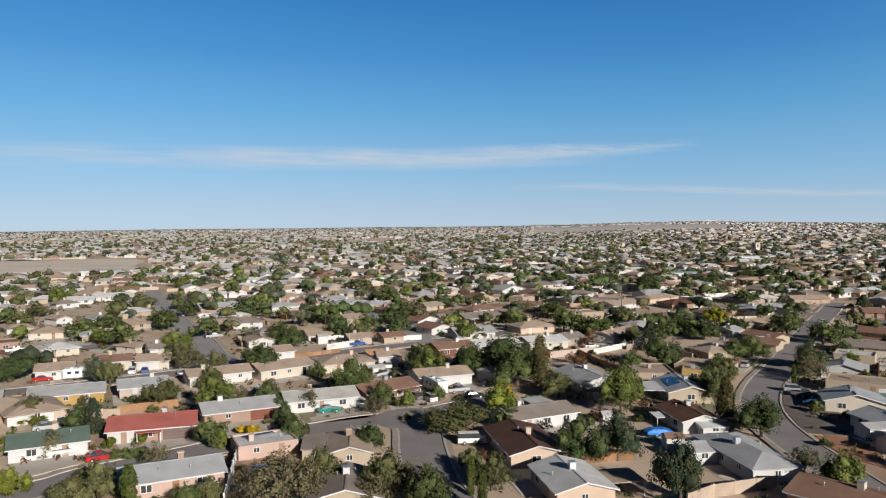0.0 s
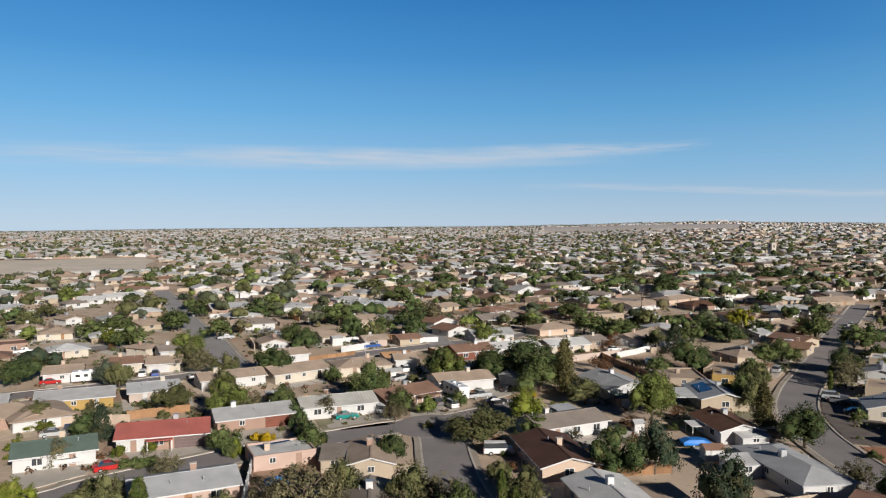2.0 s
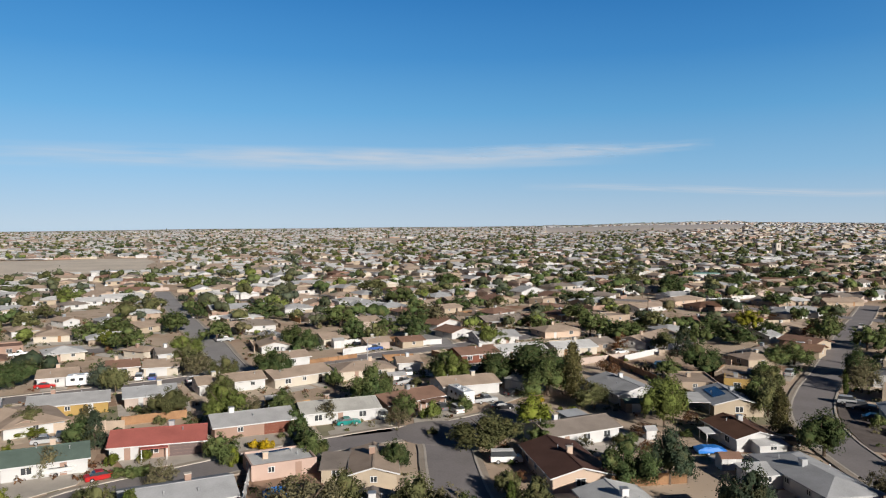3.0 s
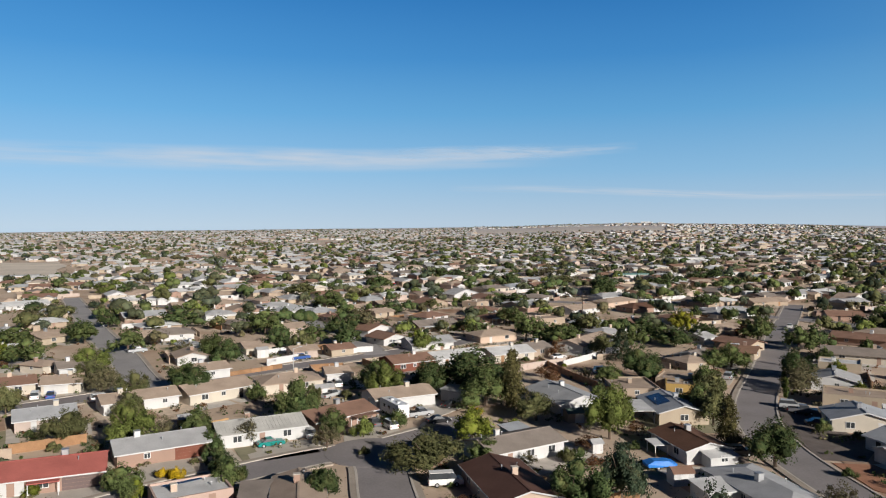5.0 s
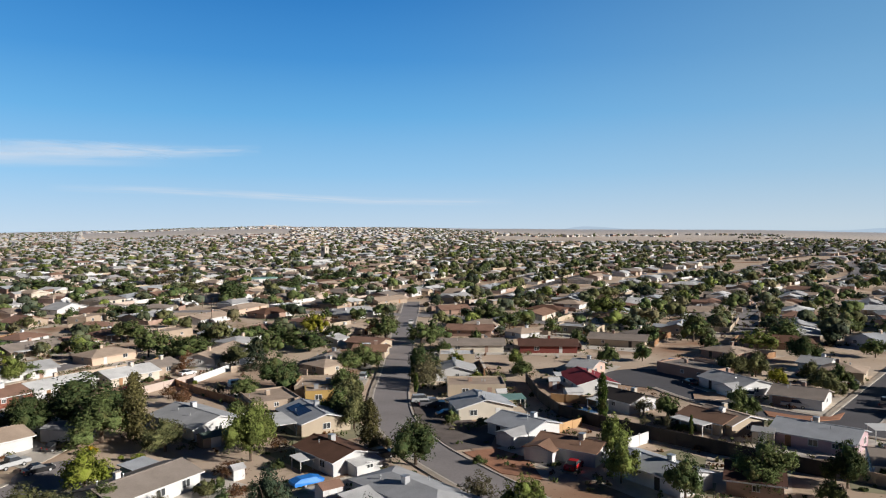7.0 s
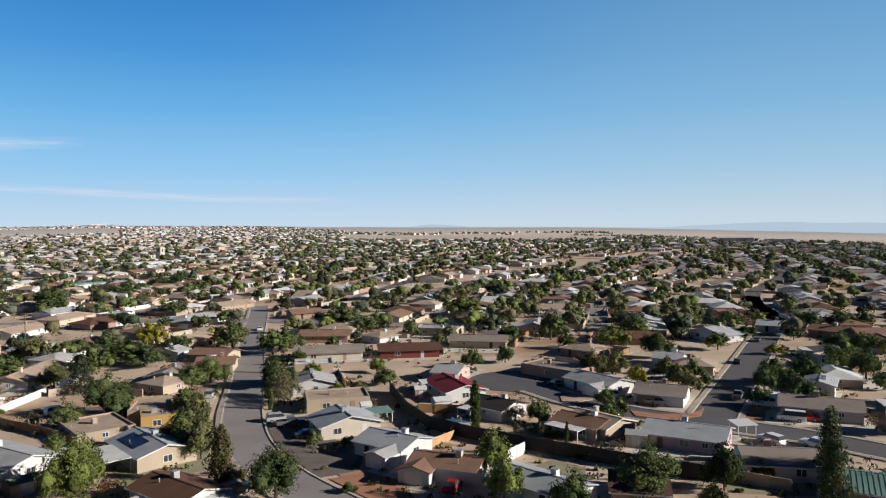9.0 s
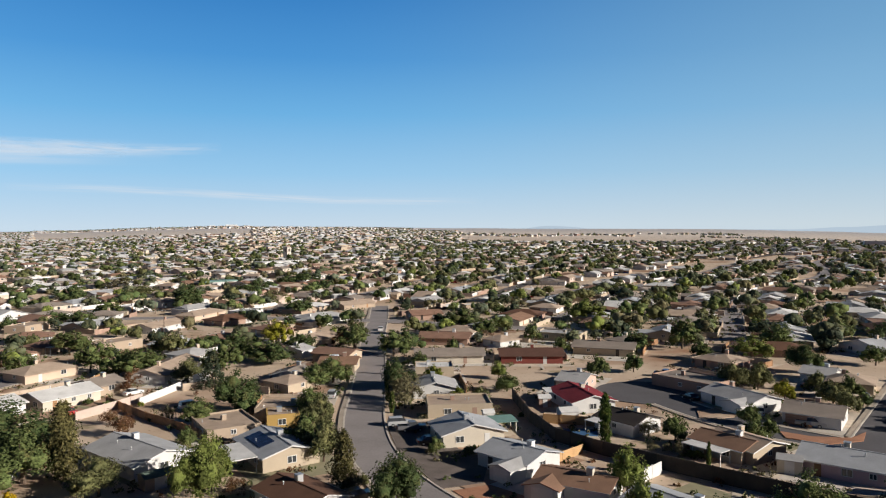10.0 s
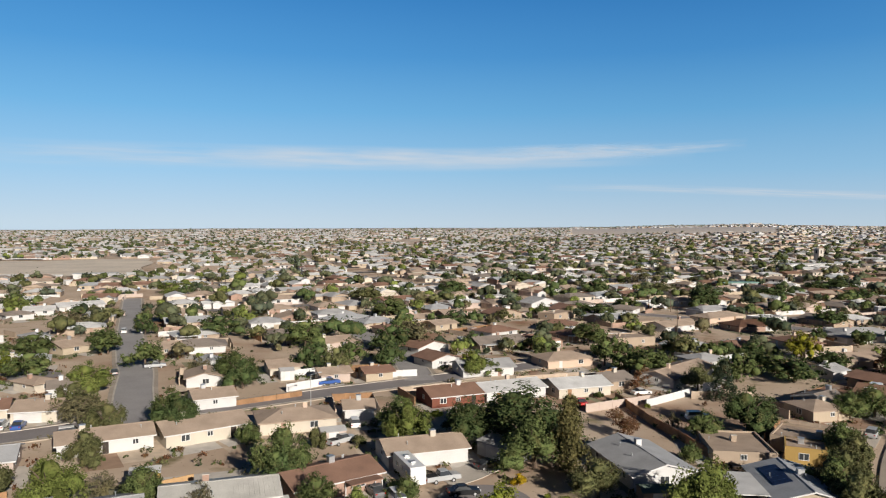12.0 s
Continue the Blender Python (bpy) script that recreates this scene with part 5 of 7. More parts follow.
tree(87.9, 131.5, 1.4, 4.3, "grey", 116)
tree(87.1, 124.6, 0.5, 4.3, "cypress", 117)
tree(105.2, 131.4, 2.1, 5.4, "mid", 118)
tree(79.5, 102.6, 4.6, 7.6, "mid", 119)
tree(90.3, 98.1, 3.0, 6.8, "dark", 120, slim=2.2)
tree(98.1, 97.1, 1.5, 5.4, "dark", 121)
tree(103.8, 90.2, 2.8, 10.8, "evergreen", 122)
tree(92.5, 84.4, 2.7, 9.7, "evergreen", 123)
tree(82.9, 94.9, 1.9, 6.5, "mid", 124)
tree(163.2, 164.7, 4.8, 8.3, "dark", 125)
tree(136.5, 135.4, 2.5, 5.4, "olive", 126)
tree(145.6, 137.5, 1.3, 4.2, "dark", 127)
tree(148.7, 150.7, 2.6, 4.6, "olive", 128)
tree(136.0, 149.1, 2.2, 5.6, "yellow", 129)
tree(148.9, 119.4, 3.3, 7.4, "dark", 130)
tree(136.4, 119.7, 2.4, 6.5, "dark", 131)
tree(190.1, 193.4, 5.7, 8.3, "mid", 132, far=1)
tree(139.0, 158.1, 3.5, 8.3, "olive", 133)
tree(116.8, 186.5, 2.9, 7.4, "mid", 134)
tree(94.5, 196.6, 2.4, 9.7, "bright", 135)
tree(88.9, 183.8, 3.1, 4.3, "mid", 136)
tree(62.8, 181.2, 4.3, 5.4, "grey", 137)
tree(68.9, 202.1, 2.0, 6.5, "mid", 138)
tree(91.4, 243.9, 5.8, 7.6, "dark", 139, far=1)
tree(83.1, 217.1, 2.5, 5.4, "mid", 140)
tree(79.9, 256.7, 5.3, 8.6, "mid", 141, far=1)
tree(75.0, 181.0, 1.8, 5.4, "lime", 142)
tree(43.7, 176.7, 3.2, 7.0, "olive", 143)
tree(36.6, 163.5, 3.4, 7.0, "mid", 144)
tree(128.7, 275.5, 7.4, 8.6, "mid", 146, far=1)
tree(132.9, 238.2, 3.7, 6.5, "mid", 147, far=1)
tree(164.4, 205.8, 5.5, 10.2, "mid", 148, far=1)
tree(128.1, 186.4, 2.7, 6.5, "dark", 149)
tree(179.7, 270.9, 9.5, 9.7, "bright", 150, far=1)
tree(210.8, 174.5, 3.9, 8.3, "dark", 151, far=1)
tree(193.1, 148.2, 2.8, 3.7, "yellow", 152, far=1)
tree(55.0, 152.0, 1.4, 4.3, "mid", 153)
tree(57.7, 211.6, 5.0, 6.5, "mid", 154)
tree(222.1, 157.7, 2.8, 6.5, "dark", 155, far=1)
tree(190.3, 127.9, 4.9, 7.4, "mid", 156)
tree(179.0, 117.9, 3.8, 7.4, "mid", 157)
tree(-49.9, 121.5, 1.1, 1.8, "gold", 158, what="shrub")
tree(-47.7, 121.1, 1.5, 2.1, "gold", 159, what="shrub")
tree(-63.9, 105.8, 1.7, 1.7, "mid", 160, what="shrub")
tree(-62.5, 106.0, 1.7, 1.7, "mid", 161, what="shrub")
tree(-61.3, 106.5, 1.7, 1.7, "mid", 162, what="shrub")
tree(-60.2, 107.2, 1.6, 1.7, "mid", 163, what="shrub")
tree(-5.6, 159.6, 1.2, 1.7, "gold", 164, what="shrub")
tree(64.9, 235.3, 1.5, 3.2, "gold", 165, far=1)
tree(39.1, 143.3, 1.0, 2.2, "olive", 166, what="shrub")
tree(90.6, 130.2, 1.4, 1.1, "bright", 167, what="shrub")
tree(89.8, 130.8, 1.4, 1.1, "bright", 168, what="shrub")
tree(59.3, 148.4, 1.2, 1.6, "olive", 169, what="shrub")
tree(-73.9, 133.2, 1.5, 1.6, "olive", 170, what="shrub")
tree(48.8, 129.0, 1.2, 1.6, "mid", 171, what="shrub")
tree(22.0, 148.8, 1.7, 2.7, "rusty", 173)
tree(12.8, 139.6, 2.7, 2.7, "rusty", 174)
tree(8.6, 196.4, 2.0, 3.2, "rusty", 175)
tree(18.6, 194.6, 1.9, 3.2, "grey", 176)
tree(5.5, 215.7, 1.2, 1.6, "mid", 177, what="shrub")
tree(8.9, 211.3, 1.2, 1.6, "mid", 178, what="shrub")
tree(-22.9, 134.4, 1.0, 1.6, "olive", 179, what="shrub")
tree(-48.2, 134.6, 2.0, 4.0, "dark", 400)
tree(-45.0, 128.6, 2.0, 4.0, "dark", 401)
tree(-41.9, 123.2, 2.0, 4.0, "dark", 402)
tree(-15.1, 139.7, 1.2, 1.6, "olive", 180, what="shrub")
tree(-21.7, 151.8, 1.8, 2.2, "mid", 181, what="shrub")
tree(2.9, 130.6, 1.5, 2.6, "grey", 410, what="shrub")
tree(8.9, 133.4, 1.6, 2.3, "olive", 411, what="shrub")
tree(10.9, 134.7, 1.4, 2.0, "mid", 412, what="shrub")
tree(12.7, 130.7, 1.7, 2.2, "rusty", 413, what="shrub")
tree(15.1, 131.5, 1.3, 1.9, "grey", 414, what="shrub")
tree(20.3, 139.9, 1.2, 1.6, "mid", 415, what="shrub")
tree(-20.9, 185.4, 1.5, 2.4, "olive", 416, what="shrub")
tree(-25.0, 192.8, 1.3, 1.6, "lime", 417, what="shrub")
tree(86.4, 135.6, 1.2, 1.8, "grey", 418, what="shrub")
tree(88.4, 134.4, 1.1, 1.5, "grey", 419, what="shrub")
tree(-77.3, 103.2, 1.3, 2.2, "grey", 421, what="shrub")
tree(91.4, 142.0, 2.1, 3.6, "grey", 420)
tree(58.9, 179.0, 0.9, 4.2, "cypress", 430)
tree(62.0, 188.5, 0.7, 3.6, "cypress", 431)
tree(66.2, 199.2, 0.7, 3.4, "cypress", 432)
tree(69.8, 202.8, 1.5, 4.8, "dark", 433, slim=3.2)
tree(72.8, 213.9, 0.8, 3.6, "cypress", 434)
tree(78.9, 200.6, 2.3, 4.3, "lime", 182)
tree(80.4, 180.8, 1.8, 2.7, "olive", 183)
tree(60.8, 138.6, 1.3, 2.2, "olive", 184, what="shrub")
tree(-86.7, 110.9, 1.4, 2.2, "lime", 185, what="shrub")
tree(-94.3, 121.5, 2.4, 1.7, "lime", 186, what="shrub")
tree(-91.7, 122.7, 2.4, 1.7, "lime", 187, what="shrub")
tree(-225.1, 307.6, 5.0, 8.6, "bright", 188, far=1)
tree(-200.8, 263.4, 5.6, 6.5, "olive", 189, far=1)
tree(-185.9, 234.4, 5.1, 7.6, "olive", 190, far=1)
tree(-141.9, 271.7, 4.0, 8.6, "dark", 191, far=1)
tree(-180.3, 287.2, 5.7, 6.5, "grey", 192, far=1)
tree(-180.1, 304.1, 6.6, 5.4, "olive", 193, far=1)
tree(-279.4, 342.7, 10.4, 6.5, "mid", 194, far=1)
tree(-133.7, 204.9, 3.7, 6.5, "lime", 195, far=1)
tree(-121.1, 301.4, 4.9, 7.6, "bright", 196, far=1)
tree(-101.8, 388.0, 10.5, 8.6, "olive", 197, far=1)
tree(-76.2, 335.3, 8.4, 9.7, "mid", 198, far=1)
tree(-53.7, 260.3, 6.2, 9.7, "dark", 199, far=1)
tree(-51.3, 274.3, 5.7, 8.6, "grey", 200, far=1)
tree(-68.8, 239.8, 5.2, 6.5, "dark", 201, far=1)
tree(-72.2, 433.7, 8.2, 8.6, "dark", 203, far=1)
tree(-215.7, 401.0, 8.5, 7.6, "bright", 204, far=1)
tree(-198.6, 389.0, 4.1, 9.7, "dark", 205, far=1)
tree(-275.8, 457.4, 6.0, 5.4, "mid", 206, far=1)
tree(-42.5, 519.6, 14.6, 8.6, "dark", 207, far=1)
tree(3.6, 459.4, 10.7, 9.7, "dark", 208, far=1)
tree(28.7, 518.9, 10.6, 9.7, "grey", 209, far=1)
tree(37.6, 454.6, 10.6, 7.6, "olive", 210, far=1)
tree(51.4, 400.5, 7.5, 9.7, "dark", 211, far=1)
tree(-17.6, 354.7, 3.3, 7.6, "dark", 212, far=1)
tree(-30.8, 336.5, 3.8, 5.4, "olive", 213, far=1)
tree(2.2, 286.3, 5.3, 7.6, "mid", 214, far=1)
tree(8.1, 355.2, 4.0, 5.4, "mid", 216, far=1)
tree(-27.4, 242.6, 2.7, 5.4, "lime", 217, far=1)
tree(-20.7, 234.3, 3.1, 4.3, "mid", 218, far=1)
tree(-8.2, 255.5, 4.8, 6.5, "mid", 219, far=1)
tree(13.8, 223.8, 2.1, 5.4, "rusty", 220)
tree(59.6, 443.9, 7.9, 8.6, "dark", 221, far=1)
tree(95.4, 454.1, 9.1, 9.7, "dark", 222, far=1)
tree(95.1, 405.6, 3.7, 7.6, "grey", 223, far=1)
tree(17.1, 388.5, 6.8, 6.5, "mid", 224, far=1)
tree(-34.1, 90.7, 3.3, 6.2, "grey", 225)
tree(-26.9, 91.2, 3.2, 5.4, "grey", 226)
tree(-13.3, 93.7, 3.4, 6.5, "grey", 227)
tree(-18.1, 91.0, 2.8, 6.5, "grey", 228)
tree(-68.3, 88.6, 2.5, 4.3, "lime", 229)
tree(-58.4, 87.5, 2.9, 3.6, "olive", 230)
tree(-58.8, 93.4, 2.3, 3.4, "mid", 231)
tree(-40.4, 90.7, 2.0, 4.3, "olive", 232)
tree(-42.9, 89.3, 2.0, 3.2, "mid", 233)
tree(-7.5, 108.4, 1.9, 5.4, "olive", 234)
tree(-59.4, 141.4, 2.6, 4.3, "grey", 235)
tree(-69.5, 152.2, 1.8, 5.4, "olive", 236)
tree(-30.2, 144.3, 2.8, 5.4, "mid", 237)
tree(5.4, 157.1, 4.2, 5.6, "olive", 238)
tree(-19.7, 150.3, 1.9, 4.3, "mid", 239)
tree(10.3, 186.7, 2.5, 5.4, "rusty", 240)
tree(19.5, 175.0, 1.9, 4.3, "mid", 241)
tree(151.2, 127.0, 3.0, 5.6, "dark", 247)
tree(158.5, 128.8, 3.9, 6.5, "dark", 248)
tree(165.3, 124.6, 3.6, 6.5, "dark", 249)
tree(145.6, 113.8, 2.6, 5.6, "dark", 250)
tree(213.7, 133.1, 4.5, 6.5, "mid", 251, far=1)
tree(210.7, 138.4, 4.5, 6.5, "mid", 252, far=1)
tree(148.4, 143.0, 2.8, 5.2, "mid", 253)
tree(141.7, 142.0, 3.0, 4.6, "olive", 254)
tree(107.6, 130.6, 2.4, 4.3, "mid", 255)
tree(113.3, 139.0, 2.2, 5.4, "mid", 256)
tree(133.9, 160.6, 3.5, 6.5, "olive", 257)
tree(168.9, 184.8, 5.9, 7.4, "bright", 258, far=1)
tree(148.5, 207.9, 4.4, 6.5, "dark", 259, far=1)
tree(222.5, 194.8, 5.3, 6.5, "mid", 260, far=1)
tree(188.7, 162.5, 3.5, 5.6, "mid", 261, far=1)
tree(232.3, 185.7, 5.4, 6.5, "dark", 262, far=1)
tree(211.4, 167.5, 3.4, 5.6, "dark", 263, far=1)
tree(251.6, 168.0, 6.1, 6.5, "dark", 264, far=1)
tree(259.7, 160.5, 5.8, 6.5, "mid", 265, far=1)
tree(156.4, 191.1, 3.4, 5.6, "mid", 266, far=1)
tree(265.1, 155.5, 5.4, 6.5, "dark", 267, far=1)
tree(128.0, 216.2, 3.0, 5.6, "mid", 268, far=1)
tree(127.4, 257.4, 4.7, 6.5, "mid", 269, far=1)
tree(100.5, 231.3, 2.8, 5.4, "mid", 270, far=1)
tree(114.2, 219.3, 2.4, 4.6, "olive", 271, far=1)
tree(-70.1, 441.5, 9.2, 7.6, "mid", 272, far=1)
tree(-92.4, 522.7, 6.9, 7.6, "dark", 273, far=1)
tree(-46.2, 316.7, 6.0, 6.5, "dark", 274, far=1)
tree(-54.5, 278.6, 5.8, 7.6, "grey", 275, far=1)
tree(-47.2, 235.9, 4.1, 7.6, "dark", 276, far=1)
tree(9.8, 265.7, 5.0, 6.5, "mid", 278, far=1)
tree(-31.4, 272.7, 5.1, 5.4, "dark", 280, far=1)
tree(-3.0, 368.4, 5.5, 5.4, "dark", 281, far=1)
tree(5.4, 363.5, 6.8, 5.4, "dark", 282, far=1)
tree(89.0, 447.3, 10.2, 7.6, "dark", 283, far=1)
tree(73.8, 576.6, 9.7, 7.6, "dark", 284, far=1)
tree(89.2, 349.1, 6.0, 7.6, "dark", 285, far=1)
tree(74.7, 310.8, 3.0, 6.5, "dark", 286, far=1)
tree(63.5, 336.5, 5.7, 5.4, "dark", 287, far=1)
tree(88.8, 396.5, 6.8, 6.5, "olive", 288, far=1)
tree(129.5, 514.4, 9.8, 6.5, "dark", 289, far=1)
tree(143.3, 519.1, 12.5, 7.6, "dark", 290, far=1)
tree(137.9, 465.0, 8.1, 6.5, "dark", 291, far=1)
tree(37.7, 239.9, 5.4, 7.6, "mid", 292, far=1)
tree(48.5, 249.2, 5.2, 6.5, "mid", 293, far=1)
tree(64.7, 262.4, 5.0, 5.4, "dark", 294, far=1)
tree(83.5, 267.0, 5.7, 7.6, "olive", 295, far=1)
tree(76.8, 259.9, 3.3, 5.4, "rusty", 296, far=1)
tree(84.9, 237.9, 5.2, 7.6, "mid", 297, far=1)
tree(67.5, 196.5, 4.6, 7.6, "dark", 298)
tree(27.1, 227.7, 3.9, 6.5, "olive", 299)
tree(210.4, 591.9, 8.7, 7.6, "dark", 300, far=1)
tree(48.0, 275.3, 4.7, 5.4, "dark", 301, far=1)
tree(42.5, 180.8, 2.9, 5.6, "mid", 302)
tree(-72.1, 627.6, 9.4, 7.6, "dark", 303, far=1)
tree(-27.6, 507.4, 6.6, 6.5, "dark", 304, far=1)
tree(-12.5, 521.3, 5.8, 6.5, "dark", 305, far=1)
tree(25.8, 272.3, 3.1, 5.4, "dark", 306, far=1)
tree(15.9, 233.4, 2.6, 4.3, "rusty", 307)

# ---- vehicles, each by its house or street ----
car(-65.8, 104.8, 45, "sedan", "red", "parked along the kerb")
boat(-72.9, 105.7, 35)
car(-61.0, 119.1, 118, "suv", "black", "in front of a garage")
car(-58.6, 120.4, 118, "sedan", "black", "in front of a garage")
car(-115.6, 155.8, 30, "sedan", "red", "beside a trailer in a yard")
caravan(-108.8, 159.0, 32, 6.2)
car(-39.4, 138.3, 32, "sedan", "teal", "before a white house")
car(-34.6, 144.0, 122, "suv", "white", "on a short drive")
car(-21.4, 150.4, 125, "suv", "white", "on a concrete drive")
caravan(-21.6, 158.6, 123, 8.4, True)
car(-16.6, 158.6, 35, "pickup", "silver", "on a concrete drive")
car(-12.7, 154.2, 25, "sedan", "black", "near the turning place")
car(-11.0, 166.0, 40, "sedan", "black", "in the shade of a tree")
car(-9.0, 122.0, 12, "van", "white", "on a gravel drive")
car(-86.1, 118.9, 35, "sedan", "silver", "behind a house")
car(-83.2, 121.2, 35, "suv", "black", "behind a house")
car(36.2, 138.5, 8, "suv", "black", "beside a white house")
caravan(63.5, 229.0, 62, 8.0, True)
car(52.8, 197.5, 62, "suv", "silver", "on a pale drive")
car(57.0, 165.5, -18, "pickup", "grey", "on a shaded drive")
car(56.3, 156.8, -10, "sedan", "black", "on a shaded drive")
car(56.4, 169.5, -18, "suv", "silver", "on a shaded drive")
car(60.9, 121.2, 35, "sedan", "red", "before a brown-roofed house")
car(122.1, 132.9, -57, "pickup", "silver", "on a wide concrete drive")
car(115.6, 105.5, 80, "suv", "white", "at the kerb")
car(118.8, 99.5, 88, "pickup", "white", "at the kerb")
car(139.4, 126.0, 25, "pickup", "grey", "at the kerb")
caravan(137.5, 119.0, 115, 5.5, True)
car(131.5, 110.5, 118, "van", "white", "on a shaded drive")
car(134.2, 109.0, 118, "sedan", "red", "on a shaded drive")
car(174.1, 147.4, 25, "sedan", "black", "at the kerb")
car(210.7, 163.2, 25, "sedan", "grey", "at the kerb")
car(101.2, 287.0, 66, "sedan", "white", "at the kerb")
car(118.5, 158.5, 80, "sedan", "black", "in the turning place")
car(121.3, 143.4, 40, "suv", "white", "before a white house")
car(146.8, 240.2, 30, "pickup", "white", "beside a pale house")
car(-99.8, 167.4, 118, "suv", "white", "before a garage")
car(-97.0, 168.4, 118, "sedan", "blue", "before a garage")
car(-84.4, 166.4, 40, "suv", "white", "along the street")
car(-79.5, 170.6, 40, "sedan", "white", "along the street")
car(-152.1, 274.8, 125, "suv", "white", "at the kerb")
car(-145.7, 276.4, 125, "sedan", "white", "at the kerb")
car(-106.0, 223.4, 35, "pickup", "silver", "near a street corner")
car(-110.7, 213.6, 125, "sedan", "black", "near a street corner")
car(-24.6, 151.8, 128, "sedan", "grey", "on a broad concrete drive")
car(131.2, 178.6, -60, "pickup", "blue", "in the shade of a long brown house")
car(-55.6, 215.0, 40, "pickup", "blue", "before a low house")
car(14.6, 221.4, 30, "sedan", "white", "in a dirt yard")
car(24.0, 202.2, 15, "suv", "white", "in a dirt yard")
car(-37.1, 172.7, 60, "pickup", "silver", "in a back yard")
car(-151.0, 190.0, 40, "pickup", "white", "before a cream house")

# ---- yard walls and fences ----
fence([(86, 177), (79, 160), (76, 148), (78, 138), (81, 129), (84, 121), (88, 110), (92, 101)], 2.3, dark_wood, "fence", "long dark weathered board fence behind the yards")
fence([(72, 124.5), (80, 127)], 1.9, white_paint, "yard_wall", "white painted block yard wall")
fence([(68, 138), (76, 140.5)], 1.5, orange_wood, "fence", "new orange-tan board fence in a yard")
fence([(81, 158.5), (88, 152)], 1.7, orange_wood, "fence", "new orange-tan board fence in a yard")
fence([(15, 210), (25, 223)], 1.6, white_paint, "yard_wall", "white painted block yard wall")
fence([(9, 215), (15, 197), (19, 188), (23, 177)], 1.6, wood_fence, "fence", "brown board fence across a dirt yard")
fence([(25, 220), (38, 223)], 1.6)
fence([(-69, 218), (-62, 226)], 1.8, white_paint, "yard_wall", "white painted block yard wall")
fence([(-62, 206), (-55, 216)], 1.8, white_paint, "yard_wall", "white painted block yard wall")
fence([(-44, 226), (-38, 229)], 1.7, white_paint, "yard_wall", "white painted block yard wall")
fence([(-67, 192), (-57, 203)], 1.2, wood_fence, "fence", "low dark brown board fence along the street")
fence([(-97, 122), (-78, 129)], 1.7)
fence([(-80, 131), (-71, 138)], 1.6, wood_fence, "fence", "old reddish-brown board fence behind a house")
fence([(-38, 90), (-45, 109)], 1.7, white_paint, "fence", "white board fence beside a house")
fence([(6, 113.5), (17, 117.5)], 1.7, wood_fence, "fence", "brown board fence with posts")
fence([(22, 99), (26, 103), (35.5, 108)], 1.8)
fence([(89, 108), (97, 101)], 1.8)
fence([(94, 100), (97, 92)], 1.7)
fence([(3, 203), (16, 214)], 1.7, wall_mat["pinkpale"], "yard_wall", "pale pink plastered yard wall")
fence([(50, 207), (31, 221)], 1.6)
fence([(-48, 147), (-38, 152)], 1.7, white_paint, "fence", "white corrugated sheet fence")
fence([(-56, 143), (-51, 150)], 1.5, orange_wood, "fence", "new orange-tan board fence in a yard")

# ---- drives ----
drive(-58.5, 112.5, 28, 6.5, 8)
drive(-34, 133, 33, 9, 8)
drive(-20, 143, 30, 7, 16)
drive(-48.5, 121, 33, 5, 8)
drive(127, 122, 33, 7, 12)
drive(121, 134, -60, 6, 9)
drive(-97.5, 160.5, 26, 6, 9)
drive(62, 121, 34, 6, 6)
drive(52.5, 194, 65, 8, 12)
drive(60, 212, 65, 8, 14)
drive(-50, 207, 35, 14, 7)
drive(34, 137, 15, 6, 8)

# ---- sheds, poles and other single things ----
shed(-2.8, 184.0, 25, 3.6, 3.0, 2.2, wall_mat["white"], "small white garden shed under trees", "greyblue")
shed(-58.9, 146.5, 30, 4.0, 2.6, 1.9, wall_mat["ochre"], "small ochre yellow shed in a back yard")
shed(22.8, 123.6, 12, 3.0, 2.4, 1.9, wall_mat["white"], "small white shed with a rusty roof beside a tarp", "rust")
shed(11.2, 155.4, 16, 4.4, 2.8, 1.9, wall_mat["adobe"], "low shed with a dark green roof behind a house", "green")
shed(84.0, 157.0, -18, 3.4, 3.0, 2.0, white_paint, "small white shed by a red-roofed house", "white")
shed(95.0, 119.0, -55, 3.4, 2.6, 2.2, wall_mat["cream"], "small cream shed in a corner yard")
shed(86.9, 168.4, -25, 2.4, 2.2, 1.9, wall_mat["brick"], "small brown shed with a white roof behind a fence", "white")
shed(71.0, 163.6, -18, 2.0, 1.8, 1.9, wall_mat["white"], "narrow white shed behind a cream house", "white")
shed(-13.8, 172.4, -40, 7.2, 5.0, 2.3, wall_mat["white"], "white outbuilding in the shade of a large tree")
shed(29.0, 222.0, 30, 2.6, 2.4, 2.4, wall_mat["white"], "small white shed in a dirt yard")
shed(-68.0, 216.0, 35, 3.2, 2.8, 2.4, wall_mat["white"], "small white shed behind a wall")
shed(-40.0, 171.0, 35, 4.2, 2.6, 2.2, wall_mat["pinkpale"], "small pale shed in a back yard")
shed(-17.0, 176.0, 32, 5.0, 3.6, 2.3, wall_mat["brick"], "small brick shed behind a house")
shed(13.4, 137.5, 20, 1.8, 1.6, 1.7, wall_mat["white"], "tiny white garden shed on bare soil")
utility_pole(134.3, 333.2, 10.5, 35)
utility_pole(35.8, 383.8, 10.5, 30)
utility_pole(219.3, 356.5, 10.5, 30)
utility_pole(263.5, 236.6, 10.5, 30)
utility_pole(30.0, 300.0, 10.5, 30)
utility_pole(-52.0, 195.5, 6.5, 40, True)

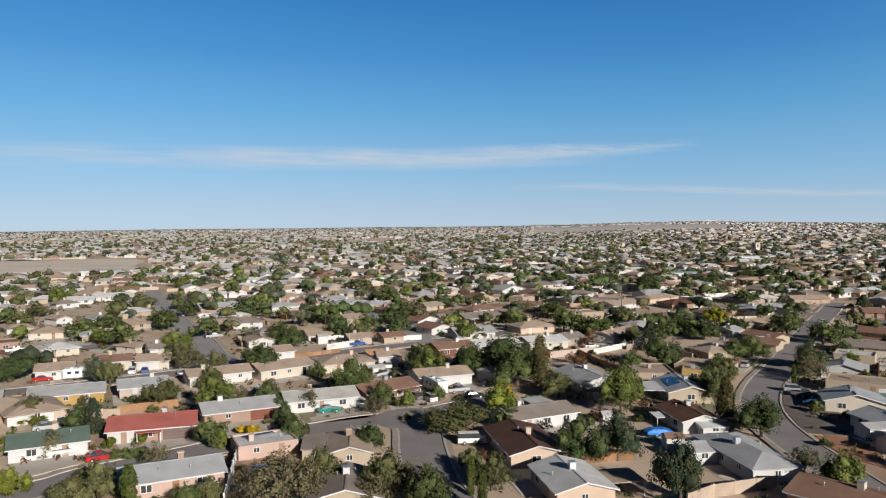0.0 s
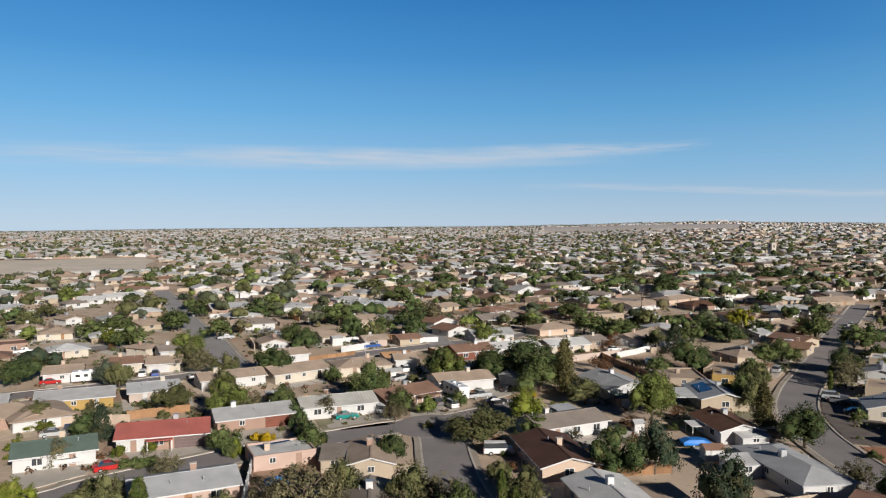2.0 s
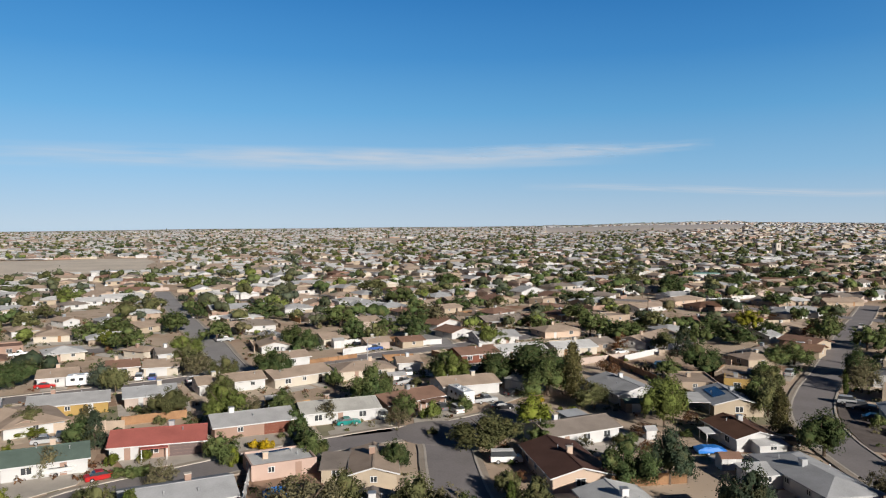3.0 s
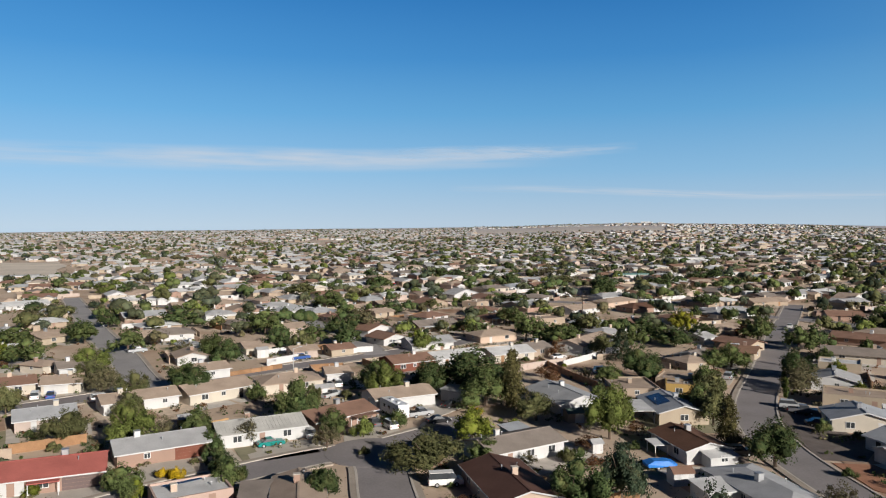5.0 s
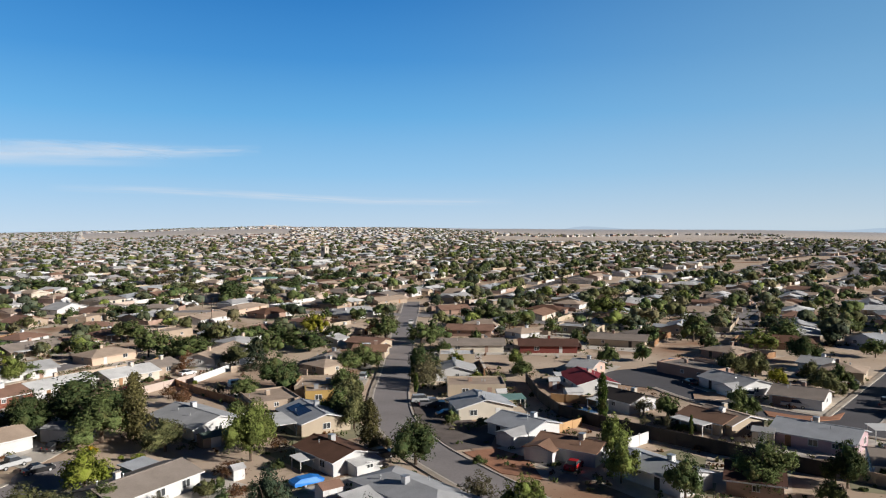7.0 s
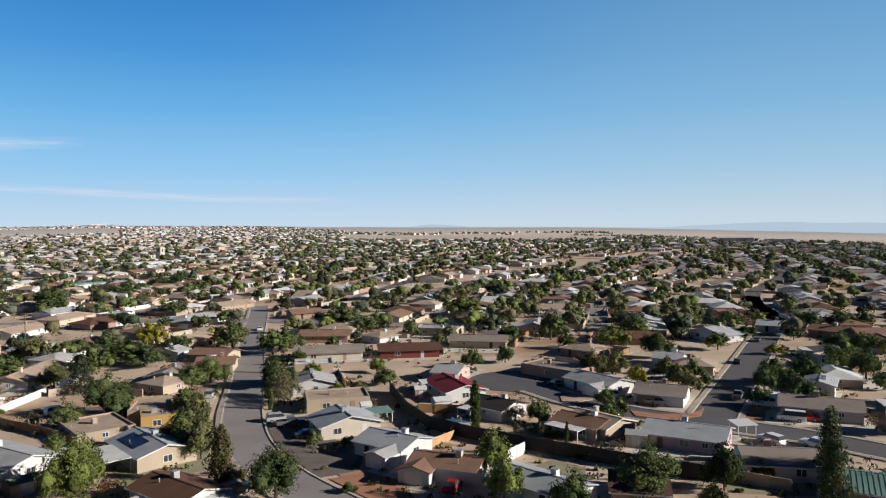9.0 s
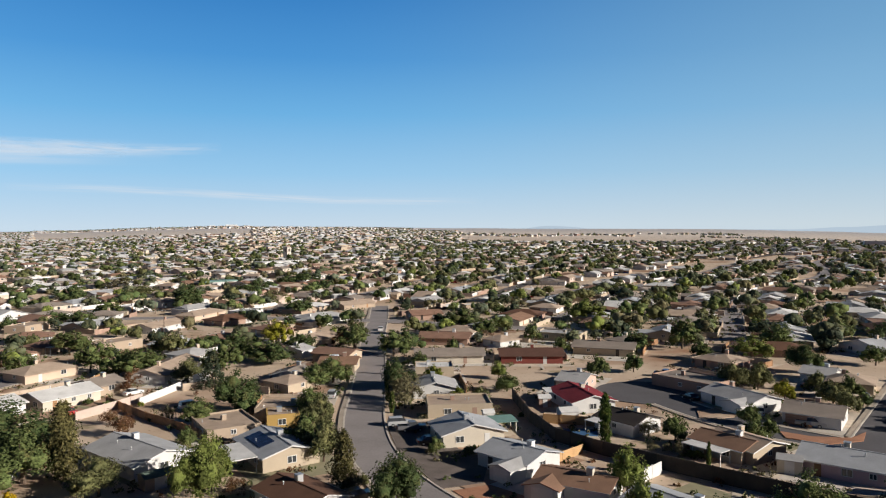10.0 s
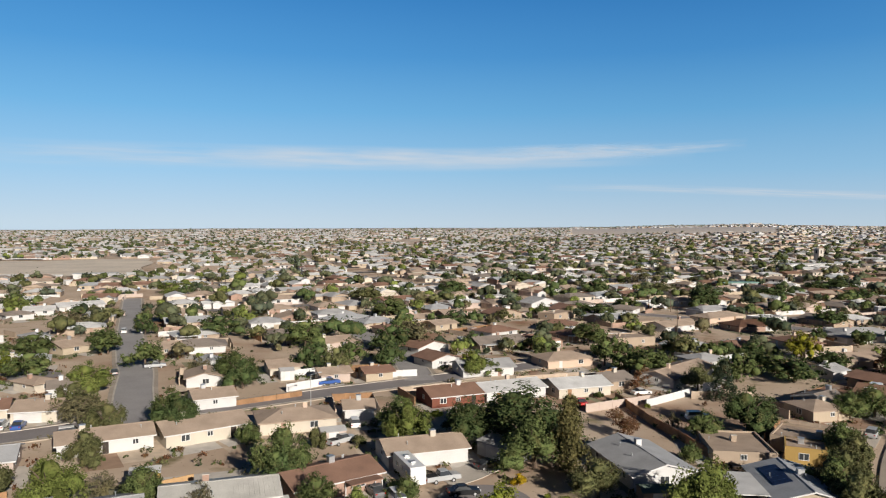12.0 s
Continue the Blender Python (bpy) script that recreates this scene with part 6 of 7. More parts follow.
base = tagged(new("covered_boat"), "low boat under a bright blue tarp on a drive", "boat")
bm = bmesh.new()
side_shape(bm, [(-2.2, 0.5), (2.2, 0.5), (2.3, 0.95), (1.0, 1.35), (-1.2, 1.4), (-2.3, 1.0)], 1.1, 0.25, 1.2)
part("tarp", bm, tarp, base, "bright blue plastic tarp")
bm = bmesh.new()
box(bm, -1.9, -0.5, 0.3, 1.9, 0.5, 0.52)
part("trailer_frame", bm, dark_metal, base)
for s in (-1, 1):
    wheel_at(base, -0.5, s * 0.75, 0.32)
base.matrix_world = pose(22.5, 131.3, 0.02, 0, 0, 12)

bm = bmesh.new()
box(bm, -4.2, -2.2, -0.2, 4.2, 2.2, 0.12)
pool = tagged(new("pool_cover"), "flat blue cover on a backyard pool", "pool")
part("cover", bm, material("pool_cover", (0.07, 0.17, 0.34), 0.5, 0.2, 0.5, 6.0, 0.1), pool)
bm = bmesh.new()
for x0, y0, x1, y1 in ((-5, -3, 5, -2.21), (-5, 2.21, 5, 3), (-5, -2.21, -4.21, 2.21), (4.21, -2.21, 5, 2.21)):
    box(bm, x0, y0, -0.2, x1, y1, 0.1)
part("coping", bm, concrete, pool)
pool.matrix_world = pose(81.8, 150.6, 0, 0, 0, -35)

def canopy(x, y, rot, w, d, h, mat, label):
    """An open shade roof on four posts, tilted a little to the front."""
    base = tagged(new("patio_cover"), label, "canopy", "patio covers")
    bm = bmesh.new()
    slab(bm, ((-0.2, -0.2, h), (w + 0.2, -0.2, h), (w + 0.2, d + 0.2, h + 0.25), (-0.2, d + 0.2, h + 0.25)), 0.1)
    bmesh.ops.recalc_face_normals(bm, faces=bm.faces)
    part("roof", bm, mat, base)
    for px in (0.1, w - 0.1):
        for py in (0.1, d - 0.1):
            bm = bmesh.new()
            box(bm, px - 0.06, py - 0.06, -0.2, px + 0.06, py + 0.06, h - 0.06)
            part("post", bm, white_paint, base)
    base.matrix_world = pose(x, y, land(x, y), 0, 0, rot)
    return base


canopy(68.4, 156.4, -15, 4.6, 3.6, 2.2, roof_mat["greenmetal"], "green metal shade roof behind a cream house")
canopy(113.6, 110.2, -28, 3.4, 3.0, 2.3, white_paint, "white shade roof before a low house")
canopy(90.6, 171.0, -20, 4.4, 3.0, 2.3, white_paint, "white shade roof beside a red-roofed house")
canopy(23.0, 137.0, 17, 2.3, 2.8, 1.8, white_paint, "white shade roof beside a brown-roofed house")

paddling = tagged(new("paddling_pool"), "round blue paddling pool under garden trees", "pool")
bm = bmesh.new()
rim = [[bm.verts.new((r * math.cos(6.2832 * j / 20), r * math.sin(6.2832 * j / 20), z)) for j in range(20)] for r, z in ((1.7, -0.05), (1.75, 0.6), (1.55, 0.6), (1.5, 0.42))]
for lower, upper in zip(rim, rim[1:]):
    for j in range(20):
        bm.faces.new((lower[j], lower[(j + 1) % 20], upper[(j + 1) % 20], upper[j]))
part("wall", bm, tarp, paddling)
bm = bmesh.new()
prism(bm, [(1.5 * math.cos(6.2832 * j / 20), 1.5 * math.sin(6.2832 * j / 20)) for j in range(20)], 0.3, 0.44)
part("water", bm, material("pool_water", (0.05, 0.22, 0.42), 0.1, 0.1, 0.5, 4.0, 0.1, spec=0.5), paddling)
paddling.matrix_world = pose(-38.6, 103.2, 0.06)

# ---- landmarks farther off ----
def tower(x, y, z, w, h):
    base = tagged(new("bell_tower"), "square pale concrete tower above distant houses", "tower")
    bm = bmesh.new()
    box(bm, -w / 2, -w / 2, -2, w / 2, w / 2, h)
    box(bm, -w / 2 - 0.25, -w / 2 - 0.25, h, w / 2 + 0.25, w / 2 + 0.25, h + 0.5)
    part("shaft", bm, concrete, base)
    for k in range(4):
        bm = bmesh.new()
        box(bm, -0.7, -w / 2 - 0.05, h - 4, 0.7, -w / 2 + 0.05, h - 1.2, 0, pose(0, 0, 0, 0, 0, 90 * k))
        part("louvre", bm, dark_wood, base, "dark louvred opening")
    base.matrix_world = pose(x, y, z, 0, 0, 30)


def long_building(x, y, rot, w, d, h, wall, roof, label):
    """A low public building: walls, flat roof with an edge, a band of windows."""
    z = land(x, y)
    base = tagged(new("building"), label, "building")
    bm = bmesh.new()
    box(bm, 0, 0, -3, w, d, h)
    part("wall", bm, wall_mat[wall], base)
    bm = bmesh.new()
    box(bm, -0.6, -0.6, h, w + 0.6, d + 0.6, h + 0.6)
    part("roof", bm, roof_mat[roof], base)
    n = int(w / 9)
    for k in range(n):
        bm = bmesh.new()
        box(bm, (k + 0.3) * w / n, -0.06, 1.0, (k + 0.75) * w / n, 0.04, min(h - 0.6, 2.6))
        part("window", bm, glass, base)
    base.matrix_world = pose(x, y, z, 0, 0, rot)


tower(196, 757, land(196, 757), 5.5, 13.5)
long_building(77, 507, 18, 21, 9, 3.4, "white", "greenmetal", "long low building with a pale green metal roof")
long_building(154, 683, 28, 42, 12, 3.6, "white", "lgrey", "long low white public building")
long_building(-620, 880, 30, 76, 14, 3.2, "tan", "white", "long low tan school building beside a bare field")
long_building(-330, 470, 32, 26, 12, 3.4, "white", "white", "long low white school building beside a bare field")
long_building(770, 4080, -8, 60, 20, 12, "white", "white", "white building on the bare ridge")
long_building(690, 4120, -8, 30, 20, 9, "white", "white", "white building on the bare ridge")
long_building(860, 4060, -8, 34, 20, 8, "white", "white", "white building on the bare ridge")
long_building(1230, 830, -50, 60, 25, 9, "white", "white", "large pale store building among trees")
long_building(1290, 770, -50, 45, 25, 8, "white", "white", "large pale store building among trees")


# ---- gravel beds ----
def bed(points, mat, label, top=0.098):
    bm = bmesh.new()
    prism(bm, points, -0.2, top)
    tagged(new("gravel_bed", mesh_of("gravel_bed", bm, mat)), label, "gravel", kind="structure")


def pad(points, label):
    bm = bmesh.new()
    prism(bm, points, -0.2, 0.104)
    tagged(new("driveway", mesh_of("driveway", bm, concrete)), label, "driveway", kind="structure")


pad([(-30, 150.6), (-26.5, 136.6), (-23.6, 137.4), (-20.7, 141), (-17.6, 145.4), (-23.4, 152.8)], "broad pale concrete drive before a brown-roofed house")
pad([(-81.5, 104.9), (-74.9, 94.9), (-71.8, 94.9), (-69.8, 98.9), (-67.9, 102.2), (-68.9, 105.6), (-73.1, 108.3)], "pale concrete and gravel drive before a green-roofed house")
pad([(-56.4, 127.6), (-51.9, 118.4), (-49.5, 120.8), (-46.4, 124.8), (-50.4, 130.2)], "pale concrete forecourt with yellow shrubs")
pad([(-41.6, 133.4), (-39.7, 129.9), (-33.6, 135.6), (-29.8, 141.4), (-34.0, 142.2), (-38.3, 138.0)], "pale concrete forecourt of a white house")
pad([(-68.9, 113.0), (-64.4, 108.6), (-59.2, 112.2), (-53.2, 117.0), (-59.3, 119.3)], "pale gravel forecourt of a red-roofed house")
pad([(-18.2, 161.2), (-14.6, 156.4), (-11.4, 161), (-8.8, 166.2), (-14.2, 166.8)], "pale concrete drive before a white house")
pad([(21.8, 130.2), (25.6, 124.1), (31.3, 125.6), (34.4, 132.4), (27.4, 132.2)], "pale concrete slab before a white house")
dark_gravel = material("dark_gravel", (0.15, 0.125, 0.112), 0.95, 0.3, 0.4, 8.0, 0.5)
red_gravel = material("red_gravel", (0.36, 0.18, 0.11), 0.95, 0.3, 0.4, 8.0, 0.5)
bed([(54.8, 172.5), (49.8, 155.5), (48.2, 137), (54.5, 136), (60.9, 144.8), (59.2, 152), (63.1, 169.2)][::-1], dark_gravel, "dark grey-brown gravel drive before two houses")
bed([(49.3, 135.5), (49.9, 124), (54, 119), (57.2, 128.4), (55.1, 135.0)][::-1], red_gravel, "reddish gravel bed at a street corner")
bed([(60, 203), (66, 214), (70, 211), (63, 200)][::-1], red_gravel, "reddish gravel bed before a house")
bed([(111.9, 150.3), (116.6, 150.2), (118.6, 147.3), (115.2, 143.7), (110.5, 144.6), (108.7, 146.7)][::-1], soil, "raised island of bare soil in the turning place", 0.27)
bed([(113.9, 133.3), (116.0, 128.3), (121.1, 124.6), (126.6, 125.5), (121.2, 122.5), (114.3, 124.1), (111.4, 130.0)][::-1], red_gravel, "strip of reddish soil along the kerb", 0.25)



# ---- the rest of the suburb: lots along streets on the same slanted grid ----
GRID = radians(33)
TILES = random.Random(11)


def warp(u, v):
    """From the plan of the grid to the ground, with the bends of the streets."""
    x, y = u * math.cos(GRID) - v * math.sin(GRID), u * math.sin(GRID) + v * math.cos(GRID)
    return x + 22 * math.sin(y * 0.006 + 1.0) + 9 * math.sin(y * 0.021), y + 22 * math.sin(x * 0.0065) + 8 * math.sin(x * 0.019 + 2)


WASH = [Vector(q) for q in ((235, 385), (270, 400), (350, 447), (440, 490), (530, 522), (640, 552), (760, 592), (880, 640))]


def near_wash(x, y):
    """A dry wash of bare sand that winds between the houses."""
    for a, b in zip(WASH, WASH[1:]):
        d = b - a
        k = max(0, min(1, (Vector((x, y)) - a).dot(d) / d.length_squared))
        if (Vector((x, y)) - a - d * k).length < 17:
            return True
    return False


def bare(x, y):
    """Open land without houses: the rise ahead, the school field, the plain beyond the last streets."""
    r, az = math.hypot(x, y), math.degrees(math.atan2(x, y))
    ragged = 260 * noise.noise((x * 0.003, y * 0.003, 7.0))
    if near_wash(x, y):
        return True
    if az > 49:
        return r > 1950 - 24 * (az - 50) + ragged
    if az > 28:
        return r > 1520 + 0.6 * ragged and not (1900 < r < 2500 and noise.noise((x * 0.006, y * 0.006, 1.0)) > 0.25)
    if -2 < az < 12.5:
        return 2050 < r < 3500
    if 12.5 <= az <= 28:
        return r > 3900 - 90 * max(0, az - 20) or (3000 < r < 3300)
    if -42 < az < -30.5 and 585 < r < 865:
        return True
    return r > 3700 or noise.noise((x * 0.004, y * 0.004, 3.0)) > 0.36


def tree_count(r, az):
    """How many trees a lot has: greener yards to the east, fewer on the open western slopes."""
    if az > 25 and r < 700:
        return TILES.randint(4, 7) if az < 48 else TILES.randint(3, 5)
    if az > 22:
        return TILES.randint(3, 5) if r < 1300 else TILES.randint(2, 4)
    if r < 480:
        return TILES.randint(2, 5) if az > -10 else TILES.randint(2, 4)
    if r < 900:
        return TILES.randint(2, 4) if az > -6 else TILES.randint(1, 3)
    return TILES.randint(1, 3) if r < 1500 else TILES.randint(0, 2)


centres = [(h[0] + math.cos(radians(h[2])) * h[3] / 2 - math.sin(radians(h[2])) * h[4] / 2, h[1] + math.sin(radians(h[2])) * h[3] / 2 + math.cos(radians(h[2])) * h[4] / 2) for h in HOUSES]
lots_near, lots_far, far_trees, near_trees = [], [], [], []
for row in range(-34, 69):
    v_street = row * 66.0
    for side in (-1, 1):
        for col in range(-205, 205):
            if col % 12 == 0:
                continue
            u, v = col * 17.0 + TILES.uniform(-4, 4), v_street + side * TILES.uniform(12, 21)
            x, y = warp(u, v)
            r, az = math.hypot(x, y), math.degrees(math.atan2(x, y))
            if not -58 < az < 84 or y < 60 or r > 4300 or r < 150 or bare(x, y) or TILES.random() < 0.06:
                continue
            x2, y2 = warp(u + 2, v)
            rot = math.degrees(math.atan2(y2 - y, x2 - x)) + (180 if side > 0 else 0) + TILES.uniform(-4, 4)
            if TILES.random() < 0.2:
                rot += 90
            if r < 430:
                if az < -52 or az > 76 or (r < 262 and -33 < az < 52):
                    continue
                if not any((x - h[0]) ** 2 + (y - h[1]) ** 2 < 14.5 ** 2 for h in centres) and not on_street(x, y, "", 7):
                    lots_near.append((r, x, y, rot))
            elif r < 1500 or TILES.random() < 0.8:
                lots_far.append((x, y, rot))
            for k in range(tree_count(r, az)):
                px, py = warp(u + TILES.uniform(-9, 9), v + TILES.choice((side * TILES.uniform(7, 21), side * TILES.uniform(-9, -6), -TILES.uniform(6, 9))))
                if r < 430:
                    if not taken(px, py, 2) and not on_street(px, py, "", 1.5) and not any((px - t[0]) ** 2 + (py - t[1]) ** 2 < 30 for t in TREES):
                        near_trees.append((px, py))
                else:
                    far_trees.append((px, py))

ROOF_PICK = ["tan", "tan", "taupe", "white", "rust", "rustbrown", "lgrey", "grey", "white", "brown", "greyblue", "rust"]
WALL_PICK = ["white", "cream", "tan", "pinkpale", "adobe", "brick", "tan", "adobe", "brick", "brick", "adobe", "tan"]
PATTERNS = []
n_digit = len(HOUSES)
lots_near.sort()
OWN = 252 - n_digit
lots_far += [q[1:] for q in lots_near[OWN:]]
for k, (_, x, y, rot) in enumerate(lots_near[:OWN]):
    if k < 24:
        w, d = TILES.uniform(12, 16.5), TILES.uniform(8.5, 11)
        PATTERNS.append((house(x, y, rot, w, d, "hhgehhfghh"[k % 10], ROOF_PICK[k % 12], WALL_PICK[(k * 5) % 12], "LR--"[k % 4], eave=2.15, seed=300 + k, detail=False, wing=(None, (w - 6.0, -3.4, 5.2, 3.5, "gable", 2.05, ROOF_PICK[k % 12]), (0.6, -2.6, 6.0, 2.4, "porch", 2.1, "white"))[k % 3] if "hhgehhfghh"[k % 10] in "gh" else None), w, d))
    else:
        pale = math.atan2(x, y) < -0.16
        ob, w, d = PATTERNS[TILES.choice([q for q in range(24) if not pale or ROOF_PICK[q % 12] in ("tan", "lgrey", "grey", "white")])]
        c, s = math.cos(radians(rot)), math.sin(radians(rot))
        copy_thing(ob, pose(x - c * w / 2 + s * d / 2, y - s * w / 2 - c * d / 2, land(x, y), 0, 0, rot))
        HOUSES.append((x - c * w / 2 + s * d / 2, y - s * w / 2 - c * d / 2, rot, w, d))
# among these are greens with the haze of distance put into the colour
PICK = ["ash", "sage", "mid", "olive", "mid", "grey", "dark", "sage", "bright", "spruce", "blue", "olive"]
near_trees.sort(key=lambda q: math.hypot(*q))
room = 298 - len(TREES)
for k, (x, y) in enumerate(near_trees):
    if taken(x, y, 1.2):
        continue
    if room <= 0:
        far_trees.append((x, y))
    else:
        room -= 1
        h = TILES.uniform(2.8, 7.5)
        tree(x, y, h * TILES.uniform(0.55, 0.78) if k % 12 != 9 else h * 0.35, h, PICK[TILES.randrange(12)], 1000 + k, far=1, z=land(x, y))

# yards of differing gravel, soil and concrete round the houses
yard_mat = island_material("yards", [(0.57, 0.49, 0.40), (0.46, 0.35, 0.265), (0.55, 0.50, 0.445), (0.60, 0.49, 0.38), (0.36, 0.245, 0.175), (0.58, 0.54, 0.49), (0.51, 0.41, 0.315), (0.28, 0.26, 0.17)], 0.95, 0.14)
yv, yf = [], []
for k, (hx, hy, rot, w, d) in enumerate(HOUSES):
    c, s = math.cos(radians(rot)), math.sin(radians(rot))
    for j, (u0, v0, u1, v1) in enumerate(((-TILES.uniform(1, 4), -TILES.uniform(4, 7), w + TILES.uniform(1, 4), d * 0.5), (-TILES.uniform(1, 4), d * 0.5, w + TILES.uniform(1, 4), d + TILES.uniform(5, 11)), (TILES.uniform(0, w - 5), -8, TILES.uniform(0, 1) + w * 0.6, -0.5))):
        if TILES.random() < 0.85:
            b, z = len(yv), 0.012 + 0.0035 * ((k * 3 + j) % 23)
            yv += [(hx + u * c - v * s, hy + u * s + v * c, land(hx, hy) + z) for u, v in ((u0, v0), (u1, v0 + TILES.uniform(-1, 1)), (u1 + TILES.uniform(-1, 1), v1), (u0, v1))]
            yf.append((b, b + 1, b + 2, b + 3))
tagged(new("yard_ground", from_arrays("yard_ground", yv, yf, [yard_mat])), "yards of gravel, bare soil and old concrete", "ground", kind="stuff")

# walls round the back yards, and shrubs in them
wall_count = 0
for hx, hy, rot, w, d in HOUSES[:n_digit]:
    if TILES.random() < 0.75 and 185 < math.hypot(hx, hy) < 330 and wall_count < 55:
        c, s = math.cos(radians(rot)), math.sin(radians(rot))
        back, side = d + TILES.uniform(5, 9), TILES.uniform(1.5, 3)
        loop = [(hx + u * c - v * s, hy + u * s + v * c) for u, v in ((-side, d * 0.4), (-side, back), (w + side, back), (w + side, d * 0.4))]
        free = []
        for a, b in zip(loop, loop[1:]):
            ok = all(not taken(a[0] + (b[0] - a[0]) * q / 8, a[1] + (b[1] - a[1]) * q / 8, 0.6) and not on_street(a[0] + (b[0] - a[0]) * q / 8, a[1] + (b[1] - a[1]) * q / 8, "", 2) for q in range(9))
            free.append(ok)
        for k in range(3):
            if free[k]:
                wall_count += 1
                if TILES.random() < 0.65:
                    fence([loop[k], loop[k + 1]], TILES.uniform(1.5, 1.8))
                else:
                    fence([loop[k], loop[k + 1]], TILES.uniform(1.5, 1.8), wood_fence, "fence", "brown board fence round a back yard")
# cars on the drives of the farther houses
parked = [o for o in bpy.data.objects if o.get("group") == "parked cars"]
for hx, hy, rot, w, d in HOUSES:
    r = math.hypot(hx, hy)
    if 190 < r < 420 and TILES.random() < 0.12:
        c, s = math.cos(radians(rot)), math.sin(radians(rot))
        u, v = TILES.choice((1.5, w - 1.5)), -TILES.uniform(3.5, 6)
        x, y = hx + u * c - v * s, hy + u * s + v * c
        if not taken(x, y, 2.3) and not on_street(x, y, "", 0):
            copy_thing(TILES.choice(parked), pose(x, y, land(x, y) + 0.1, 0, 0, rot + 90 + TILES.uniform(-6, 6)))
shrubs = 0
while shrubs < 200:
    r, az = 85 + 235 * TILES.random() ** 0.8, radians(TILES.uniform(-45, 68))
    x, y = r * math.sin(az) + 2, r * math.cos(az) + 10
    if not taken(x, y, 0.9) and not on_street(x, y, "", 1.8):
        shrubs += 1
        h = TILES.uniform(0.6, 2.2)
        tree(x, y, h * TILES.uniform(0.5, 0.8), h, TILES.choice(("olive", "mid", "grey", "olive", "dark", "rusty", "lime")), 5000 + shrubs, far=1, what="shrub")

# low scrub and weeds about the yards, too many to count
rs = np.random.RandomState(8)
for leaf in ("olive", "mid", "grey", "dark", "rusty"):
    clumps = []
    for k in range(1500):
        h0 = HOUSES[rs.randint(len(HOUSES))]
        c, s_ = math.cos(radians(h0[2])), math.sin(radians(h0[2]))
        u, v = (rs.uniform(-4, h0[3] + 4), rs.choice((-1, 1)) * rs.uniform(1, 9)) if rs.rand() < 0.6 else (rs.choice((-1, 1)) * rs.uniform(1, 5), rs.uniform(-6, h0[4] + 8))
        u, v = (u, v if v < 0 else v + h0[4]) if abs(u) <= h0[3] else (u, v)
        x, y = h0[0] + u * c - v * s_, h0[1] + u * s_ + v * c
        if taken(x, y, 0.4) or on_street(x, y, "", 1.6):
            continue
        q = rs.uniform(0.25, 0.9)
        for j in range(4):
            clumps.append((x + rs.uniform(-q, q), y + rs.uniform(-q, q), q * rs.uniform(0.3, 0.9), q * 0.6, x, y, 0.0))
    v, f = leaf_cloud(rs, clumps, 1.0, 0.23, 6)
    v[:, 2] = np.maximum(v[:, 2], 0.0)
    tagged(new("scrub", from_arrays("scrub", v.tolist(), f.tolist(), [leaf_mat[leaf]])), "low dry scrub and weeds scattered about the yards", "scrub", kind="stuff")

# walls between the yards and parked cars of the farther streets, joined
wall_tone = island_material("far_yard_walls", [WALLS[k] for k in ("tan", "tan", "adobe", "white", "brick", "pinkpale")])
paint_tone = island_material("far_car_paint", [(0.7, 0.7, 0.7), (0.03, 0.03, 0.035), (0.3, 0.3, 0.31), (0.7, 0.7, 0.7), (0.25, 0.03, 0.03), (0.05, 0.09, 0.2)])
fv, ff, cv, cf = [], [], [], []


def crate(v, f, x, y, z, rot, x0, y0, z0, x1, y1, z1, tuck=0.0):
    c, s = math.cos(radians(rot)), math.sin(radians(rot))
    b = len(v)
    for zz, t in ((z0, 0.0), (z1, tuck)):
        v += [(x + u * c - w * s, y + u * s + w * c, z + zz) for u, w in ((x0 + t, y0 + t * 0.4), (x1 - t, y0 + t * 0.4), (x1 - t, y1 - t * 0.4), (x0 + t, y1 - t * 0.4))]
    f += [(b, b + 1, b + 5, b + 4), (b + 1, b + 2, b + 6, b + 5), (b + 2, b + 3, b + 7, b + 6), (b + 3, b, b + 4, b + 7), (b + 4, b + 5, b + 6, b + 7)]


mid_lots = [(h[0] + math.cos(radians(h[2])) * h[3] / 2 - math.sin(radians(h[2])) * h[4] / 2, h[1] + math.sin(radians(h[2])) * h[3] / 2 + math.cos(radians(h[2])) * h[4] / 2, h[2]) for h in HOUSES]
for x, y, rot in mid_lots + lots_far:
    r = math.hypot(x, y)
    if not 270 < r < 1100:
        continue
    z = land(x, y)
    if TILES.random() < 0.6:
        crate(fv, ff, x, y, z, rot, -9, 11.5, -0.3, 9, 11.7, 1.7)
    if TILES.random() < 0.6:
        crate(fv, ff, x, y, z, rot, 9.0, 2.0, -0.3, 9.2, 11.4, 1.7)
    if TILES.random() < 0.5:
        sx, sy = TILES.uniform(-8, 8), TILES.uniform(7.5, 10)
        crate(fv, ff, x, y, z, rot, sx, sy, -0.3, sx + TILES.uniform(2, 3.5), sy + 2.2, 2.1)
    if r > 400 and TILES.random() < 0.6:
        sx = TILES.uniform(-8, 6)
        crate(cv, cf, x, y, z, rot, sx, -9.4, 0.25, sx + 1.75, -5.1, 0.9, 0.1)
        crate(cv, cf, x, y, z, rot, sx + 0.1, -8.6, 0.9, sx + 1.65, -6.0, 1.45, 0.35)
tagged(new("far_yard_walls", from_arrays("far_yard_walls", fv, ff, [wall_tone])), "block walls and sheds between distant yards", "walls", kind="stuff")
tagged(new("far_cars", from_arrays("far_cars", cv, cf, [paint_tone])), "parked cars along distant streets", "cars", kind="stuff")

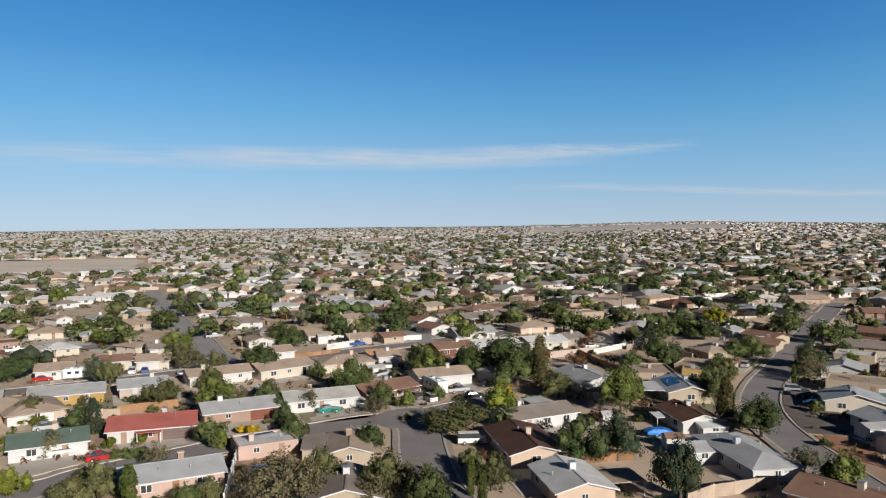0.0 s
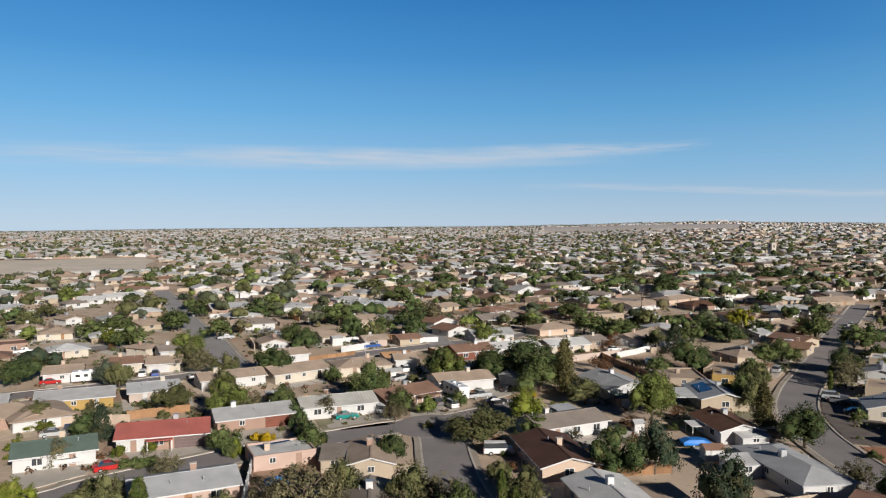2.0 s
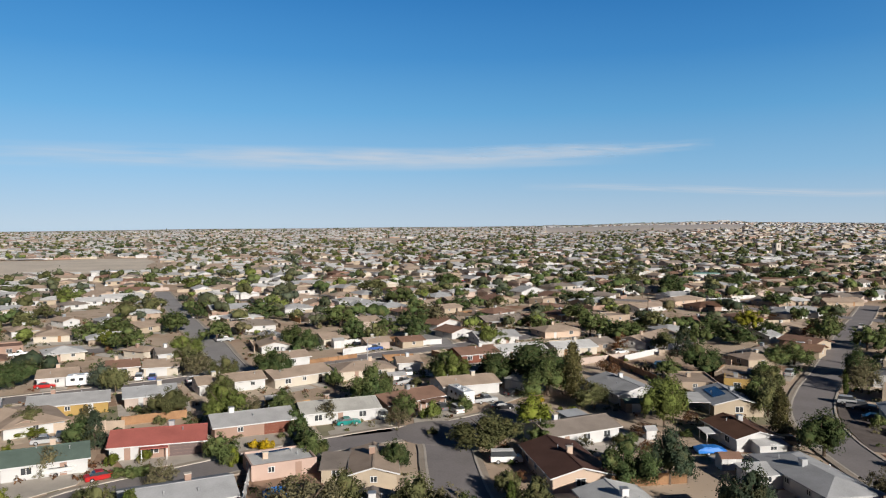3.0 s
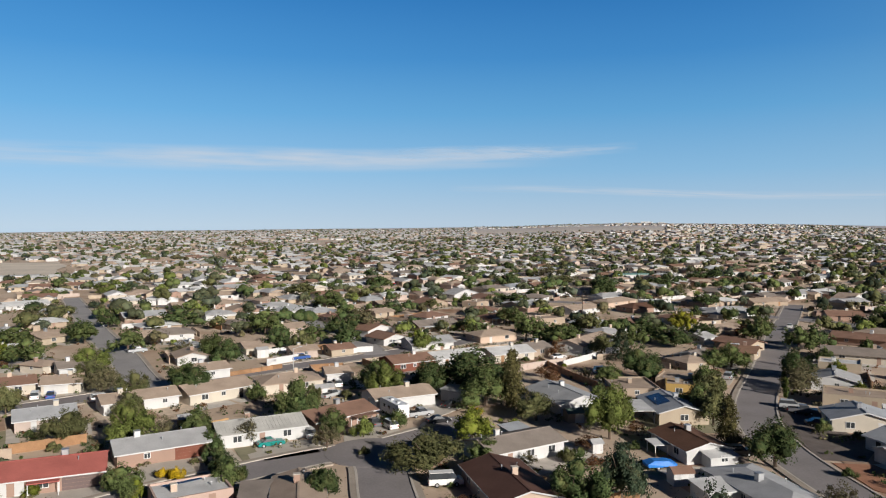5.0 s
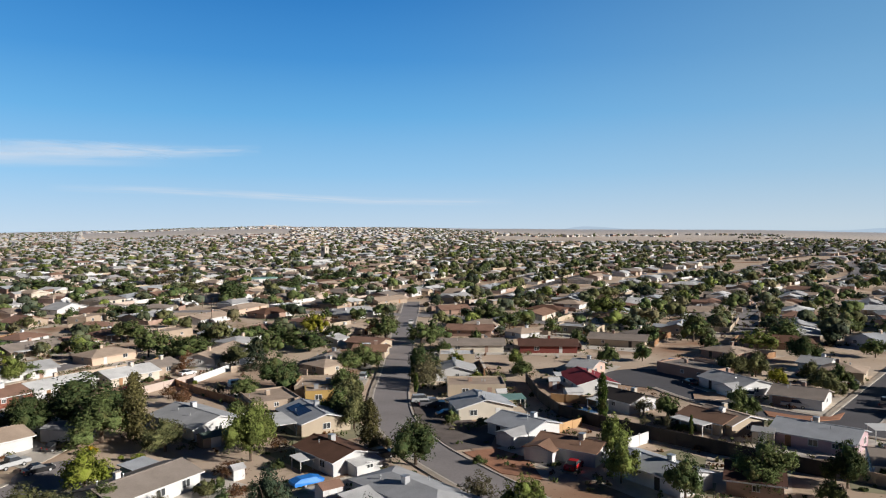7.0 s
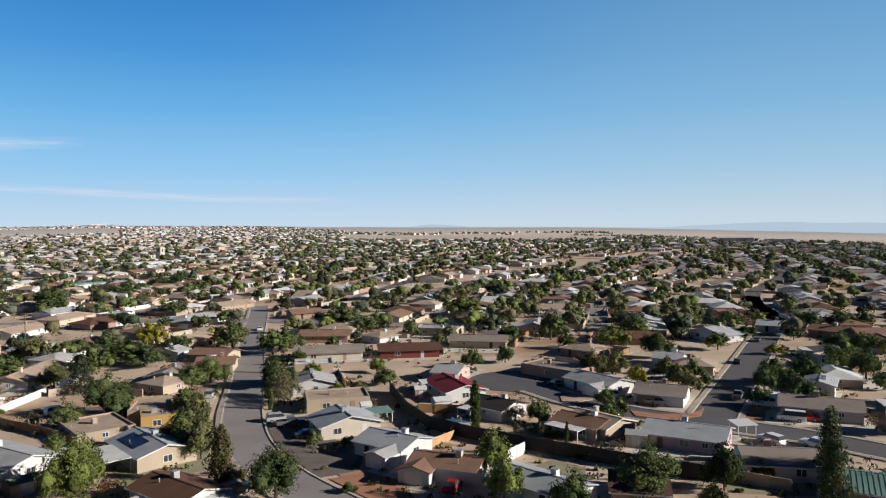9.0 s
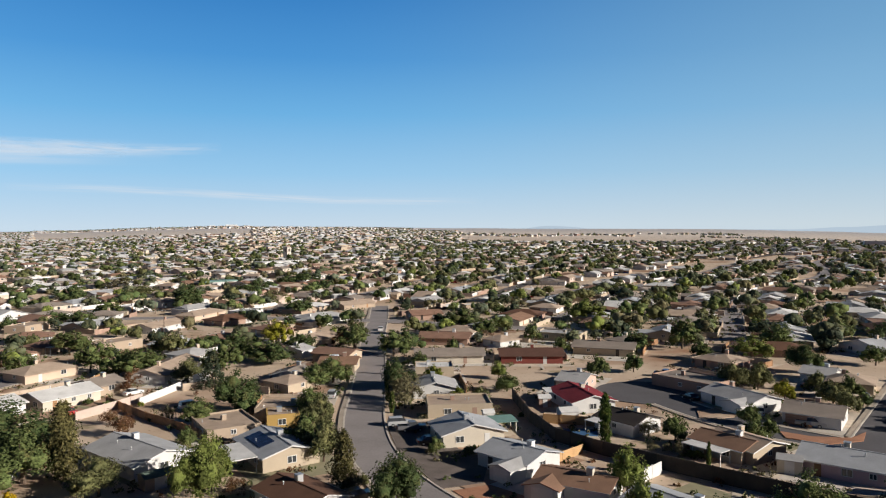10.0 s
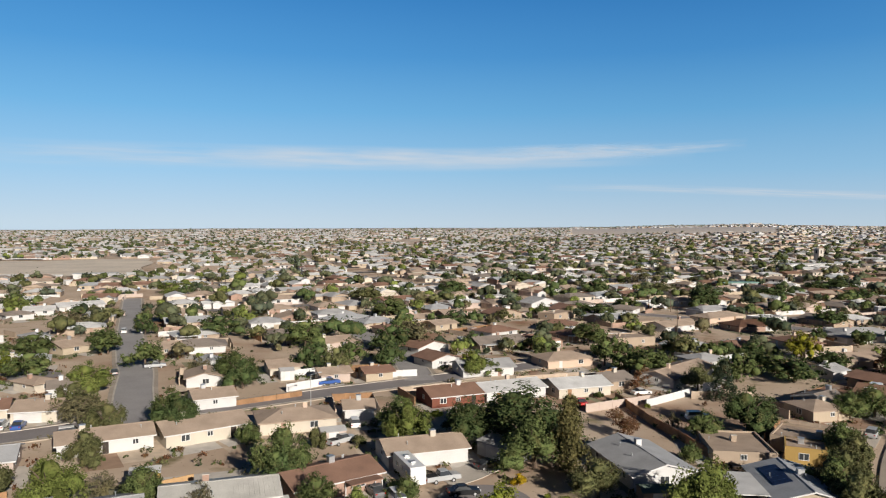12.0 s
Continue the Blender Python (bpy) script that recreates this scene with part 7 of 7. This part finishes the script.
# far houses, joined: walls and roofs
roof_far = island_material("far_roofs", [ROOFS[k] for k in ("tan", "white", "rust", "lgrey", "white", "tan", "lgrey", "grey", "white", "taupe", "white", "tan")])
roof_brown = island_material("far_brown_roofs", [ROOFS[k] for k in ("tan", "taupe", "rust", "white", "rustbrown", "tan", "lgrey", "grey", "taupe", "white", "greyblue", "tan")])
wall_far = island_material("far_walls", [WALLS[k] for k in ("white", "cream", "tan", "white", "pinkpale", "cream", "tan", "brick", "white", "adobe")])
wv, wf, gv, gf = [], [], [], []
roof_sets = {False: ([], []), True: ([], [])}
for x, y, rot in lots_far:
    w, d, e = TILES.uniform(11, 18), TILES.uniform(8.5, 12), TILES.choice((2.6, 2.6, 2.7, 5.2)) if math.degrees(math.atan2(x, y)) > 8 and math.hypot(x, y) > 1000 else 2.6
    c, s, z = math.cos(radians(rot)), math.sin(radians(rot)), land(x, y)

    def at(u, v, h):
        return (x + u * c - v * s, y + u * s + v * c, z + h)
    b = len(wv)
    a, q = w / 2, d / 2
    rise = 1.35
    wv += [at(u, v, h) for h in (-1, e) for u, v in ((-a, -q), (a, -q), (a, q), (-a, q))] + [at(-a, 0, e + rise), at(a, 0, e + rise)]
    wf += [(b, b + 1, b + 5, b + 4), (b + 2, b + 3, b + 7, b + 6), (b + 1, b + 2, b + 6, b + 9, b + 5), (b + 3, b, b + 4, b + 8, b + 7)]
    rv, rf = roof_sets[math.atan2(x, y) > -0.15 and math.hypot(x, y) < 850]
    b = len(rv)
    a, q, e2 = a + 0.5, q + 0.5, e - 0.02
    hip = TILES.choice((0, q * 0.9, q * 0.9))
    rv += [at(-a, -q, e2), at(a, -q, e2), at(a, q, e2), at(-a, q, e2), at(-a + hip, 0, e + rise + 0.15), at(a - hip, 0, e + rise + 0.15)]
    rf += [(b, b + 1, b + 5, b + 4), (b + 2, b + 3, b + 4, b + 5), (b + 1, b + 2, b + 5), (b + 3, b, b + 4)]
    if math.hypot(x, y) < 1300:                           # a lower wing with its gable to the street
        b, g = len(wv), TILES.choice((-1, 1)) * w * 0.27
        wv += [at(g + u, v, h) for h in (-1, 2.3) for u, v in ((-2.7, -q - 3.6), (2.7, -q - 3.6), (2.7, -q), (-2.7, -q))] + [at(g, -q - 3.6, 3.2)]
        wf += [(b, b + 1, b + 5, b + 8, b + 4), (b + 1, b + 2, b + 6, b + 5), (b + 3, b, b + 4, b + 7)]
        b = len(rv)
        rv += [at(g - 3.1, -q - 4.0, 2.25), at(g, -q - 4.0, 3.38), at(g + 3.1, -q - 4.0, 2.25), at(g + 3.1, -q + 0.6, 2.25), at(g, -q + 3.2, 3.38), at(g - 3.1, -q + 0.6, 2.25)]
        rf += [(b, b + 1, b + 4, b + 5), (b + 1, b + 2, b + 3, b + 4)]
    if math.hypot(x, y) < 1000:
        for k in range(3):
            u0 = -w / 2 + w * (k + 0.3) / 3
            for side in (-1, 1):
                b = len(gv)
                q2 = side * (d / 2 + 0.05)
                gv += [at(u0, q2, 0.9), at(u0 + 1.4, q2, 0.9), at(u0 + 1.4, q2, 2.1), at(u0, q2, 2.1)]
                gf.append((b, b + 1, b + 2, b + 3))
tagged(new("far_house_walls", from_arrays("far_house_walls", wv, wf, [wall_far])), "pale stucco walls of countless distant low houses", "houses", kind="stuff")
for brown, (rv, rf) in roof_sets.items():
    tagged(new("far_house_roofs", from_arrays("far_house_roofs", rv, rf, [roof_brown if brown else roof_far])), "brown and tan roofs of countless houses" if brown else "tan, grey and white roofs of countless distant houses", "roofs", kind="stuff")
tagged(new("far_house_windows", from_arrays("far_house_windows", gv, gf, [glass])), "dark windows of distant houses", "windows", kind="stuff")

# far trees, joined, leafier the nearer
rs = np.random.RandomState(5)
groups = {}
for x, y in far_trees:
    r = math.hypot(x, y)
    if bare(x, y) or (r > 1600 and TILES.random() < 0.45):
        continue
    h = TILES.uniform(3.6, 7.4) if TILES.random() < 0.66 else TILES.uniform(2.0, 3.4) if TILES.random() < 0.6 else TILES.uniform(7.5, 10)
    rad = h * TILES.uniform(0.56, 0.86)
    tier = 0 if r < 480 else 1 if r < 850 else 2 if r < 1600 else 3
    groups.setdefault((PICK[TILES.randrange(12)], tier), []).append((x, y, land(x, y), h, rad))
for (leaf, tier), some in groups.items():
    count, blades, size = ((6, 21, 0.47), (5, 8, 0.75), (2, 5, 1.4), (1, 4, 2.2))[tier]
    masses, clumps = [], []
    for x, y, z, h, rad in some:
        for k in range(count):
            a, out = rs.uniform(0, 6.28), rad * rs.uniform(0.15, 0.55) * (k > 0)
            mr = rad * rs.uniform(0.42, 0.66) * (1.15 if k == 0 else 1.0) * (1, 1, 1.15, 1.4)[tier]
            masses.append((x + out * math.cos(a), y + out * math.sin(a), z + h * (0.55 - 0.25 * out / rad + rs.uniform(-0.08, 0.1)), mr, min(h * 0.42, mr * rs.uniform(0.7, 1.0))))
            clumps.append((*masses[-1][:3], mr * 0.95, x, y, z + 0.25 * h))
    pieces = [lumps(rs, [(*q[:3], q[3] * 0.55, q[4] * 0.55) for q in masses], 1, 0.3), leaf_cloud(rs, clumps, 0.92, size, blades, 0.35)]
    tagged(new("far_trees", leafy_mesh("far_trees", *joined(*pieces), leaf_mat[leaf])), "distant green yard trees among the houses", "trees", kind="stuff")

# streets between the far lots
bm = bmesh.new()
for row in range(-7, 34):
    pts = []
    for col in range(-108, 109):
        x, y = warp(col * 17.0, row * 66.0)
        r, az = math.hypot(x, y), math.degrees(math.atan2(x, y))
        ok = 240 < r < 2000 and -58 < az < 84 and y > 60 and not bare(x, y) and not on_street(x, y, "", 12) and not any((x - h[0]) ** 2 + (y - h[1]) ** 2 < 15 ** 2 for h in HOUSES[:n_digit])
        if ok:
            pts.append(Vector((x, y, land(x, y) + 0.25 + 0.002 * (r > 420) * (r - 420))))
        if (not ok or col == 100) and len(pts) > 1:
            for a, b in zip(pts, pts[1:]):
                d = (b - a).normalized() * 4.2
                nn = Vector((-d.y, d.x, 0))
                bm.faces.new([bm.verts.new(q) for q in (a + nn, a - nn, b - nn, b + nn)])
        if not ok:
            pts = []
bmesh.ops.recalc_face_normals(bm, faces=bm.faces)
tagged(new("far_road", mesh_of("far_road", bm, asphalt)), "grey asphalt streets between distant rows of houses", "road", kind="structure")

# the pale bare field of a school
fv, ff = [], []
for j in range(13):
    for k in range(13):
        r, az = 600 + j * 20 + 10 * math.sin(k), radians(-41.5 + k * 0.85 + 0.3 * math.sin(j))
        x, y = r * math.sin(az), r * math.cos(az)
        fv.append((x, y, land(x, y) + 0.5))
        if j and k:
            b = j * 13 + k
            ff.append((b - 14, b - 13, b, b - 1))
tagged(new("field", from_arrays("field", fv, ff, [material("pale_sand", (0.64, 0.555, 0.455), 0.95, 0.2, 0.03, 0.4, 0.0)])), "pale bare sandy school field", "field", kind="structure")

# ---- distance: clear sky paling towards the horizon ----
blue = bpy.data.materials.new("open_sky")
blue.use_nodes = True
bn, bl = blue.node_tree.nodes, blue.node_tree.links
where, axes = bn.new("ShaderNodeNewGeometry"), bn.new("ShaderNodeSeparateXYZ")
bl.new(where.outputs["Position"], axes.inputs[0])


def sky_ramp(stops):
    span, ramp = bn.new("ShaderNodeMapRange"), bn.new("ShaderNodeValToRGB")
    span.inputs["From Max"].default_value = 1600
    bl.new(axes.outputs["Z"], span.inputs["Value"]), bl.new(span.outputs[0], ramp.inputs["Fac"])
    e = ramp.color_ramp.elements
    while len(e) < len(stops):
        e.new(0.5)
    for k, (at_z, c) in enumerate(stops):
        e[k].position, e[k].color = at_z, (*c, 1)
    return ramp.outputs[0]


west = sky_ramp(((0.03, (0.46, 0.585, 0.70)), (0.23, (0.28, 0.505, 0.73)), (0.46, (0.14, 0.39, 0.68)), (0.68, (0.07, 0.28, 0.595)), (0.92, (0.039, 0.205, 0.505))))
north = sky_ramp(((0.03, (0.405, 0.515, 0.62)), (0.23, (0.225, 0.43, 0.635)), (0.46, (0.108, 0.325, 0.585)), (0.68, (0.051, 0.225, 0.505)), (0.92, (0.028, 0.163, 0.425))))
east = sky_ramp(((0.03, (0.42, 0.505, 0.57)), (0.23, (0.27, 0.425, 0.565)), (0.46, (0.168, 0.345, 0.535)), (0.68, (0.122, 0.282, 0.475)), (0.92, (0.088, 0.23, 0.423))))
turn, shine = bn.new("ShaderNodeMath"), bn.new("ShaderNodeEmission")
turn.operation = "ARCTAN2"
bl.new(axes.outputs["X"], turn.inputs[0]), bl.new(axes.outputs["Y"], turn.inputs[1])


def between(a, b, from_deg, to_deg):
    """One sky into another between two bearings."""
    side, tone = bn.new("ShaderNodeMapRange"), bn.new("ShaderNodeMix")
    side.interpolation_type, tone.data_type = "SMOOTHSTEP", "RGBA"
    side.inputs["From Min"].default_value, side.inputs["From Max"].default_value = radians(from_deg), radians(to_deg)
    bl.new(turn.outputs[0], side.inputs["Value"]), bl.new(side.outputs[0], tone.inputs["Factor"])
    bl.new(a, tone.inputs["A"]), bl.new(b, tone.inputs["B"])
    return tone.outputs["Result"]


bl.new(between(between(west, north, -38, 12), east, 14, 62), shine.inputs["Color"])
bl.new(shine.outputs[0], bn["Material Output"].inputs["Surface"])
v, f = [], []
for k in range(97):
    az = radians(-85 + k * 2)
    v += [(4650 * math.sin(az), 4650 * math.cos(az), -250), (4650 * math.sin(az), 4650 * math.cos(az), 1640)]
    if k:
        f.append((2 * k - 2, 2 * k, 2 * k + 1, 2 * k - 1))
far_sky = tagged(new("backdrop", from_arrays("backdrop", v, f, [blue])), "clear blue sky paling towards the horizon", "sky", kind="structure")
far_sky.visible_shadow = False

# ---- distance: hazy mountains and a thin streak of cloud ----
# haze is put into one flat, self-lit pale blue on the ridge strip
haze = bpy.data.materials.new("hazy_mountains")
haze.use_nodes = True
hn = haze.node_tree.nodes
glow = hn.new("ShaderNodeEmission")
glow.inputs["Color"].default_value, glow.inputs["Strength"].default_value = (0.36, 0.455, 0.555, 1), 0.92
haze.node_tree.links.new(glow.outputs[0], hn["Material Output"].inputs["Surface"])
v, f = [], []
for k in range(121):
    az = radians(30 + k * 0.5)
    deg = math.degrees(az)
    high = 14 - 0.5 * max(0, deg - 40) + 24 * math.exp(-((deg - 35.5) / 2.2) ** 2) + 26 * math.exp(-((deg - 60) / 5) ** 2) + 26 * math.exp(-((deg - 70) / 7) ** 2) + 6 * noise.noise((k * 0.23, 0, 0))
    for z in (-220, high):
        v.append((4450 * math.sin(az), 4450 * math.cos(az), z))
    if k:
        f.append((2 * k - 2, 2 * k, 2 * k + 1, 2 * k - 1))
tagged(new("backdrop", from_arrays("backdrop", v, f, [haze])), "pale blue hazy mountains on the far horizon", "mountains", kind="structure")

cirrus = bpy.data.materials.new("cirrus")
cirrus.use_nodes = True
cn, cl = cirrus.node_tree.nodes, cirrus.node_tree.links
geo, tex, span = cn.new("ShaderNodeTexCoord"), cn.new("ShaderNodeTexNoise"), cn.new("ShaderNodeMapRange")
stretch = cn.new("ShaderNodeMapping")
stretch.inputs["Scale"].default_value = (5.0, 3.0, 3.0)
tex.inputs["Scale"].default_value, tex.inputs["Detail"].default_value = 1.6, 6
cl.new(geo.outputs["UV"], stretch.inputs["Vector"]), cl.new(stretch.outputs[0], tex.inputs["Vector"])
cl.new(tex.outputs["Fac"], span.inputs["Value"])
span.inputs["From Min"].default_value, span.inputs["From Max"].default_value, span.inputs["To Max"].default_value = 0.25, 0.75, 0.72
sep = cn.new("ShaderNodeSeparateXYZ")
cl.new(geo.outputs["UV"], sep.inputs[0])


def bell(socket, power):
    """1 in the middle of 0..1, falling to 0 at both ends."""
    flip, times, lift = cn.new("ShaderNodeMath"), cn.new("ShaderNodeMath"), cn.new("ShaderNodeMath")
    flip.operation, times.operation, lift.operation = "SUBTRACT", "MULTIPLY", "POWER"
    flip.inputs[0].default_value = 1.0
    cl.new(socket, flip.inputs[1]), cl.new(socket, times.inputs[0]), cl.new(flip.outputs[0], times.inputs[1])
    four = cn.new("ShaderNodeMath")
    four.operation = "MULTIPLY"
    four.inputs[1].default_value = 4.0
    cl.new(times.outputs[0], four.inputs[0]), cl.new(four.outputs[0], lift.inputs[0])
    lift.inputs[1].default_value = power
    return lift.outputs[0]


m1, m2 = cn.new("ShaderNodeMath"), cn.new("ShaderNodeMath")
m1.operation = m2.operation = "MULTIPLY"
cl.new(bell(sep.outputs["Y"], 1.6), m1.inputs[0]), cl.new(bell(sep.outputs["X"], 0.7), m1.inputs[1])
cl.new(m1.outputs[0], m2.inputs[0]), cl.new(span.outputs[0], m2.inputs[1])
clear, white = cn.new("ShaderNodeBsdfTransparent"), cn.new("ShaderNodeEmission")
white.inputs["Color"].default_value, white.inputs["Strength"].default_value = (0.56, 0.60, 0.66, 1), 0.95
mix = cn.new("ShaderNodeMixShader")
cl.new(m2.outputs[0], mix.inputs[0]), cl.new(clear.outputs[0], mix.inputs[1]), cl.new(white.outputs[0], mix.inputs[2])
cl.new(mix.outputs[0], cn["Material Output"].inputs["Surface"])


def cloud(az0, az1, low0, low1, thick):
    """A flat streak of cloud far off, between two bearings, at a height in degrees."""
    bm = bmesh.new()
    uv = bm.loops.layers.uv.new("uv")
    n, R = 24, 4640
    rows = []
    for k in range(n + 1):
        s = k / n
        az = radians(az0 + (az1 - az0) * s)
        el = low0 + (low1 - low0) * s + 0.12 * math.sin(s * 7)
        rows.append([bm.verts.new((R * math.sin(az) * 0.985, R * math.cos(az) * 0.985, 37 + R * math.tan(radians(el + dz)))) for dz in (0, thick)])
    for k in range(n):
        face = bm.faces.new((rows[k][0], rows[k + 1][0], rows[k + 1][1], rows[k][1]))
        for loop, (a, b) in zip(face.loops, ((k, 0), (k + 1, 0), (k + 1, 1), (k, 1))):
            loop[uv].uv = (a / n, b)
    ob = tagged(new("backdrop", mesh_of("backdrop", bm, cirrus)), "thin white streak of high cloud over the horizon", "cloud", kind="structure")
    ob.visible_shadow = False
    return ob


cloud(-47, 7, 3.55, 4.3, 2.1)
cloud(-30, 4, 4.0, 4.3, 1.9)
cloud(-8, 10.5, 5.0, 5.25, 1.0)
cloud(-4, 30, 2.5, 1.5, 0.7)
